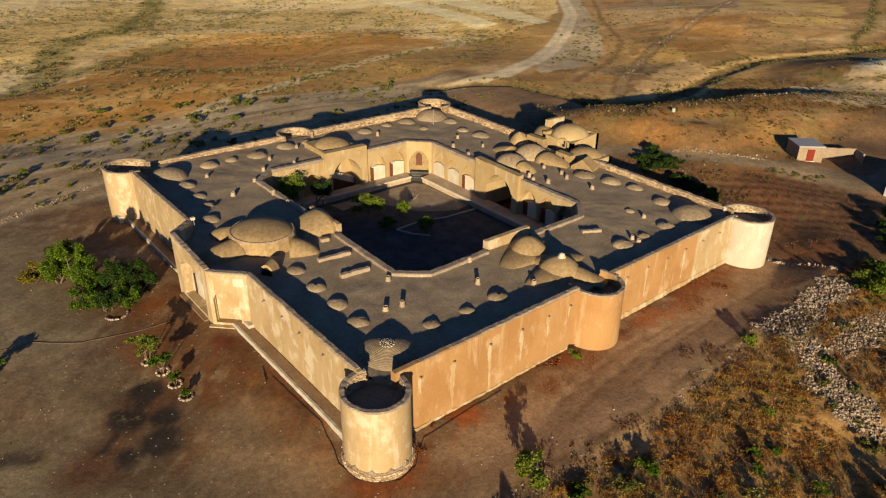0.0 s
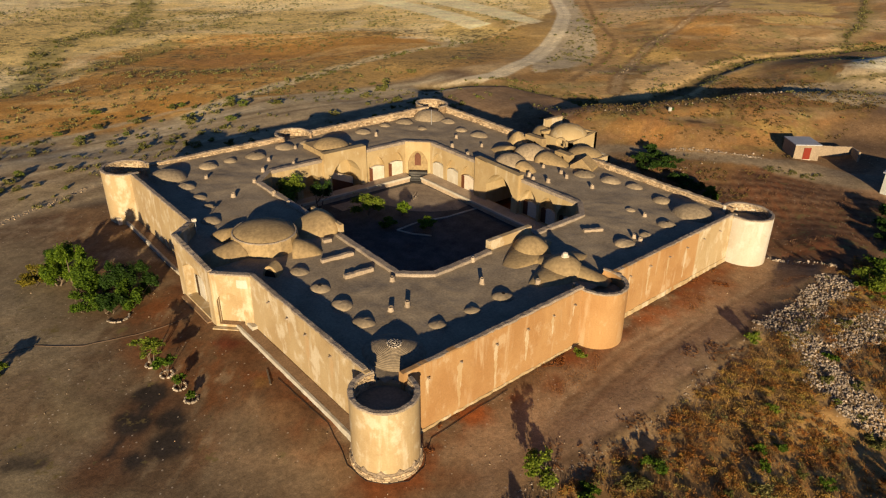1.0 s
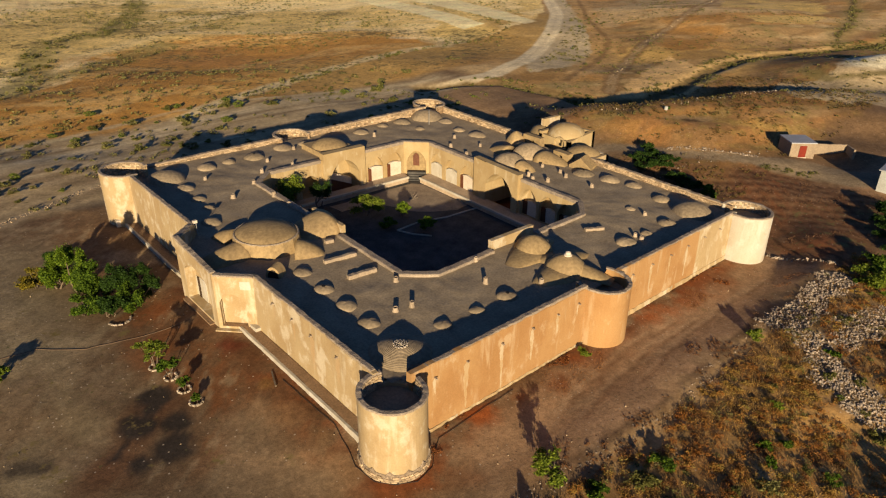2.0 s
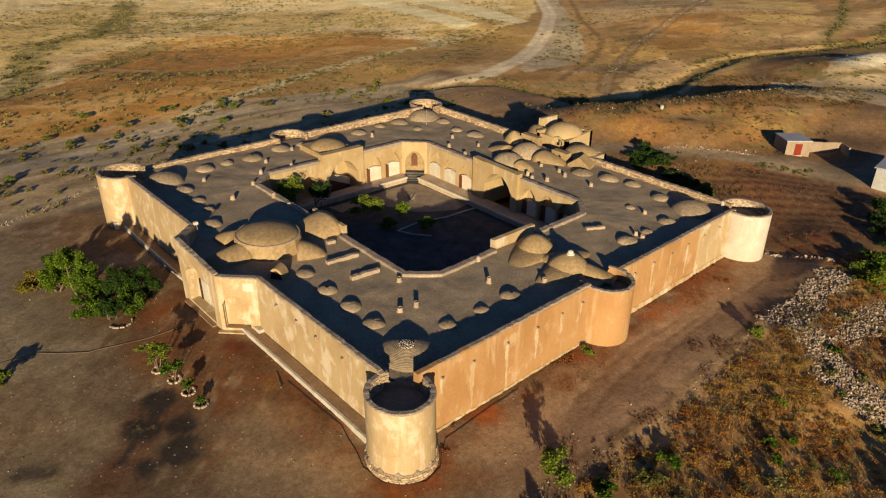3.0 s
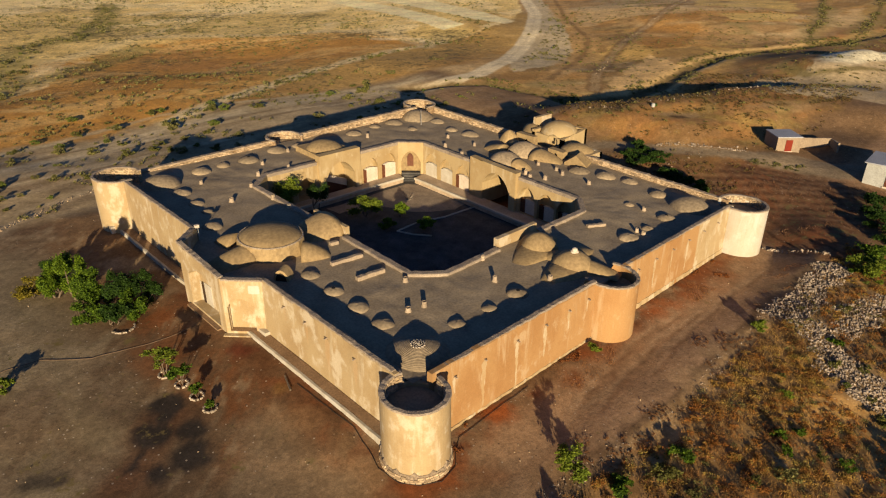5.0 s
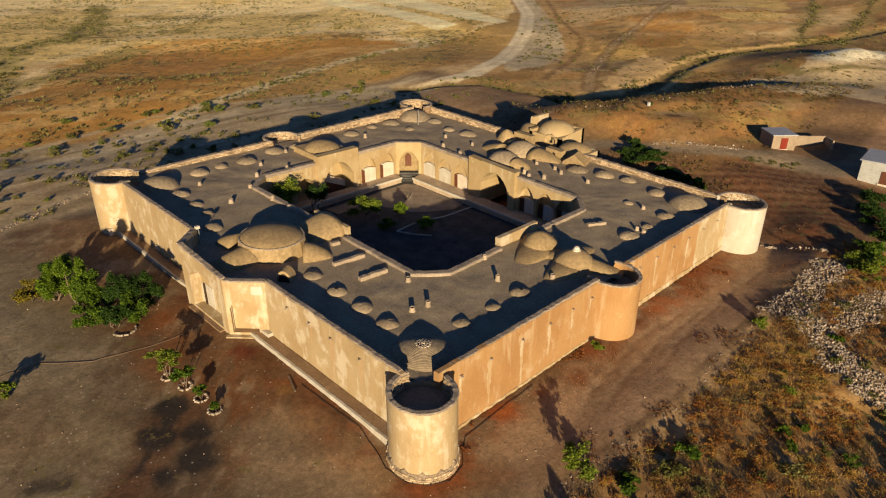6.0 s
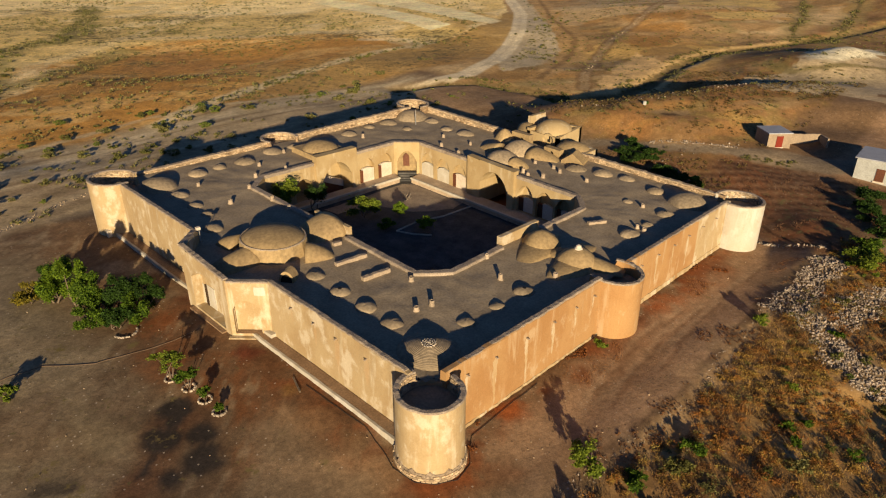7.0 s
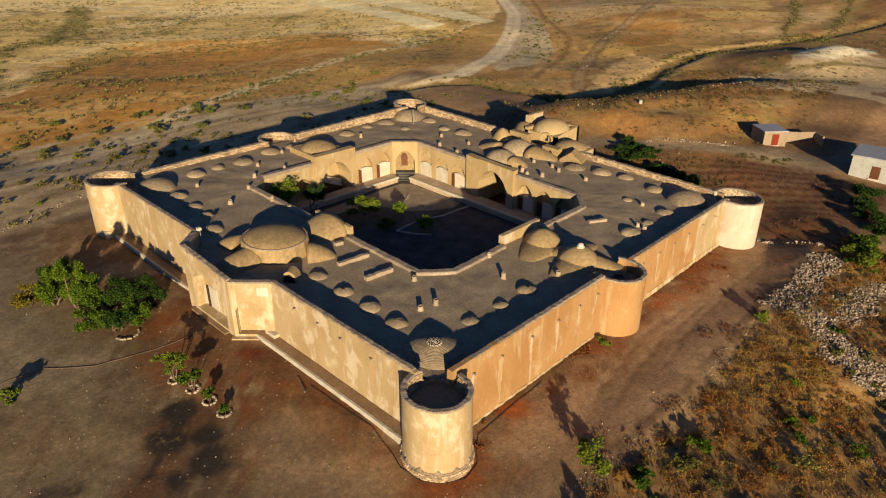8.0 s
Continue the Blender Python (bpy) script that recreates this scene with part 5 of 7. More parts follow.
for x, y, r, h in ((4.0, 44.2, 2.1, 0.95), (44.3, 46.9, 2.4, 1.15), (44.6, 3.4, 2.2, 1.1)):
    small_dome(x, y, r, h, "corner_dome")

# corner dome by the near tower: ringed brick, with an openwork cap
bm = bmesh.new()
prof = [(0, ROOF + 0.72)]
for i in range(1, 21):
    u = i / 20
    z = ROOF + 0.72 * (1 - u ** 1.7) ** 0.85
    prof += [(2.3 * u - 0.03, z + 0.012), (2.3 * u, z - 0.02)]
prof.append((2.33, ROOF - 0.15))
lathe(bm, 3.95, 3.2, prof, 44, 0.02, 2)
near_dome = part("corner_dome", bm, ROOFDOME, inn, "ringed brick dome with an openwork cap")
bm = bmesh.new()
for ring, cnt in ((0.46, 13), (0.29, 8), (0.1, 3)):
    for i in range(cnt):
        a = 360 * i / cnt + ring * 100
        x, y = 3.95 + ring * math.cos(radians(a)), 3.2 + ring * math.sin(radians(a))
        obox(bm, x, y, a + 60, 0.19, 0.06, ROOF + 0.6, ROOF + 0.8 - ring * 0.15)
part("grille", bm, WHITE, near_dome, "openwork of pale bricks")
bm = bmesh.new()
lathe(bm, 3.95, 3.2, [(0, ROOF + 0.74), (0.42, ROOF + 0.73), (0.55, ROOF + 0.62)], 20)
part("oculus", bm, HOLE, near_dome)

# the great dome behind the entrance
bm = bmesh.new()
lathe(bm, 4.85, 23.5, [(2.62, ROOF + 1.33), (2.9, ROOF + 1.31), (2.94, ROOF + 1.2), (3.06, ROOF - 0.1)], 16, 0.008, 4)
great = part("great_dome", bm, DOME, inn, "low wide dome on a many-sided drum")
bm = bmesh.new()
lathe(bm, 4.85, 23.5, dome_profile(2.74, 0.66, ROOF + 1.32, 0.08, 2.0), 44, 0.01, 3)
part("dome_cap", bm, DOME, great, smooth=True)
bm = bmesh.new()
lathe(bm, 4.85, 23.5, [(2.74, ROOF + 1.28), (2.76, ROOF + 1.37), (2.85, ROOF + 1.37), (2.89, ROOF + 1.27)], 48, 0.008, 6)
part("rim", bm, COPING, great, "worn grey rim round the dome")


def vault(bm, cx, cy, along, length, width, h, z0=ROOF, n=10):
    """A half-barrel with closed ends."""
    c, s = math.cos(radians(along)), math.sin(radians(along))
    ends = []
    for u in (-length / 2, length / 2):
        row = []
        for i in range(n + 1):
            a = math.pi * i / n
            v, z = math.cos(a) * width / 2, math.sin(a) * h
            row.append(bm.verts.new((cx + u * c - v * s, cy + u * s + v * c, z0 - 0.05 + z)))
        ends.append(row)
    for i in range(n):
        bm.faces.new((ends[0][i], ends[1][i], ends[1][i + 1], ends[0][i + 1]))
    bm.faces.new(ends[0])
    bm.faces.new(ends[1][::-1])


def spread(x, y, turn, length, width, h, tip=0.35):
    bm = bmesh.new()
    petal(bm, x, y, turn, length, width, h, tip, ROOF)
    return part("vault", bm, DOME, inn, smooth=True)


# lesser vaults round the great dome
spread(11.6, 23.8, 180, 3.7, 4.6, 1.5, 0.7)
spread(2.6, 23.2, 180, 4.0, 2.7, 1.25, 0.9)
spread(6.2, 20.6, -40, 2.4, 2.8, 1.2)
spread(6.4, 26.4, 45, 2.2, 2.6, 1.0)
spread(2.9, 26.2, 120, 2.2, 2.4, 1.0)
bm = bmesh.new()
vault(bm, 2.7, 18.2, 35, 1.1, 1.3, 1.0)
hood = part("roof_hood", bm, DOME, inn, "arched hood of the roof stair")
bm = bmesh.new()
vault(bm, 2.66, 18.17, 35, 1.1, 0.95, 0.75)
part("stair_opening", bm, HOLE, hood)
# group by the middle tower
small_dome(23.7, 8.0, 1.85, 1.45, "dome", material=DOME)
cap_dome = small_dome(23.2, 3.7, 1.95, 1.42, "dome", material=DOME)
bm = bmesh.new()
lathe(bm, 23.2, 3.7, [(0, ROOF + 1.8), (0.22, ROOF + 1.72), (0.26, ROOF + 1.54), (0.36, ROOF + 1.46), (0.38, ROOF + 1.3)], 14)
part("finial", bm, WHITE, cap_dome, "white plastered finial")
for x, y, a, L, w, h in ((23.2, 7.7, 190, 3.9, 3.6, 0.5), (22.9, 3.5, 180, 4.1, 3.6, 0.55), (23.9, 4.2, 15, 3.4, 2.2, 0.85), (23.5, 3.2, -72, 3.6, 2.1, 0.85), (24.2, 8.2, 20, 2.6, 2.6, 0.6), (23.4, 5.2, 90, 1.8, 2.4, 0.6)):
    spread(x, y, a, L, w, h, 0.3 if w > 3 else 0.75)
# group behind the back iwan
bm = bmesh.new()
box(bm, 21.6, 26.6, 39.9, 45.0, ROOF - 0.1, ROOF + 0.6, 0.04)
base = part("dome_base", bm, DOME, inn)
bm = bmesh.new()
lathe(bm, 24.1, 42.4, dome_profile(2.3, 0.95, ROOF + 0.6), 32, 0.02, 9)
part("dome", bm, DOME, inn, smooth=True)
# group behind the iwan of the far side
for x, y, r, h in ((39.8, 25.8, 2.2, 1.25), (44.4, 26.6, 2.3, 1.45)):
    small_dome(x, y, r, h, "dome")
for x, y, a, L, w, h in ((44.4, 24.8, -80, 4.0, 3.6, 1.1), (42.4, 28.4, 95, 3.0, 2.8, 1.0), (39.8, 24.2, -90, 2.4, 2.4, 0.9), (45.0, 28.2, 60, 3.0, 2.4, 1.0)):
    spread(x, y, a, L, w, h)
# the outer vestibule on the far side
bm = bmesh.new()
facade(bm, (50.0, 29.8), (50.0, 24.6), 3.6, 5.95, 5.95, [(3.5, 1.7, 0.7, 0.7, 0.35, 1.25)], thick=0.5)
facade(bm, (50.0, 24.6), (55.6, 24.6), -0.6, 5.95, 6.6, [(3.6, 1.6, 2.0, 0.8, 0.5, 0.6)], thick=0.5)
facade(bm, (55.6, 24.6), (55.6, 29.8), -0.6, 6.6, 6.3, [], thick=0.5)
facade(bm, (55.6, 29.8), (50.0, 29.8), -0.6, 6.3, 6.3, [], thick=0.5)
vest = part("vestibule", bm, COURTWALL, inn, "outer vestibule block of ochre plaster")
bm = bmesh.new()
lathe(bm, 52.8, 27.2, [(0, 7.5), (0.8, 7.42), (1.5, 7.2), (2.1, 6.8), (2.5, 6.3), (2.66, 5.9), (2.68, 5.4)], 28, 0.025, 1)
part("vestibule_roof", bm, COURTWALL, vest, smooth=True)
bm = bmesh.new()
box(bm, 50.28, 50.4, 26.1, 26.5, 5.0, 6.0)
part("window_slit", bm, HOLE, vest)
bm = bmesh.new()
obox(bm, 53.8, 31.0, 0, 3.6, 0.5, 4, 7.3, 0.02)
part("ruined_wall", bm, PALE, inn, "standing piece of pale wall")
bm = bmesh.new()
lathe(bm, 46.9, 31.3, dome_profile(1.35, 1.5, ROOF, 0.15, 1.5), 18, 0.16, 11)
part("broken_vault", bm, DOME, inn, "worn stump of a broken vault", smooth=True)
bm = bmesh.new()
petal(bm, 52.2, 31.4, 205, 4.0, 3.0, 1.7, 0.6, ROOF - 0.1)
part("broken_vault", bm, DOME, inn, "rounded remains of a broken vault", smooth=True)
bm = bmesh.new()
facade(bm, (47.6, 30.6), (47.6, 27.6), ROOF - 0.1, ROOF + 1.2, ROOF + 1.25, [(1.7, 0.6, 0.6, 0.2, 0.4, 0.0)], thick=0.9)
part("stair_head", bm, DOME, inn, "low stair head with a dark doorway")
bm = bmesh.new()
box(bm, 47.95, 48.02, 28.55, 29.2, ROOF, ROOF + 0.8)
part("stair_opening", bm, HOLE, inn)
bm = bmesh.new()
facade(bm, (48.9, 19.4), (51.6, 19.4), -0.6, 5.5, 5.5, [], thick=0.5)
facade(bm, (51.6, 19.4), (51.6, 24.4), -0.6, 5.5, 5.5, [], thick=0.5)
part("outer_room", bm, PALE, inn, "low outer room of pale plaster")
bm = bmesh.new()
lathe(bm, 49.6, 21.9, dome_profile(2.3, 0.95, 5.3, 0.4), 26, 0.03, 5)
part("dome", bm, DOME, inn, smooth=True)
bm = bmesh.new()
prism = []
for depth in (0.0, 2.2):
    for u, h in ((-1.4, -0.1), (1.4, -0.1), (1.4, 0.3), (0.0, 1.4), (-1.4, 0.3)):
        prism.append(bm.verts.new((45.3 + 0.284 * u + 0.959 * depth, 19.2 - 0.959 * u + 0.284 * depth, ROOF + h)))
bm.faces.new(prism[:5])
bm.faces.new(prism[5:])
for k in range(5):
    bm.faces.new((prism[k], prism[(k + 1) % 5], prism[5 + (k + 1) % 5], prism[5 + k]))
part("gable", bm, DOME, inn, "small gabled wall of ochre plaster")
bm = bmesh.new()
facade(bm, (46.0, 24.0), (46.0, 21.6), ROOF - 0.1, ROOF + 1.0, ROOF + 1.0, [(1.2, 0.6, 0.55, 0.2, 0.4, 0.0)], thick=1.0)
part("stair_head", bm, DOME, inn, "low stair head with a dark doorway")
bm = bmesh.new()
box(bm, 46.3, 46.38, 22.55, 23.15, ROOF, ROOF + 0.75)
part("stair_opening", bm, HOLE, inn)


# ---- flues and benches on the roof ----
def flue(x, y, h=0.55, r=0.17):
    bm = bmesh.new()
    lathe(bm, x, y, [(r * 0.55, ROOF + h - 0.12), (r * 0.6, ROOF + h), (r, ROOF + h), (r, ROOF + 0.2), (r * 1.35, ROOF - 0.05)], 12, 0.08, x)
    bm2 = bmesh.new()
    lathe(bm2, x, y, [(0, ROOF + h - 0.1), (r * 0.58, ROOF + h - 0.1), (r * 0.58, ROOF + h - 0.2)], 12)
    f = part("flue", bm, PIPE, inn)
    part("flue_hole", bm2, HOLE, f)


for x, y in ((7.3, 41.7), (7.4, 35.3), (11.0, 37.6), (13.4, 40.2), (15.7, 43.1), (20.6, 45.3), (17.4, 40.2), (32.3, 44.0), (40.9, 37.2), (37.8, 34.6), (37.2, 31.0), (41.3, 32.6),
             (38.3, 21.4), (37.9, 20.4), (38.6, 18.7), (42.0, 22.4), (42.3, 19.8), (41.6, 18.4), (41.6, 14.6), (39.6, 6.2), (34.1, 3.8), (34.0, 3.0), (17.8, 9.7), (15.7, 6.4), (9.9, 11.2), (7.0, 7.6), (8.4, 7.3), (19.4, 3.4), (11.0, 33.2), (11.0, 30.2)):
    flue(x, y, 0.34 + 0.2 * random.random(), 0.17 + 0.06 * random.random())
for x0, y0, x1, y1 in ((6.9, 17.4, 10.0, 17.1), (7.0, 14.0, 9.7, 13.7), (9.1, 20.6, 9.9, 20.5), (31.0, 7.6, 32.9, 6.7)):
    bm = bmesh.new()
    strip(bm, ((x0, y0), (x1, y1)), 0.42, ROOF - 0.1, ROOF + 0.3, rag=0.035, step=0.3)
    part("roof_bench", bm, PIPE, inn, "low masonry ridge on the roof")

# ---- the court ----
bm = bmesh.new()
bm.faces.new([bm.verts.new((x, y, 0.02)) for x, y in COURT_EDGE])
tagged(part("court_floor", bm, COURTSHADE), "beaten earth and worn paving, darkened with the court's shade", "floor", kind="structure")
bm = bmesh.new()


def ring_walk(inset, z0, z1):
    """A raised walk along the court walls, left open at the far corner."""
    inner = []
    for x, y in COURT_EDGE:
        v = Vector((23.9 - x, 24.7 - y))
        inner.append((x + (inset if x < 24 else -inset) * (1.0 if abs(v.x) > 11 else 0.25), y + (inset if y < 24 else -inset) * (0.75 if abs(v.y) > 13 else 0.25)))
    for i in range(8):
        j = (i + 1) % 8
        if i == 4:
            for k in (4, 5):
                quad(bm, (*COURT_EDGE[k], z1), (*inner[k], z1), (*inner[k], z0), (*COURT_EDGE[k], z0))
            continue
        quad(bm, (*COURT_EDGE[i], z1), (*COURT_EDGE[j], z1), (*inner[j], z1), (*inner[i], z1))
        quad(bm, (*inner[i], z1), (*inner[j], z1), (*inner[j], z0), (*inner[i], z0))
    return inner


walk_edge = ring_walk(2.0, 0, 0.75)
part("court_terrace", bm, TERRACE, inn, "raised terrace round the court")
bm = bmesh.new()
strip(bm, walk_edge[5:] + walk_edge[:5], 0.3, 0.55, 0.8, rag=0.02, step=0.8)
part("terrace_edge", bm, CHALK, inn, "pale stone edge of the terrace")


def infill(x, y, along, w, h, z=0.75, door=True, material=None):
    """A whitewashed low wall with a doorway, closing a niche."""
    bm = bmesh.new()
    hh = (0.84, 1.0, 1.04, 0.98, 0.9)
    c, s = math.cos(radians(along)), math.sin(radians(along))
    for v in (-0.14, 0.14):
        pts = [(-0.5, 0.0)] + [(-0.5 + 0.25 * i, k) for i, k in enumerate(hh)] + [(0.5, 0.0)]
        bm.faces.new([bm.verts.new((x + u * w * c - v * s, y + u * w * s + v * c, z + k * h)) for u, k in pts])
    vs = list(bm.verts)
    for i in range(7):
        bm.faces.new((vs[i], vs[(i + 1) % 7], vs[7 + (i + 1) % 7], vs[7 + i]))
    f = part("infill_wall", bm, material or WHITE, inn, "whitewashed wall closing a niche")
    c, s = math.cos(radians(along)), math.sin(radians(along))
    if door:
        bm = bmesh.new()
        obox(bm, x - c * (w / 2 - 0.1), y - s * (w / 2 - 0.1), along, 0.7, 0.34, z, z + 1.7)
        part("doorway", bm, RUST, f)


for u in (1.9, 5.0):
    infill(27.0 + u, 39.5, 0, 2.3, 1.85)
for u in (1.5, 4.4, 7.3):
    infill(36.4, 37.2 - u, -90, 2.1, 1.85, door=u > 5, material=CHALK if u < 5 else None)
for u in (1.5, 4.3, 6.9):
    infill(36.8, 20.9 - u, -90, 1.9, 1.8)
# darker brick back also paints in the shade of the recess
bm = bmesh.new()
obox(bm, 35.66, 39.19, -39, 2.55, 0.08, 0.2, 3.9)
part("niche_back", bm, DOME, inn, "brick back of the corner niche, darkened for its shade")
bm = bmesh.new()
c39, s39 = math.cos(radians(-39)), math.sin(radians(-39))
leaf = [[bm.verts.new((35.5 + u * c39 - v * s39, 39.0 + u * s39 + v * c39, 1.5 + h)) for u, h in arch_line(0.85, 1.25, 0.5)] for v in (-0.06, 0.06)]
bm.faces.new(leaf[0])
bm.faces.new(leaf[1][::-1])
for k in range(len(leaf[0])):
    j = (k + 1) % len(leaf[0])
    bm.faces.new((leaf[0][k], leaf[0][j], leaf[1][j], leaf[1][k]))
part("door", bm, RUST, inn, "dark red-brown arched door leaf")
# sunlit corner of the court floor, painted as a paler sheet
SUNPATCH = mat("sunlit_court_floor", (0.4, 0.325, 0.24), vary=0.35, second=(0.27, 0.215, 0.16), bump=0.4, scale=1.4)
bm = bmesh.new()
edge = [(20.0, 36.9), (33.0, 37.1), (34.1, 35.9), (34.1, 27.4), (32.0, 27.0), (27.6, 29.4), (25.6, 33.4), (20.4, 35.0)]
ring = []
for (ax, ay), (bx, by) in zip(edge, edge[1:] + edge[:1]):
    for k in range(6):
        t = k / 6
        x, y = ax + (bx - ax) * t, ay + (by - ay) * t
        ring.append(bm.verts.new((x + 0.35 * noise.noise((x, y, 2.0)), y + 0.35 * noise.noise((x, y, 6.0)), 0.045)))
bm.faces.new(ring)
tagged(part("court_sun_patch", bm, SUNPATCH), "paler sheet of court floor with the sunlight painted in", "paving", kind="structure")
# the pool's low walls
pool = thing("court_pool", 24.5, 25.5, lift(24.5, 25.5) + 0.02, "dry court pool with low pale stone kerb", "pool")
for line in (((22.4, 26.8), (25.7, 27.1), (29.4, 26.2), (35.0, 26.0)), ((22.4, 26.8), (23.2, 25.0), (24.6, 23.4))):
    bm = bmesh.new()
    strip(bm, line, 0.16, -0.1, 0.14, rag=0.015)
    part("kerb", bm, CHALK, pool)
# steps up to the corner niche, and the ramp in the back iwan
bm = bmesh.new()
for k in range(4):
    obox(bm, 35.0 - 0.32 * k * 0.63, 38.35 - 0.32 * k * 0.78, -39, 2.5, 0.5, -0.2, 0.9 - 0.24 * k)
part("corner_steps", bm, COURTSHADE, inn, "worn steps to the corner niche")
bm = bmesh.new()
vs = [bm.verts.new(p) for p in ((21.9, 40.6, 2.2), (25.9, 40.6, 0.5), (25.9, 40.6, 1.4), (21.9, 40.6, 3.1), (21.9, 41.1, 2.2), (25.9, 41.1, 0.5), (25.9, 41.1, 1.4), (21.9, 41.1, 3.1))]
for f in ((0, 1, 2, 3), (5, 4, 7, 6), (3, 2, 6, 7), (1, 5, 6, 2), (4, 0, 3, 7)):
    bm.faces.new([vs[i] for i in f])
part("stair_wall", bm, WHITE, inn, "sloping whitewashed stair wall")
bm = bmesh.new()
vs = [bm.verts.new(p) for p in ((21.9, 40.66, 0.1), (25.9, 40.66, 0.1), (25.9, 40.66, 0.5), (21.9, 40.66, 2.2), (21.9, 41.1, 0.1), (25.9, 41.1, 0.1), (25.9, 41.1, 0.5), (21.9, 41.1, 2.2))]
for f in ((0, 1, 2, 3), (5, 4, 7, 6), (1, 5, 6, 2), (4, 0, 3, 7)):
    bm.faces.new([vs[i] for i in f])
part("stair_base", bm, RUST, inn, "red-brown base under the stair wall")
# mast on the far corner
bm = bmesh.new()
tube(bm, (42.2, 44.0, ROOF - 0.1), (42.2, 44.0, ROOF + 2.2), 0.06, 0.04)
part("mast", bm, METAL, inn, "thin pale mast")

# ---- plants ----
STONE_PALE = mat("pale_ring_stone", (0.5, 0.43, 0.34), vary=0.3, second=(0.36, 0.3, 0.23), bump=0.4, random_vary=0.35)

def leaf_mesh(name, centres, size, material, flat=0.5, seed=1):
    """Many small leaf blades at the given centres."""
    rng = np.random.default_rng(seed)
    n = len(centres)
    a = rng.normal(size=(n, 3))
    a[:, 2] *= flat
    a /= np.linalg.norm(a, axis=1)[:, None]
    b = np.cross(a, rng.normal(size=(n, 3)))
    b /= np.linalg.norm(b, axis=1)[:, None]
    s = size * rng.uniform(0.6, 1.3, (n, 1))
    v = np.stack([centres - a * s, centres + b * s * 0.55, centres + a * s, centres - b * s * 0.55], 1).reshape(-1, 3)
    me = bpy.data.meshes.new(name)
    me.vertices.add(n * 4)
    me.vertices.foreach_set("co", v.ravel().astype(np.float32))
    me.loops.add(n * 4)
    me.loops.foreach_set("vertex_index", np.arange(n * 4, dtype=np.int32))
    me.polygons.add(n)
    me.polygons.foreach_set("loop_start", (np.arange(n) * 4).astype(np.int32))
    me.update(calc_edges=True)
    me.materials.append(material)
    return me


def crown_points(rng, n, r, h, z, clumps, low=False):
    """Leaf places on sprays that branch off a few uneven lobes, with gaps between."""
    c = rng.normal(size=(clumps, 3))
    c /= np.linalg.norm(c, axis=1)[:, None]
    c *= rng.uniform(0.3, 0.95, (clumps, 1)) ** 0.7
    if not low:
        c[:, 2] = np.where(c[:, 2] < -0.3, -c[:, 2] * 0.6, c[:, 2])
    sub = 9
    s = rng.normal(size=(clumps, sub, 3))
    s /= np.linalg.norm(s, axis=2)[:, :, None]
    s = c[:, None, :] + s * rng.uniform(0.1, 0.32, (clumps, sub, 1))
    s = s.reshape(-1, 3)
    spread = rng.uniform(0.04, 0.13, len(s))
    k = rng.integers(0, len(s), n)
    d = rng.normal(size=(n, 3)) * np.array([1.0, 1.0, 0.85])
    p = s[k] + d * spread[k][:, None]
    p[:, 2] = np.maximum(p[:, 2], -0.98)
    return p * np.array([r, r, h * 0.5]) + np.array([0, 0, z + h * 0.5]), c * np.array([r, r, h * 0.5]) + np.array([0, 0, z + h * 0.5])


def tree(x, y, height, radius, material, label, leaves=1600, trunk_h=0.3, stems=1, seed=1, name="tree", z=None, size=0.16, group=""):
    zz = floor_at(x, y) if z is None else z
    t = thing(name, x, y, zz - 0.05, label, "tree", group)
    rng = np.random.default_rng(seed)
    pts, cl = crown_points(rng, int(leaves * 2.6), radius, height * (1 - trunk_h), height * trunk_h, 12, trunk_h < 0.15)
    bm = bmesh.new()
    fork = []
    for k in range(stems):
        a = 2 * math.pi * k / stems + seed
        lean = 0.12 * radius * (stems > 1) + 0.03
        top = Vector((lean * 2.2 * math.cos(a), lean * 2.2 * math.sin(a), height * (trunk_h + 0.12)))
        base = Vector((0.4 * lean * math.cos(a), 0.4 * lean * math.sin(a), -0.15))
        tube(bm, base, top, 0.035 * height / stems ** 0.5, 0.022 * height / stems ** 0.5, 8)
        fork.append(top)
    for i in range(0, len(cl), 2):
        f = fork[i % stems]
        tube(bm, f - Vector((0, 0, 0.1)), Vector(cl[i]) * 0.92 + f * 0.08, 0.014 * height, 0.004 * height, 5)
    me = bpy.data.meshes.new("trunk")
    bm.to_mesh(me)
    bm.free()
    me.materials.append(BARK)
    new("trunk", me).parent = t
    new("crown", leaf_mesh("crown", pts, size * 0.72, material, seed=seed)).parent = t
    return t


def stone_ring(x, y, r, n, seed, label="ring of pale stones round a planted tree", share=1.0):
    """Loose stones laid in a ring round a plant."""
    rng = random.Random(seed)
    z = floor_at(x, y)
    t = thing("stone_ring", x, y, z, label, "stones", "stone rings")
    for i in range(n):
        a = 190 + 360 * share * i / n + rng.uniform(-6, 6)
        bm = bmesh.new()
        obox(bm, x + r * math.cos(radians(a)), y + r * math.sin(radians(a)), a + 90 + rng.uniform(-20, 20), rng.uniform(0.18, 0.28), rng.uniform(0.12, 0.18), z - 0.08, z + rng.uniform(0.06, 0.14), 0.25)
        part("stone", bm, STONE_PALE, t, sheared=False)


# the clump before the entrance; bright and dark leaf copies paint in sun and shade
tree(-11.9, 37.0, 1.9, 1.25, LEAF_GOLD, "broad yellowing bush on bare earth", 2600, 0.04, 3, 11, "bush", size=0.115)
tree(-9.8, 37.6, 3.3, 1.1, LEAF_DARK, "dark tree with a rounded dense crown", 4600, 0.04, 2, 19, size=0.12)
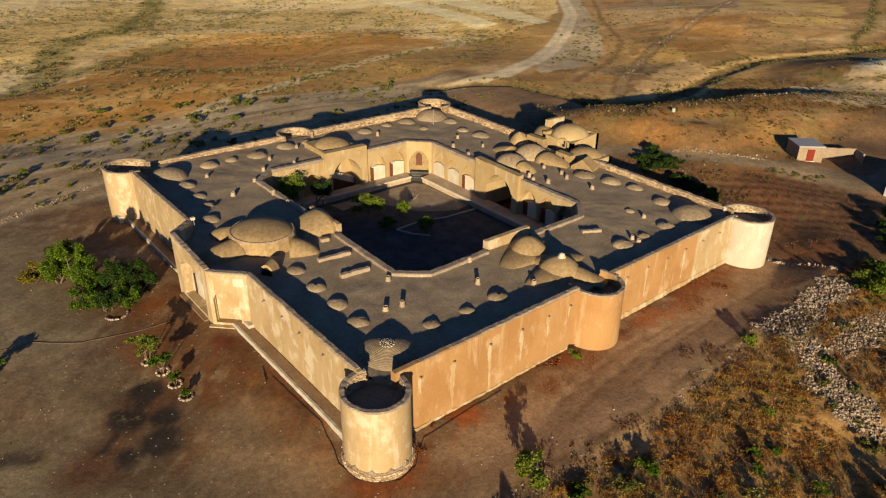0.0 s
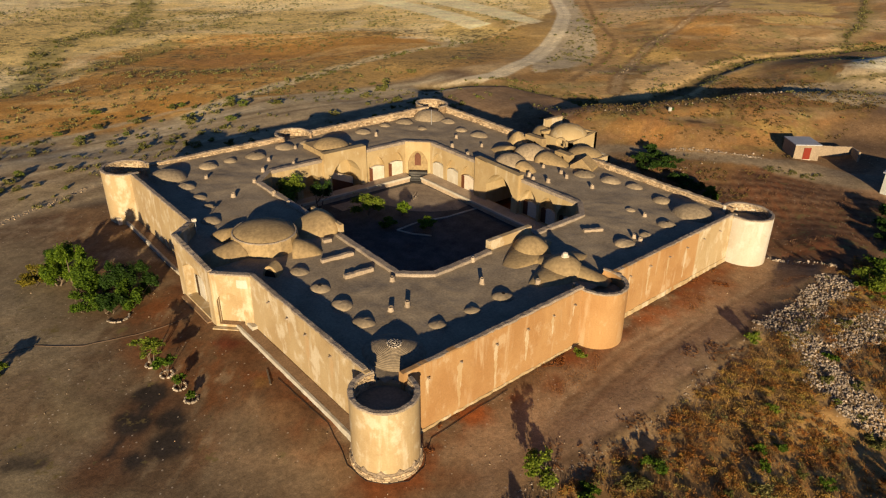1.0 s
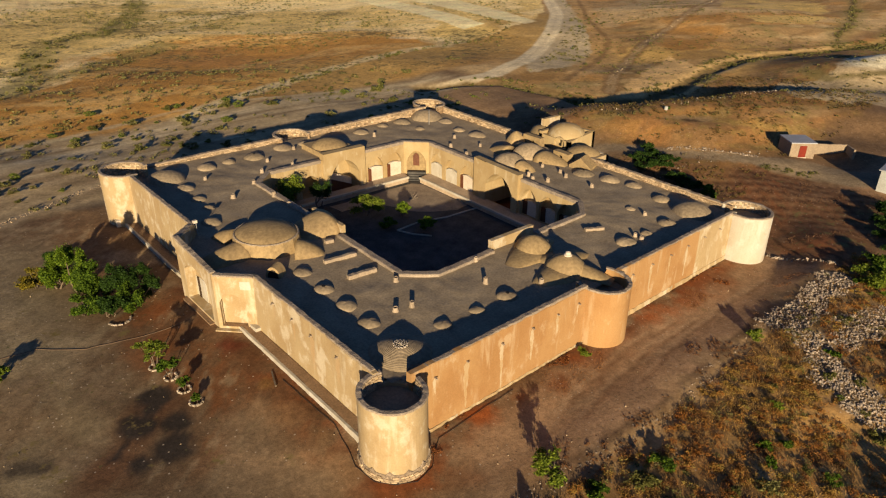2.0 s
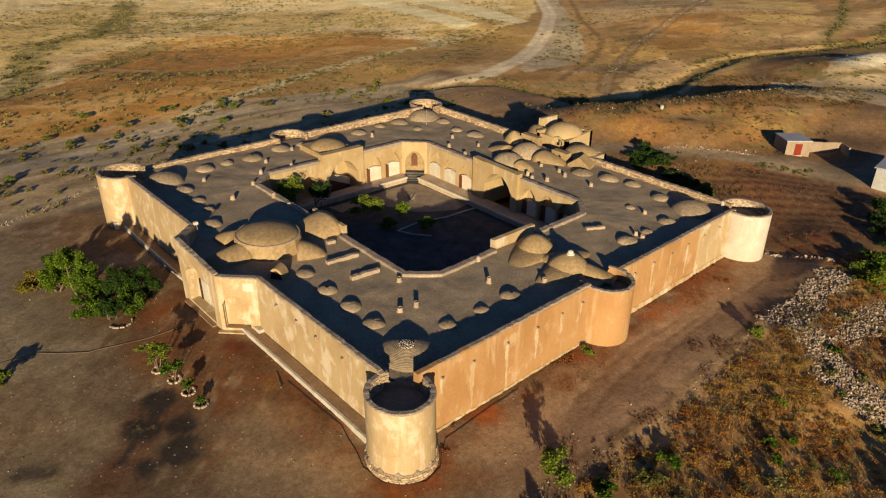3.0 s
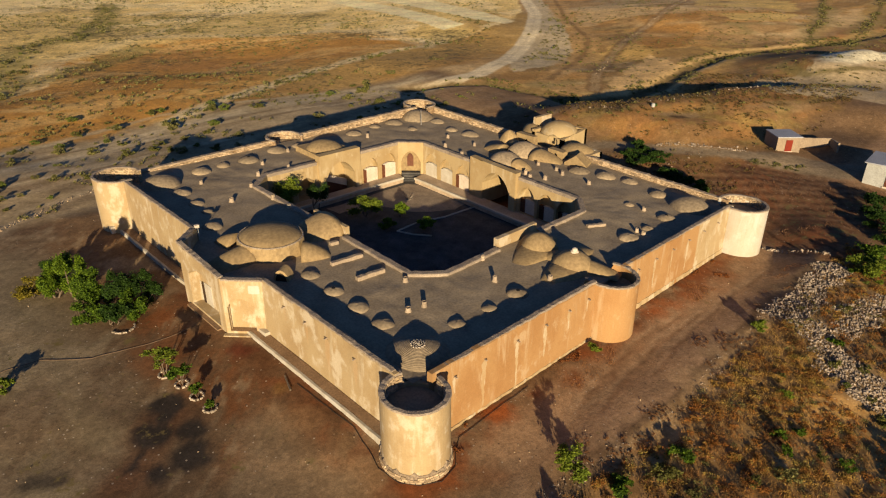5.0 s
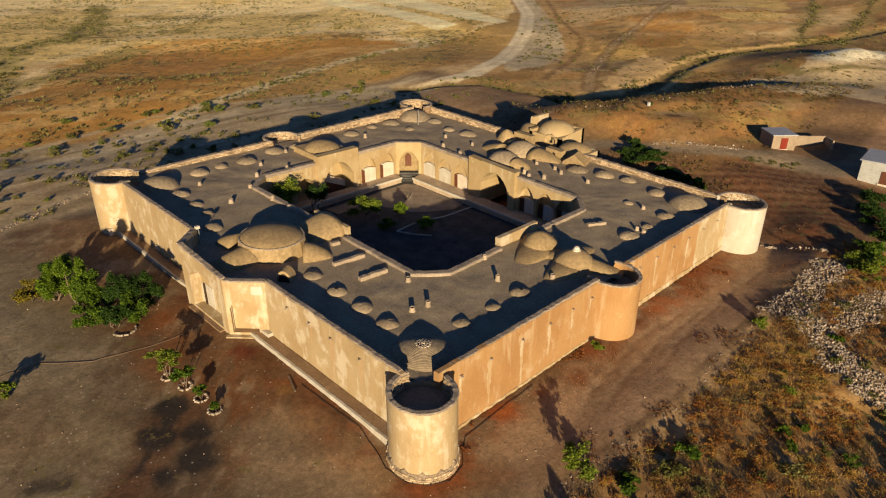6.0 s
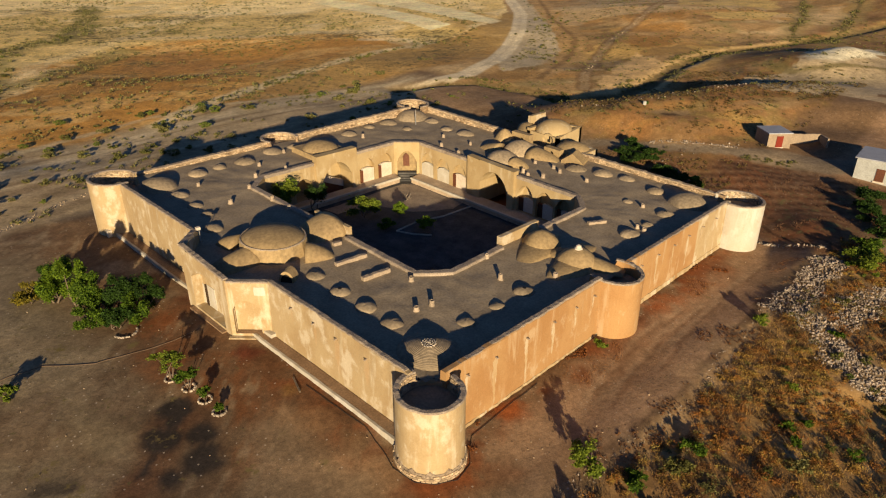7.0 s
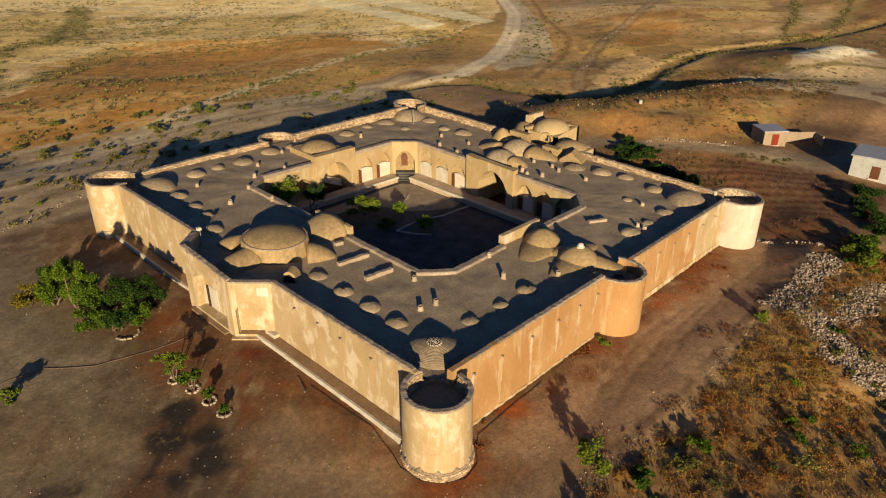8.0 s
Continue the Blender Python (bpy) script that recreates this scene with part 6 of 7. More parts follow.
tree(-10.3, 35.6, 3.9, 1.2, LEAF_SUNNY, "tall bright green tree with an uneven crown", 6400, 0.03, 2, 12, size=0.12)
tree(-9.1, 33.9, 4.7, 1.35, LEAF_SUNNY, "bright green tree with bare pale stems", 7200, 0.08, 3, 13, size=0.12)
tree(-8.5, 31.9, 3.7, 1.4, LEAF, "green tree with a ragged crown", 6200, 0.05, 2, 17, size=0.12)
tree(-6.9, 30.1, 3.3, 1.4, LEAF_DARK, "dark green tree with a dense crown", 5600, 0.05, 2, 14, size=0.12)
tree(-5.0, 29.2, 3.5, 1.4, LEAF_DARK, "dark green shrubby tree", 5600, 0.04, 3, 15, size=0.12)
tree(-9.7, 29.4, 1.9, 1.4, LEAF, "low spreading green shrub", 2600, 0.03, 3, 16, "shrub", size=0.12)
tree(-8.2, 27.9, 2.2, 1.4, LEAF_DARK, "low green shrub above a ring of stones", 2600, 0.04, 3, 18, "shrub", size=0.12)
tree(-6.4, 27.8, 2.6, 1.2, LEAF, "green shrub with thin leaning stems", 2600, 0.06, 3, 20, "shrub", size=0.12)
stone_ring(-7.9, 26.9, 0.9, 12, 5, "half-buried arc of pale stones beside trees", 0.5)
# four young trees in stone rings
for (x, y, h, r, s), w in zip(((-8.1, 18.5, 2.5, 1.15, 21), (-7.7, 16.6, 1.7, 0.8, 22), (-7.5, 14.6, 1.05, 0.52, 23), (-7.4, 12.8, 0.7, 0.4, 24)), ("bushy young tree with pale stems", "young tree with pale stems", "small sapling", "tiny sapling")):
    tree(x, y, h, r, LEAF_YEL if s == 21 else LEAF, w + " in a ring of stones", 700 if h > 1.5 else 260, 0.4, 3, s, "young_tree", size=0.12, group="young trees by the entrance")
    stone_ring(x, y, 0.46, 11, s)
# shrubs and trees round the yard and the bank
tree(6.9, -8.5, 2.1, 1.25, LEAF_YEL, "feathery yellow-green young tree by the bank", 1000, 0.1, 3, 31, size=0.13)
# bush out of view, added for the shadow it throws on the road
tree(1.3, -11.9, 1.5, 1.0, LEAF, "dense green bush at the end of the bank", 1500, 0.04, 3, 40, "bush", size=0.15)
tree(7.8, -11.2, 0.8, 0.9, LEAF, "green shrub in dry scrub", 900, 0.1, 2, 32, "shrub", size=0.12)
tree(13.2, -12.5, 0.8, 0.9, LEAF, "green shrub in dry scrub", 700, 0.1, 2, 33, "shrub", size=0.12)
tree(-17.4, 24.3, 1.1, 0.75, LEAF_YEL, "small green shrub on bare earth", 700, 0.1, 2, 34, "shrub", size=0.12)
tree(19.6, -1.5, 0.55, 0.55, LEAF_YEL, "low green weed at the foot of the wall", 420, 0.05, 3, 39, "shrub", size=0.1)
tree(33.0, -9.6, 1.1, 0.8, LEAF_YEL, "light green shrub beside rubble", 600, 0.1, 2, 35, "shrub", size=0.12)
tree(50.6, -13.6, 2.2, 1.9, LEAF_YEL, "green bush beside the rubble heap", 2000, 0.05, 3, 36, "bush")
tree(53.6, -12.8, 2.0, 1.9, LEAF, "green bush beside the rubble heap", 1800, 0.05, 3, 37, "bush")
tree(62.0, -11.2, 1.9, 1.9, LEAF_DARK, "tall green tree by the white house", 2200, 0.1, 2, 38)
tree(65.2, -9.6, 1.9, 1.8, LEAF_DARK, "dark tree in the shade by the house", 1800, 0.08, 2, 45)
tree(68.6, -9.4, 1.9, 1.8, LEAF_DARK, "dark tree in the shade by the house", 1800, 0.08, 2, 46)
tree(59.6, -13.2, 1.8, 1.7, LEAF_DARK, "dark bush in the shade by the house", 1500, 0.05, 3, 47, "bush")
# thicket behind the far wall; dark leaves paint in its shade, bar one tree
for i, (x, y, h, r) in enumerate(((62.5, 21.5, 1.1, 1.2), (64.5, 19.5, 1.5, 1.5), (63, 17.5, 1.8, 1.7), (61, 19.0, 1.7, 1.6), (61, 14.5, 1.5, 1.5), (60, 11.8, 1.6, 1.5), (59.2, 8.8, 1.7, 1.2), (66, 22.0, 1.5, 1.2))):
    tree(x, y, h, r, LEAF if i == 6 else LEAF_DARK, "dense green tree in the shaded thicket behind the wall", 1500, 0.08, 2, 50 + i, group="thicket behind the wall")
# in the court; the shrubs' brighter leaf copy carries painted sunlight
tree(22.2, 32.3, 2.7, 1.85, LEAF_YEL, "bright green young tree in the court", 2200, 0.12, 2, 61, z=lift(22.6, 32.4), size=0.15)
tree(22.2, 28.4, 1.2, 1.0, LEAF_SUNNY, "green shrub in the court", 1300, 0.2, 2, 62, "shrub", z=lift(25.5, 28.2))
tree(25.4, 29.6, 1.7, 0.9, LEAF_SUNNY, "green shrub in the court", 1300, 0.2, 2, 63, "shrub", z=lift(28, 29.6))
tree(25.6, 25.0, 1.4, 1.1, LEAF_SUNNY, "green shrub beside the pool", 1400, 0.2, 2, 64, "shrub", z=lift(28, 25.6))
tree(15.4, 36.6, 5.0, 2.1, LEAF_YEL, "leafy tree in the corner of the court", 2600, 0.2, 2, 65, z=lift(15.6, 36.6))
tree(18.3, 36.4, 4.0, 1.5, LEAF_DARK, "dark leafy tree in the court", 1400, 0.2, 2, 66, z=lift(18.3, 36.4))

# shrubs of the dry river bed
GREYGREEN = leaf_mat("fresh_scrub_leaves", (0.05, 0.085, 0.015), (0.25, 0.29, 0.055))
OLIVE = leaf_mat("olive_leaves", (0.05, 0.055, 0.014), (0.22, 0.22, 0.055))
shrubs = []
for k in range(5):
    s = tree(-200 - 6 * k, -200, 1.0, 0.9, (SCRUB, OLIVE, GREYGREEN, SCRUB, OLIVE)[k], "grey-green desert shrub on gravel", 300, 0.03, 3, 80 + k, "desert_shrub", z=0.0, size=0.15, group="desert shrubs")
    shrubs.append(s)
rng = random.Random(4)
spots = [(-5.7, 63.6, 2.0), (-8.1, 60, 1.7), (-3.2, 60.4, 1.3), (-3.2, 77.2, 1.5), (0.4, 81.4, 1.6), (3.5, 79.1, 1.5), (8, 85.7, 1.7), (9.9, 94, 1.9), (13.8, 85.2, 2.0), (11.7, 77.6, 1.5), (7.1, 76.1, 1.6), (21.1, 82.7, 1.7),
         (25.9, 76.4, 1.9), (20.4, 79.2, 1.9), (61, 81.3, 2.6), (54.9, 78.5, 2.0), (37, 81.3, 2.2), (32.1, 83.4, 1.9), (75, 89.5, 2.2), (-10, 64, 1.6), (-1.0, 66.5, 1.2), (2.6, 64.2, 1.3), (-6.8, 68, 1.4)]
while len(spots) < 290:
    pick = rng.random()
    if pick < 0.12:
        k = rng.randrange(len(WADI) - 1)
        t = rng.random()
        x = WADI[k][0] * (1 - t) + WADI[k + 1][0] * t + rng.uniform(-4, 4)
        y = WADI[k][1] * (1 - t) + WADI[k + 1][1] * t + rng.uniform(-4, 4)
    elif pick < 0.62:
        x, y = -22 + 94 * rng.random() ** 1.5, rng.uniform(56, 90)
        if -4 < y - (76 + (x - 7) * 0.1) < 3 and rng.random() < 0.8:
            continue
        if x > -2 and y < 58:
            continue
    elif pick < 0.8:
        t = rng.random()
        x, y = 108 + 70 * t + rng.uniform(-8, 10), 74 + 46 * t + rng.uniform(-9, 4)
    else:
        k = rng.randrange(len(CREEK) - 2)
        t = rng.random()
        x = CREEK[k][0] * (1 - t) + CREEK[k + 1][0] * t + rng.uniform(-3, 3)
        y = CREEK[k][1] * (1 - t) + CREEK[k + 1][1] * t + rng.uniform(-3, 3)
    if all((x - a) ** 2 + (y - b) ** 2 > 2.2 for a, b, _ in spots):
        spots.append((x, y, 0.45 + 1.25 * rng.random() ** 1.6 if x < 80 else rng.uniform(0.4, 1.0)))
for i, (x, y, k) in enumerate(spots):
    src = shrubs[i % 5]
    m = pose(x, y, floor_at(x, y) - 0.05, 0, 0, rng.uniform(0, 360))
    k *= 0.62
    src.scale = (k, k, k * rng.uniform(0.7, 1.1))
    if i < 5:
        src.matrix_basis = m @ Matrix.Diagonal((*src.scale, 1))
    else:
        copy_thing(src, m)


def tufts(name, places, height, material, label, blades=7, seed=3):
    """Grass and twigs, uncountable: one mesh of thin blades."""
    r = np.random.default_rng(seed)
    places = np.array(places)
    z = terrain(places[:, 0], places[:, 1])
    n = len(places) * blades
    base = np.repeat(np.column_stack([places[:, :2], z - 0.03]), blades, 0) + np.column_stack([r.normal(0, 0.2, (n, 2)), np.zeros(n)])
    hh = np.repeat(places[:, 2], blades) * r.uniform(0.5, 1.2, n) * height
    tip = base + np.column_stack([r.normal(0, 0.35, (n, 2)) * hh[:, None], hh])
    side = r.normal(0, 1, (n, 3)) * np.array([1, 1, 0.2])
    side /= np.linalg.norm(side, axis=1)[:, None]
    w = ((0.014 + 0.05 * hh) * (1 + np.hypot(base[:, 0], base[:, 1]) / 200))[:, None]
    v = np.stack([base - side * w, base + side * w, tip], 1).reshape(-1, 3)
    me = bpy.data.meshes.new(name)
    me.from_pydata([], [], [])
    me.vertices.add(len(v))
    me.vertices.foreach_set("co", v.ravel().astype(np.float32))
    me.loops.add(len(v))
    me.loops.foreach_set("vertex_index", np.arange(len(v), dtype=np.int32))
    me.polygons.add(n)
    me.polygons.foreach_set("loop_start", (np.arange(n) * 3).astype(np.int32))
    me.update(calc_edges=True)
    me.materials.append(material)
    return tagged(new(name, me), label, "grass", kind="stuff")


def scatter(n, x0, x1, y0, y1, keep, seed, lo=0.5, hi=1.4):
    r = np.random.default_rng(seed)
    x, y = r.uniform(x0, x1, n), r.uniform(y0, y1, n)
    m = keep(x, y)
    x, y = x[m], y[m]
    return np.column_stack([x, y, r.uniform(lo, hi, len(x))])


def past_bank(x, y):
    return (y < -10.9 + 1.3 * smooth(14, 6, x) + 0.02 * x + 0.9 * rough(x, y, 0.5, 8)) & (x > -1)


def bank_patch(x, y, p, lim):
    return past_bank(x, y) & (rough(x, y, 0.32, p) + 0.5 * rough(x, y, 1.1, p + 2) > lim)


tufts("dry_scrub", scatter(8000, 0, 56, -36, -8, lambda x, y: bank_patch(x, y, 5, 0.0), 1, 0.3, 1.3), 0.18, BANKGRASS, "dry orange-brown grass on the bank", 9)
tufts("golden_scrub", scatter(2000, 20, 38, -19, -9.5, lambda x, y: past_bank(x, y) & (near_line(x, y, [(21, -11.5), (27, -13), (34, -12.6)]) < 3.2 + 1.5 * rough(x, y, 0.6, 4)) & (near_line(x, y, [(37, -14), (32, -18.5)]) > 1.6), 4, 0.4, 1.3), 0.2, leaf_mat("golden_grass_blades", (0.2, 0.125, 0.035), (0.6, 0.38, 0.12)), "golden grass below the bank", 9)
tufts("brown_scrub", scatter(7000, 0, 56, -36, -8, lambda x, y: bank_patch(x, y, 25, 0.15), 2, 0.4, 1.6), 0.2, leaf_mat("brown_grass_blades", (0.08, 0.05, 0.02), (0.3, 0.19, 0.08)), "withered brown grass on the bank", 9)
tufts("wall_weeds", scatter(2200, 4, 48, -3.6, -0.6, lambda x, y: rough(x, y, 0.4, 6) > 0.1, 5), 0.12, leaf_mat("rusty_weeds", (0.16, 0.06, 0.02), (0.4, 0.2, 0.07)), "dry weeds along the foot of the wall", 8)
tufts("field_grass", scatter(60000, -45, 110, 86, 166, lambda x, y: within(x, y, FIELD), 6), 0.13, FIELDGRASS, "dry orange grass of the field", 3)
tufts("pale_grass", scatter(70000, -60, 215, 104, 330, lambda x, y: within(x, y, FIELDS_FAR) & ~within(x, y, STRIP_ONE) & ~within(x, y, STRIP_TWO) & (rough(x, y, 0.06, 2) > -0.2), 9), 0.13, STRAW, "pale straw stubble of the far fields", 5)


def near_rubble(x, y):
    d = near_line(x, y, [(37.4, -10.0), (48.6, -10.9)])
    e = near_line(x, y, [(36, -13.6), (33.5, -16.5), (30, -20)])
    f = near_line(x, y, [(38, -15.0), (46, -16.5)])
    return (d + 1.8 * rough(x, y, 0.7, 2) < 1.7) | (e + 1.8 * rough(x, y, 0.7, 4) < 1.6) | (f + 2.0 * rough(x, y, 0.7, 6) < 1.3)


def clumps(name, n, x0, x1, y0, y1, keep, material, label, seed, leaves=40, size=0.055, r0=0.2, r1=0.5, squat=0.8):
    """Low rounded scrub, uncountable, as one mesh of small leaves."""
    r = np.random.default_rng(seed)
    pl = scatter(n, x0, x1, y0, y1, keep, seed, r0, r1)
    z = terrain(pl[:, 0], pl[:, 1])
    m = len(pl) * leaves
    d = r.normal(size=(m, 3))
    d /= np.linalg.norm(d, axis=1)[:, None]
    d[:, 2] = np.abs(d[:, 2]) * squat
    d *= r.uniform(0.5, 1.05, (m, 1))
    c = np.repeat(np.column_stack([pl[:, :2], z]), leaves, 0) + d * np.repeat(pl[:, 2], leaves)[:, None]
    return tagged(new(name, leaf_mesh(name, c, size, material, seed=seed)), label, "scrub", kind="stuff")


clumps("rust_weeds", 5200, 2, 47, -4.6, -0.6, lambda x, y: (rough(x, y, 0.35, 6) + 0.5 * rough(x, y, 1.2, 8) > 0.1 + 0.12 * (-y)), leaf_mat("rust_weed_leaves", (0.14, 0.045, 0.015), (0.44, 0.17, 0.05)), "rust-red dry weeds along the foot of the wall", 43, 24, 0.045, 0.06, 0.22)
clumps("bank_weeds", 1500, 8, 48, -10.4, -5.5, lambda x, y: (rough(x, y, 0.6, 11) + 0.5 * rough(x, y, 1.7, 4) > 0.12 + 0.11 * (y + 9.5)), leaf_mat("dry_weed_leaves", (0.09, 0.04, 0.018), (0.34, 0.19, 0.075), 0.8, (0.22, 0.1, 0.04)), "dry brown weeds on the edge of the road", 48, 22, 0.04, 0.05, 0.24)
clumps("orange_scrub", 4200, 0, 56, -36, -9, lambda x, y: past_bank(x, y) & ~near_rubble(x, y) & (rough(x, y, 0.5, 15) + 0.8 * rough(x, y, 1.5, 2) > 0.02), leaf_mat("rusty_scrub_leaves", (0.15, 0.055, 0.016), (0.45, 0.27, 0.07), 0.9, (0.34, 0.14, 0.03)), "rust-coloured dry scrub of the bank", 31, 64, 0.052, 0.15, 0.6)
clumps("gold_scrub", 2100, 0, 56, -34, -9, lambda x, y: past_bank(x, y) & ~near_rubble(x, y) & (rough(x, y, 0.35, 17) + 0.8 * rough(x, y, 1.2, 3) > 0.0), leaf_mat("gold_scrub_leaves", (0.2, 0.085, 0.02), (0.27, 0.25, 0.06), 1.3, (0.46, 0.29, 0.07)), "golden low bushes of the bank", 44, 120, 0.05, 0.22, 0.6, 0.5)
clumps("brown_bushes", 330, 0, 56, -34, -9, lambda x, y: past_bank(x, y) & ~near_rubble(x, y) & (rough(x, y, 0.3, 27) > -0.1), leaf_mat("brown_bush_leaves", (0.07, 0.035, 0.014), (0.3, 0.15, 0.05), 1.0), "withered brown bushes of the bank", 45, 150, 0.05, 0.3, 0.6, 1.0)
clumps("olive_scrub", 900, 0, 56, -36, -9, lambda x, y: past_bank(x, y) & (rough(x, y, 0.4, 9) > 0.0), SCRUB, "olive-green weeds among dry scrub", 32, 64, 0.052, 0.15, 0.6)
clumps("twiggy_scrub", 500, 0, 56, -36, -9, lambda x, y: past_bank(x, y), leaf_mat("dark_twigs", (0.04, 0.03, 0.02), (0.14, 0.1, 0.05)), "dark twiggy scrub of the bank", 33)
clumps("field_scrub", 9000, -60, 230, 88, 300, lambda x, y: (rough(x, y, 0.07, 3) + 0.6 * rough(x, y, 0.3, 8) > 0.05) & (y > x * 0.75 + 12) & ~within(x, y, STRIP_ONE) & ~within(x, y, STRIP_TWO) & (near_line(x, y, TRACK) > 4), SCRUB, "grey-green scrub dotted over the far fields", 34, 12, 0.2, 0.3, 0.75)
clumps("wadi_scrub", 1400, -30, 90, 112, 280, lambda x, y: np.minimum(near_line(x, y, WADI), near_line(x, y, WADI_ARM)) < 4.5, SCRUB, "grey-green scrub along a dry gully", 35, 22, 0.22, 0.5, 1.2)
clumps("gully_scrub", 9000, 165, 330, 20, 110, lambda x, y: np.minimum(near_line(x, y, GULLIES[0]), near_line(x, y, GULLIES[1])) < 1.2 + 2.5 * rough(x, y, 0.2, 3), SCRUB, "green scrub along far gullies", 38, 12, 0.2, 0.3, 0.9)
clumps("creek_scrub", 9000, 84, 200, 30, 84, lambda x, y: (near_line(x, y, CREEK) < 4.5) & (rough(x, y, 0.3, 6) > 0.1), SCRUB, "low green scrub along the creek", 39, 16, 0.14, 0.2, 0.7)
clumps("gravel_scrub", 2600, 95, 215, 70, 165, lambda x, y: within(x, y, GRAVEL) & (near_line(x, y, TRACK) > 4.5) & (rough(x, y, 0.25, 12) > 0.0), SCRUB, "dark scrub on river gravel beside the road", 40, 14, 0.18, 0.3, 0.8)
clumps("ridge_scrub", 4200, 60, 128, 6, 40, lambda x, y: (rough(x, y, 0.25, 14) + 0.5 * rough(x, y, 0.9, 9) > -0.05) & (near_line(x, y, LANE) > 3.4), leaf_mat("ridge_scrub_leaves", (0.07, 0.055, 0.02), (0.26, 0.18, 0.06)), "brown and olive scrub on the ridge", 41, 16, 0.09, 0.12, 0.42)
clumps("slope_scrub", 3200, 62, 230, 8, 130, lambda x, y: (y < x * 0.72) & (rough(x, y, 0.12, 4) + 0.5 * rough(x, y, 0.5, 9) > 0.0) & (near_line(x, y, TRACK) > 4), SCRUB, "sparse grey-green scrub on the slopes", 36, 14, 0.14, 0.2, 0.55)
tufts("ridge_grass", scatter(12000, 62, 230, 4, 120, lambda x, y: (rough(x, y, 0.2, 7) > 0.0) & ((y > 11) | (x > 95)) & (y < x * 0.6 + 6), 7), 0.1, leaf_mat("slope_grass_blades", (0.12, 0.075, 0.025), (0.4, 0.25, 0.08)), "sparse dry grass on the slope", 5)
tufts("plot_weeds", scatter(1200, 51, 74, -12, 16, lambda x, y: rough(x, y, 0.3, 3) > 0.0, 8), 0.2, leaf_mat("withered_weeds", (0.09, 0.045, 0.022), (0.27, 0.15, 0.08)), "withered reddish weeds on the rough plot", 9)
clumps("bed_scrub", 900, -30, 75, 55, 92, lambda x, y: (rough(x, y, 0.2, 21) + 0.5 * rough(x, y, 0.7, 13) > 0.1) & ~((x > -3) & (y < 58)), SCRUB, "low straw-green scrub of the dry river bed", 49, 26, 0.12, 0.2, 0.55)
clumps("lane_weeds", 260, 70, 79, 0, 10, lambda x, y: near_line(x, y, [(73.0, 7.4), (75.4, 2.4)]) < 0.9, OLIVE, "yellow-green weeds beside the lane", 46, 60, 0.06, 0.2, 0.5, 0.6)
clumps("brook_scrub", 1600, 15, 120, 80, 120, lambda x, y: near_line(x, y + 1.4, DRYBROOK) < 1.2 + 1.4 * rough(x, y, 0.3, 4), OLIVE, "grey-green scrub along the dry brook", 47, 24, 0.16, 0.3, 0.85)
# darker shrubs among the scrub of the bank
rng = random.Random(9)
for i in range(60):
    x, y = rng.uniform(2, 54), rng.uniform(-32, -11.6)
    k = rng.uniform(0.35, 1.0)
    src = shrubs[i % 5]
    src_scale = tuple(src.scale)
    src.scale = (k, k, k * rng.uniform(0.8, 1.2))
    copy_thing(src, pose(x, y, floor_at(x, y) - 0.05, 0, 0, rng.uniform(0, 360)))
    src.scale = src_scale


rng = random.Random(12)
for i in range(16):
    x = rng.uniform(4, 50)
    y = rng.uniform(-21, -11.8)
    h = rng.uniform(0.4, 0.8)
    tree(x, y, h, h * rng.uniform(0.6, 0.9), LEAF_YEL if i % 3 == 0 else LEAF, "fresh green shrub among dry scrub", 330, 0.06, 2, 200 + i, "shrub", size=0.1, group="green shrubs of the bank")


# ---- rubble ----
def rocks(name, places, label, lo, hi, seed, material=STONE):
    r = np.random.default_rng(seed)
    bmv, bmf = [], []
    base = np.array([(0, 0, 1), (1, 0, 0.1), (0.3, 0.95, 0), (-0.8, 0.6, 0.1), (-0.8, -0.6, 0), (0.3, -0.95, 0.1), (0, 0, -0.8)], float)
    tri = [(0, i, i % 5 + 1) for i in range(1, 6)] + [(6, i % 5 + 1, i) for i in range(1, 6)]
    z = terrain(places[:, 0], places[:, 1])
    for k, (x, y, s) in enumerate(places):
        q = Euler(r.uniform(0, 6.28, 3)).to_matrix()
        size = s * r.uniform(lo, hi)
        v = (base * r.uniform(0.7, 1.3, (7, 3)) * np.array([1, 0.75, 0.6])) @ np.array(q).T * size
        o = len(bmv)
        bmv.extend((v + np.array([x, y, z[k] + size * 0.15 + (places[k][3] if places.shape[1] > 3 else 0)])).tolist())
        bmf.extend([(a + o, b + o, c + o) for a, b, c in tri])
    me = bpy.data.meshes.new(name)
    me.from_pydata(bmv, [], bmf)
    me.materials.append(material)
    return tagged(new(name, me), label, "rubble", kind="stuff")


rocks("rubble_heap", scatter(24000, 30, 54, -28, -8, near_rubble, 11, 0.5, 1.6), "pale broken stones in a spread heap", 0.05, 0.14, 12)
rocks("bank_stones", scatter(16000, 0, 50, -30, -7.5, lambda x, y: (near_line(x, y, BANK) < 0.5 + 0.9 * rough(x, y, 0.7, 3)) | ((rough(x, y, 0.25, 12) > 0.4) & past_bank(x, y) & (rough(x, y, 1.4, 5) > 0.1)), 13), "pale stones strewn along the bank", 0.025, 0.075, 14)
rocks("yard_stones", scatter(650, -22, 48, -9, 50, lambda x, y: (x < -1.6) | (y < -0.8), 15, 0.4, 1.2), "scattered small stones of the yard", 0.03, 0.08, 16, PARAPETSTONE)
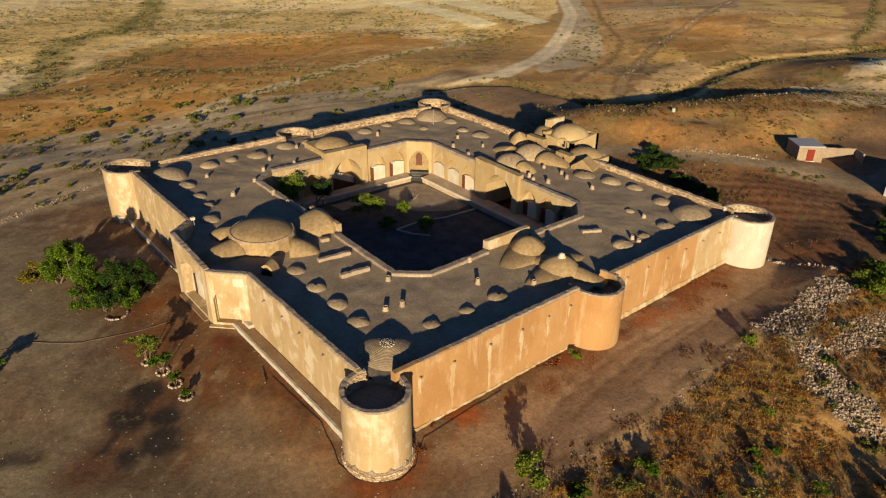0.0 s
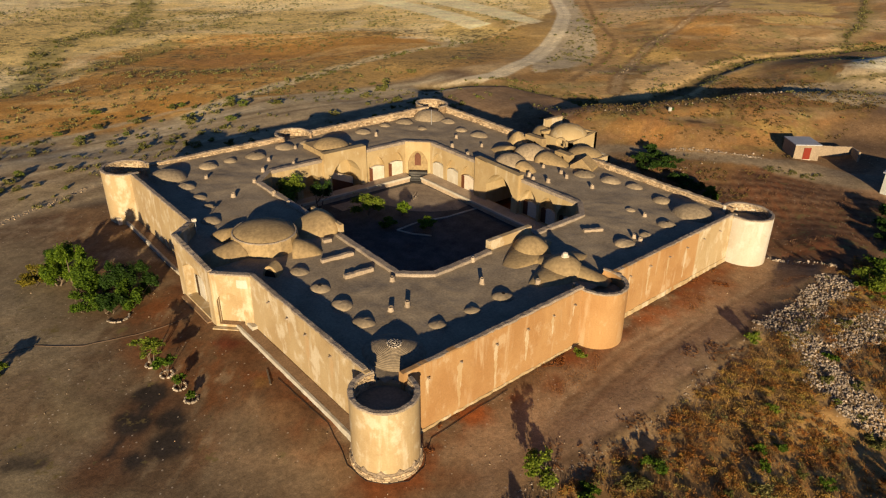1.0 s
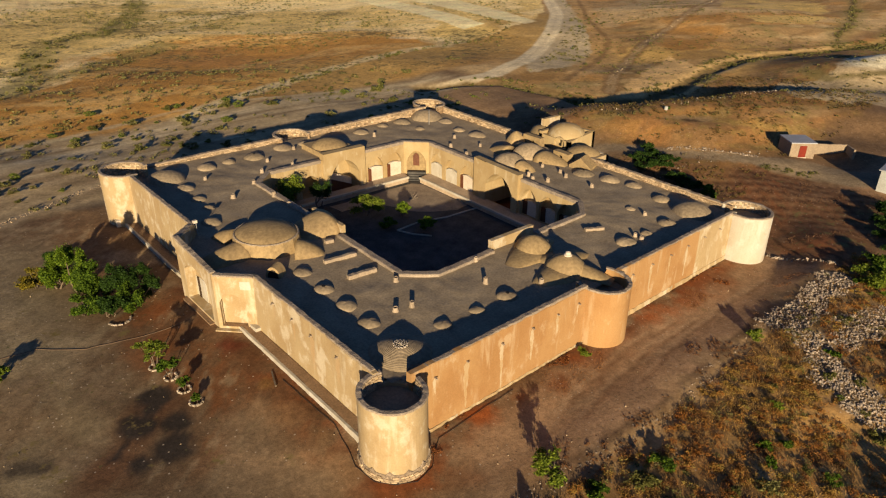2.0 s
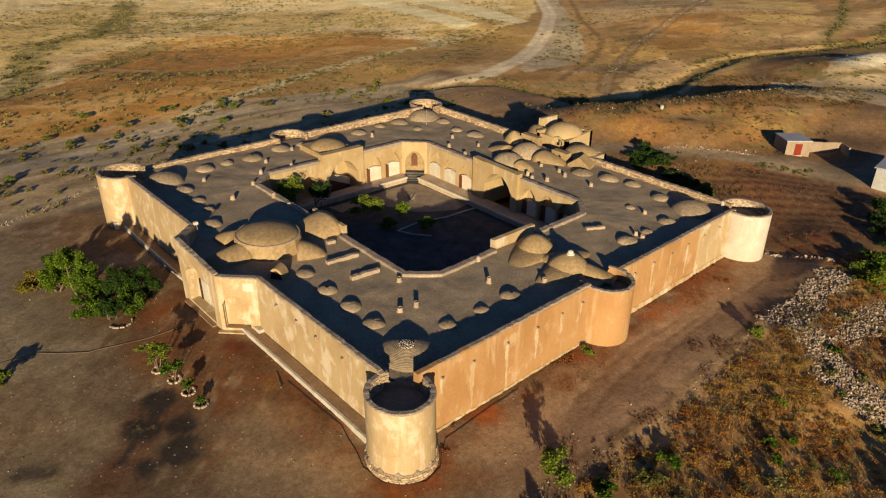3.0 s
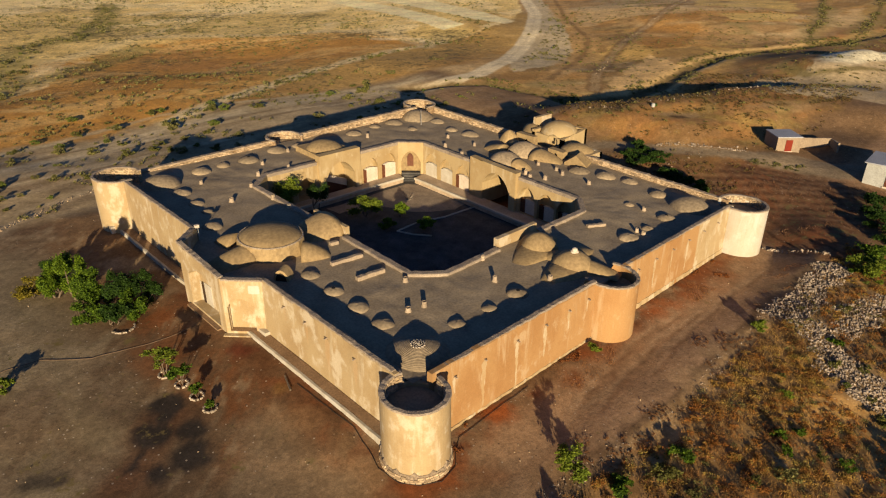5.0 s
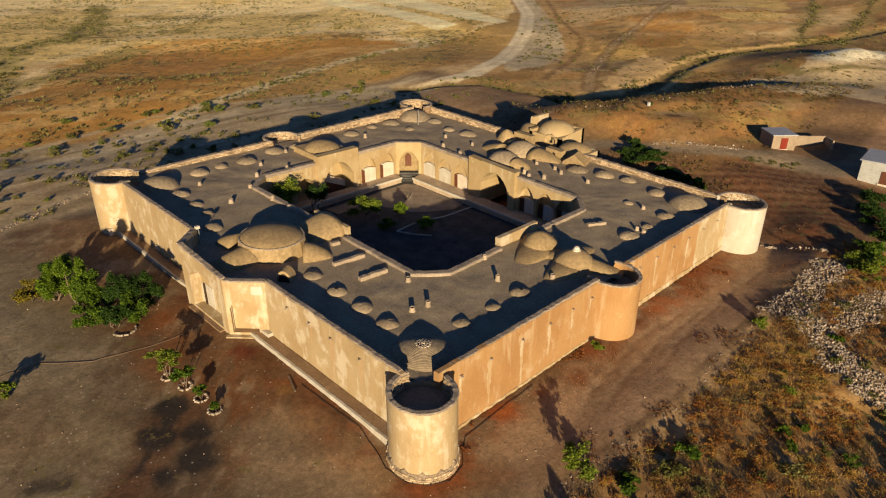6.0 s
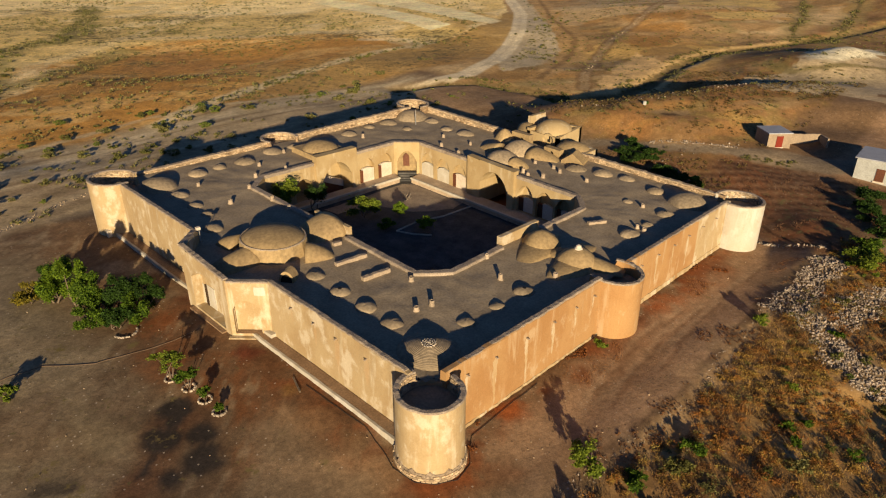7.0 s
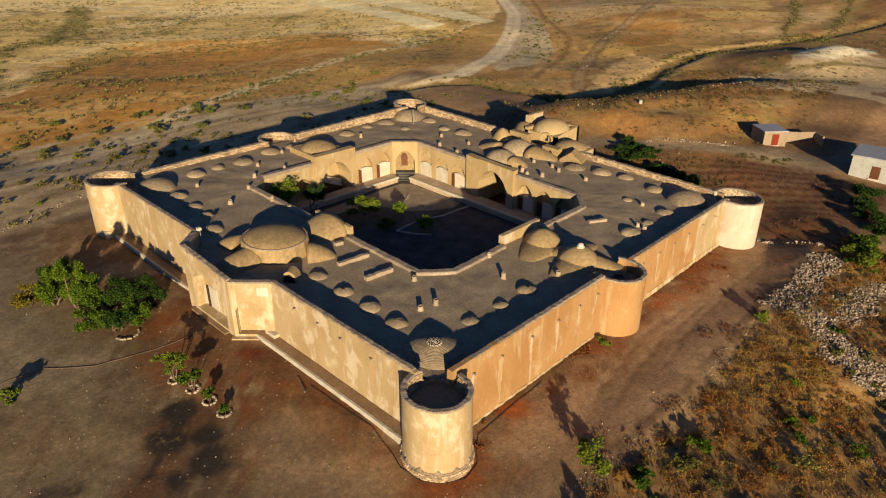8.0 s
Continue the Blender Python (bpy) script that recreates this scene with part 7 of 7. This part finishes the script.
rocks("roadside_stones", scatter(2600, 58, 125, 4, 40, lambda x, y: (near_line(x, y, [(74, 36), (83, 28.5), (94, 24), (108, 21)]) < 1.0) | (near_line(x, y, [(58, 18), (70, 14.5), (78, 10)]) < 0.8), 17), "line of stones along the ridge and lane", 0.07, 0.2, 18)
rocks("lane_stones", scatter(9000, 64, 80, 6, 24, lambda x, y: (near_line(x, y, [(69.6, 21.5), (71.1, 18.8), (72.9, 14.3), (75.4, 10.1)]) < 0.35 + 0.35 * rough(x, y, 0.9, 5)), 27), "low row of pale stones beside the lane", 0.06, 0.17, 28)
rocks("bank_edge_stones", scatter(5000, -24, 4, 46, 62, lambda x, y: near_line(x, y, [(-22, 47), (-10.3, 54.4), (-6.4, 56.4), (-2.7, 58.4), (1.5, 59.4)]) < 0.5, 23), "stones along the edge of the river bed", 0.04, 0.11, 24, PARAPETSTONE)
rocks("dry_stone_line", scatter(700, 49, 54, -12, -2, lambda x, y: near_line(x, y, [(51.0, -3.0), (51.6, -6), (52.2, -9.5)]) < 0.3, 19), "low line of stones from the tower", 0.12, 0.26, 20)

def bedded(bm, r, x, y, turn, w, depth, z, h):
    """One rough stone in a course, its corners worn."""
    obox(bm, x, y, turn + r.uniform(-5, 5), w, depth, z, z + h, r.uniform(0.04, 0.16))


def facing(line, z0, h0, h1, seed):
    """Rough stones laid in courses on the inner face of a parapet, with open joints and gaps, one body."""
    r = random.Random(seed)
    bm = bmesh.new()
    (ax, ay), (bx, by) = line
    length = math.hypot(bx - ax, by - ay)
    turn = math.degrees(math.atan2(by - ay, bx - ax))
    z = z0
    while z < max(h0, h1):
        h = r.uniform(0.13, 0.19)
        u = r.uniform(0, 0.3)
        while u < length - 0.2:
            w = r.uniform(0.2, 0.46)
            t = (u + w / 2) / length
            if z + h < h0 + (h1 - h0) * t and r.random() > 0.1:
                bedded(bm, r, ax + (bx - ax) * t, ay + (by - ay) * t, turn, w, r.uniform(0.1, 0.2), z + r.uniform(-0.02, 0.02), h)
            u += w + r.uniform(0.03, 0.08)
        z += h + 0.035
    ob = part("parapet_rubble", bm, PARAPETSTONE, inn)
    tagged(ob, "bare rubble masonry of the parapet", "", "", "stuff")
    bm = bmesh.new()
    inset = 0.24
    nx, ny = math.sin(radians(turn)), -math.cos(radians(turn))
    if (24.5 - ax) * nx + (24.5 - ay) * ny > 0:
        nx, ny = -nx, -ny
    strip(bm, ((ax + nx * inset, ay + ny * inset), (bx + nx * inset, by + ny * inset)), 0.6, h0 - 0.08, h0 + 0.06, rag=0.045, step=0.4, rise=h1 - h0)
    part("coping", bm, COPINGPALE, inn, "pale rubble coping")


def ring_facing(cx, cy, r0, gap, half, top, seed, low=ROOF - 0.3):
    """The same masonry round a tower, inside its parapet or on its plinth."""
    r = random.Random(seed)
    bm = bmesh.new()
    z = low
    while z < top - 0.16:
        a = gap + half + 2
        while a < gap + 358 - half:
            w = r.uniform(0.2, 0.42)
            if r.random() > 0.1:
                bedded(bm, r, cx + r0 * math.cos(radians(a)), cy + r0 * math.sin(radians(a)), a + 90, w, 0.14, z, 0.14)
            a += math.degrees((w + 0.05) / r0)
        z += 0.18
    ob = part("parapet_rubble", bm, PARAPETSTONE, inn)
    tagged(ob, "bare rubble masonry of the tower", "", "", "stuff")


COPINGPALE = mat("pale_rubble_coping", (0.5, 0.4, 0.275), vary=0.4, second=(0.36, 0.275, 0.185), bump=0.9, fine=7)
facing(((48.3, 1.6), (48.3, 20.8)), ROOF, 5.4, 5.5, 1)
facing(((48.3, 31.2), (48.3, 48.2)), ROOF, 5.56, 5.68, 2)
facing(((2.2, 48.6), (20.6, 48.6)), ROOF, 5.1, 5.45, 3)
facing(((24.7, 48.6), (45.4, 48.6)), ROOF, 5.5, 5.93, 4)
ring_facing(47.4, 50.0, 2.16, 225, 36, 5.95, 5)
ring_facing(22.6, 49.2, 2.06, 270, 64, 5.5, 6)
ring_facing(0.5, 46.9, 2.16, -40, 36, 6.0, 7)
ring_facing(48.8, -0.6, 2.26, 137, 36, 5.5, 8)
ring_facing(0.25, -0.55, 1.92, 37, 38, 5.68, 9)
ring_facing(0.25, -0.55, 2.37, 0, 0, 0.86, 10, -0.3)

rocks("tumbled_stones", scatter(6000, 95, 250, 48, 112, lambda x, y: near_line(x, y, STONEPATH) < 0.7 * rough(x, y, 0.4, 5) + 0.5, 29, 0.6, 1.5), "tumbled line of stones on the far slope", 0.08, 0.19, 30, PARAPETSTONE)

# ---- huts ----
def hut(x, y, along, L, W, H, zbase, label, roof_mat, wall_mat, door_u, door_mat, over=0.25, name="hut"):
    t = thing(name, x, y, zbase, label, "hut")
    c, s = math.cos(radians(along)), math.sin(radians(along))

    def at(u, v):
        return x + u * c - v * s, y + u * s + v * c
    bm = bmesh.new()
    obox(bm, *at(0, 0), along, L, W, zbase - 0.5, zbase + H)
    part("wall", bm, wall_mat, t, sheared=False)
    bm = bmesh.new()
    obox(bm, *at(0, 0), along, L + over * 2, W + over * 2, zbase + H, zbase + H + 0.14)
    part("roof", bm, roof_mat, t, sheared=False)
    bm = bmesh.new()
    obox(bm, *at(door_u, -W / 2 - 0.02), along, 1.0, 0.1, zbase, zbase + 1.75)
    d = part("door", bm, door_mat, t, sheared=False)
    bm = bmesh.new()
    obox(bm, *at(door_u, -W / 2 - 0.05), along, 1.3, 0.2, zbase - 0.1, zbase + 0.08)
    part("door_sill", bm, WHITE, d, sheared=False)
    return t


hut(81.8, 7.4, -44, 3.5, 3.9, 2.1, 1.35, "small plastered hut with a red door and flat grey roof", ROOFSHEET, HUTWALL, 0.0, REDDOOR, 0.1)
hut(78.4, -8.2, -86, 5.8, 5.6, 2.75, 0.95, "pale-walled house with a flat roof and brown door", ROOFSHEET, HOUSEWALL, 0.1, RUST, name="house")
yard = thing("yard_wall", 84.0, 2.5, 1.2, "low plastered yard wall beside a hut", "wall")
for line in (((83.2, 6.4), (87.0, 2.4)), ((87.0, 2.4), (85.3, 0.7))):
    bm = bmesh.new()
    strip(bm, line, 0.3, 0.7, 2.8, rag=0.04)
    part("wall", bm, HUTWALL, yard, sheared=False)
tank = thing("water_tank", 79.3, 27.7, floor_at(79.3, 27.7), "small white and green tank on the ridge", "tank")
bm = bmesh.new()
zt = floor_at(79.3, 27.7)
lathe(bm, 79.3, 27.7, [(0, zt + 0.6), (0.24, zt + 0.55), (0.3, zt + 0.42), (0.3, zt), (0.3, zt - 0.2)], 14)
part("body", bm, HOUSEWALL, tank, sheared=False)
# lamp post by the entrance
lamp = thing("lamp_post", 0.75, 29.0, lift(0.75, 29) + ROOF, "thin roof post with a white floodlight", "lamp")
bm = bmesh.new()
tube(bm, (0.75, 29.0, ROOF - 0.1), (0.75, 29.0, ROOF + 1.35), 0.04, 0.03)
part("post", bm, METAL, lamp)
bm = bmesh.new()
box(bm, 0.5, 0.85, 28.85, 29.15, ROOF + 1.3, ROOF + 1.55, 0.02)
part("lamp_head", bm, WHITE, lamp)


# ---- small things on the ground ----
def laid(name, pts, r, material, label, category):
    """A cable or hose lying along the ground through the given places."""
    line = []
    for (ax, ay), (bx, by) in zip(pts, pts[1:]):
        n = max(2, int(math.hypot(bx - ax, by - ay) / 0.4))
        for k in range(n):
            t = k / n
            x, y = ax + (bx - ax) * t, ay + (by - ay) * t
            x += 0.12 * noise.noise((x * 0.6, y * 0.6, 3))
            y += 0.12 * noise.noise((x * 0.6, y * 0.6, 8))
            line.append((x, y, floor_at(x, y) + r * 0.7))
    cu = bpy.data.curves.new(name, "CURVE")
    cu.dimensions = "3D"
    cu.bevel_depth = r
    cu.bevel_resolution = 1
    sp = cu.splines.new("POLY")
    sp.points.add(len(line) - 1)
    for p, q in zip(sp.points, line):
        p.co = (*q, 1)
    cu.materials.append(material)
    return tagged(new(name, cu), label, category)


laid("ground_cable", ((-1.6, 10.5), (-1.5, 7.5), (-1.35, 4.2), (-1.75, 2.2), (-2.3, 0.3), (-2.1, -1.5), (-1.3, -2.6), (0.0, -3.2), (1.5, -2.9), (2.6, -1.9), (3.6, -1.2), (5.5, -1.1), (8.5, -0.9), (12, -0.8)), 0.024, CABLE, "black cable lying round the foot of the tower", "cable")
laid("ground_hose", ((-19.5, 26.4), (-16.7, 26.8), (-14.4, 26.5), (-11.4, 24.2), (-9.3, 23.7), (-5.9, 22.9), (-2.9, 22.6)), 0.028, HOSE, "earth-coloured pipe lying across the yard", "pipe")
bx = thing("meter_box", -1.55, 45.4, lift(-1.55, 45.4), "small white metal box at the foot of the tower", "box")
bm = bmesh.new()
box(bm, -1.8, -1.35, 45.2, 45.6, -0.1, 1.0, 0.01)
part("body", bm, WHITE, bx)
bm = bmesh.new()
box(bm, -1.85, -1.3, 45.15, 45.65, 1.0, 1.07, 0.005)
part("lid", bm, METAL, bx)
bm = bmesh.new()
box(bm, 79.75, 80.15, 27.4, 28.0, zt - 0.2, zt + 0.4, 0.02)
part("stand", bm, LEAF_DARK, tank, "green painted stand", sheared=False)
# a dead bush and fallen branches in the court
dead = thing("dead_bush", 29.6, 33.0, lift(29.6, 33.0), "bare pale dead bush on the court floor", "bush")
rd = random.Random(3)
bm = bmesh.new()
for k in range(16):
    a, l = rd.uniform(0, 6.28), rd.uniform(0.4, 1.0)
    p0 = Vector((29.6 + rd.uniform(-0.3, 0.3), 33.0 + rd.uniform(-0.3, 0.3), 0.0))
    tube(bm, p0, p0 + Vector((l * math.cos(a), l * math.sin(a), rd.uniform(0.2, 0.7))), 0.03, 0.012, 5)
part("branches", bm, STONE_PALE, dead)
# a forgotten beam lying by the walkway
beam = thing("beam", -2.1, 11.0, floor_at(-2.1, 11.0), "short weathered beam lying on the ground", "beam")
bm = bmesh.new()
zb = floor_at(-2.1, 11.0)
obox(bm, -2.1, 11.0, 70, 1.9, 0.12, zb - 0.02, zb + 0.1)
part("timber", bm, BARK, beam, sheared=False)
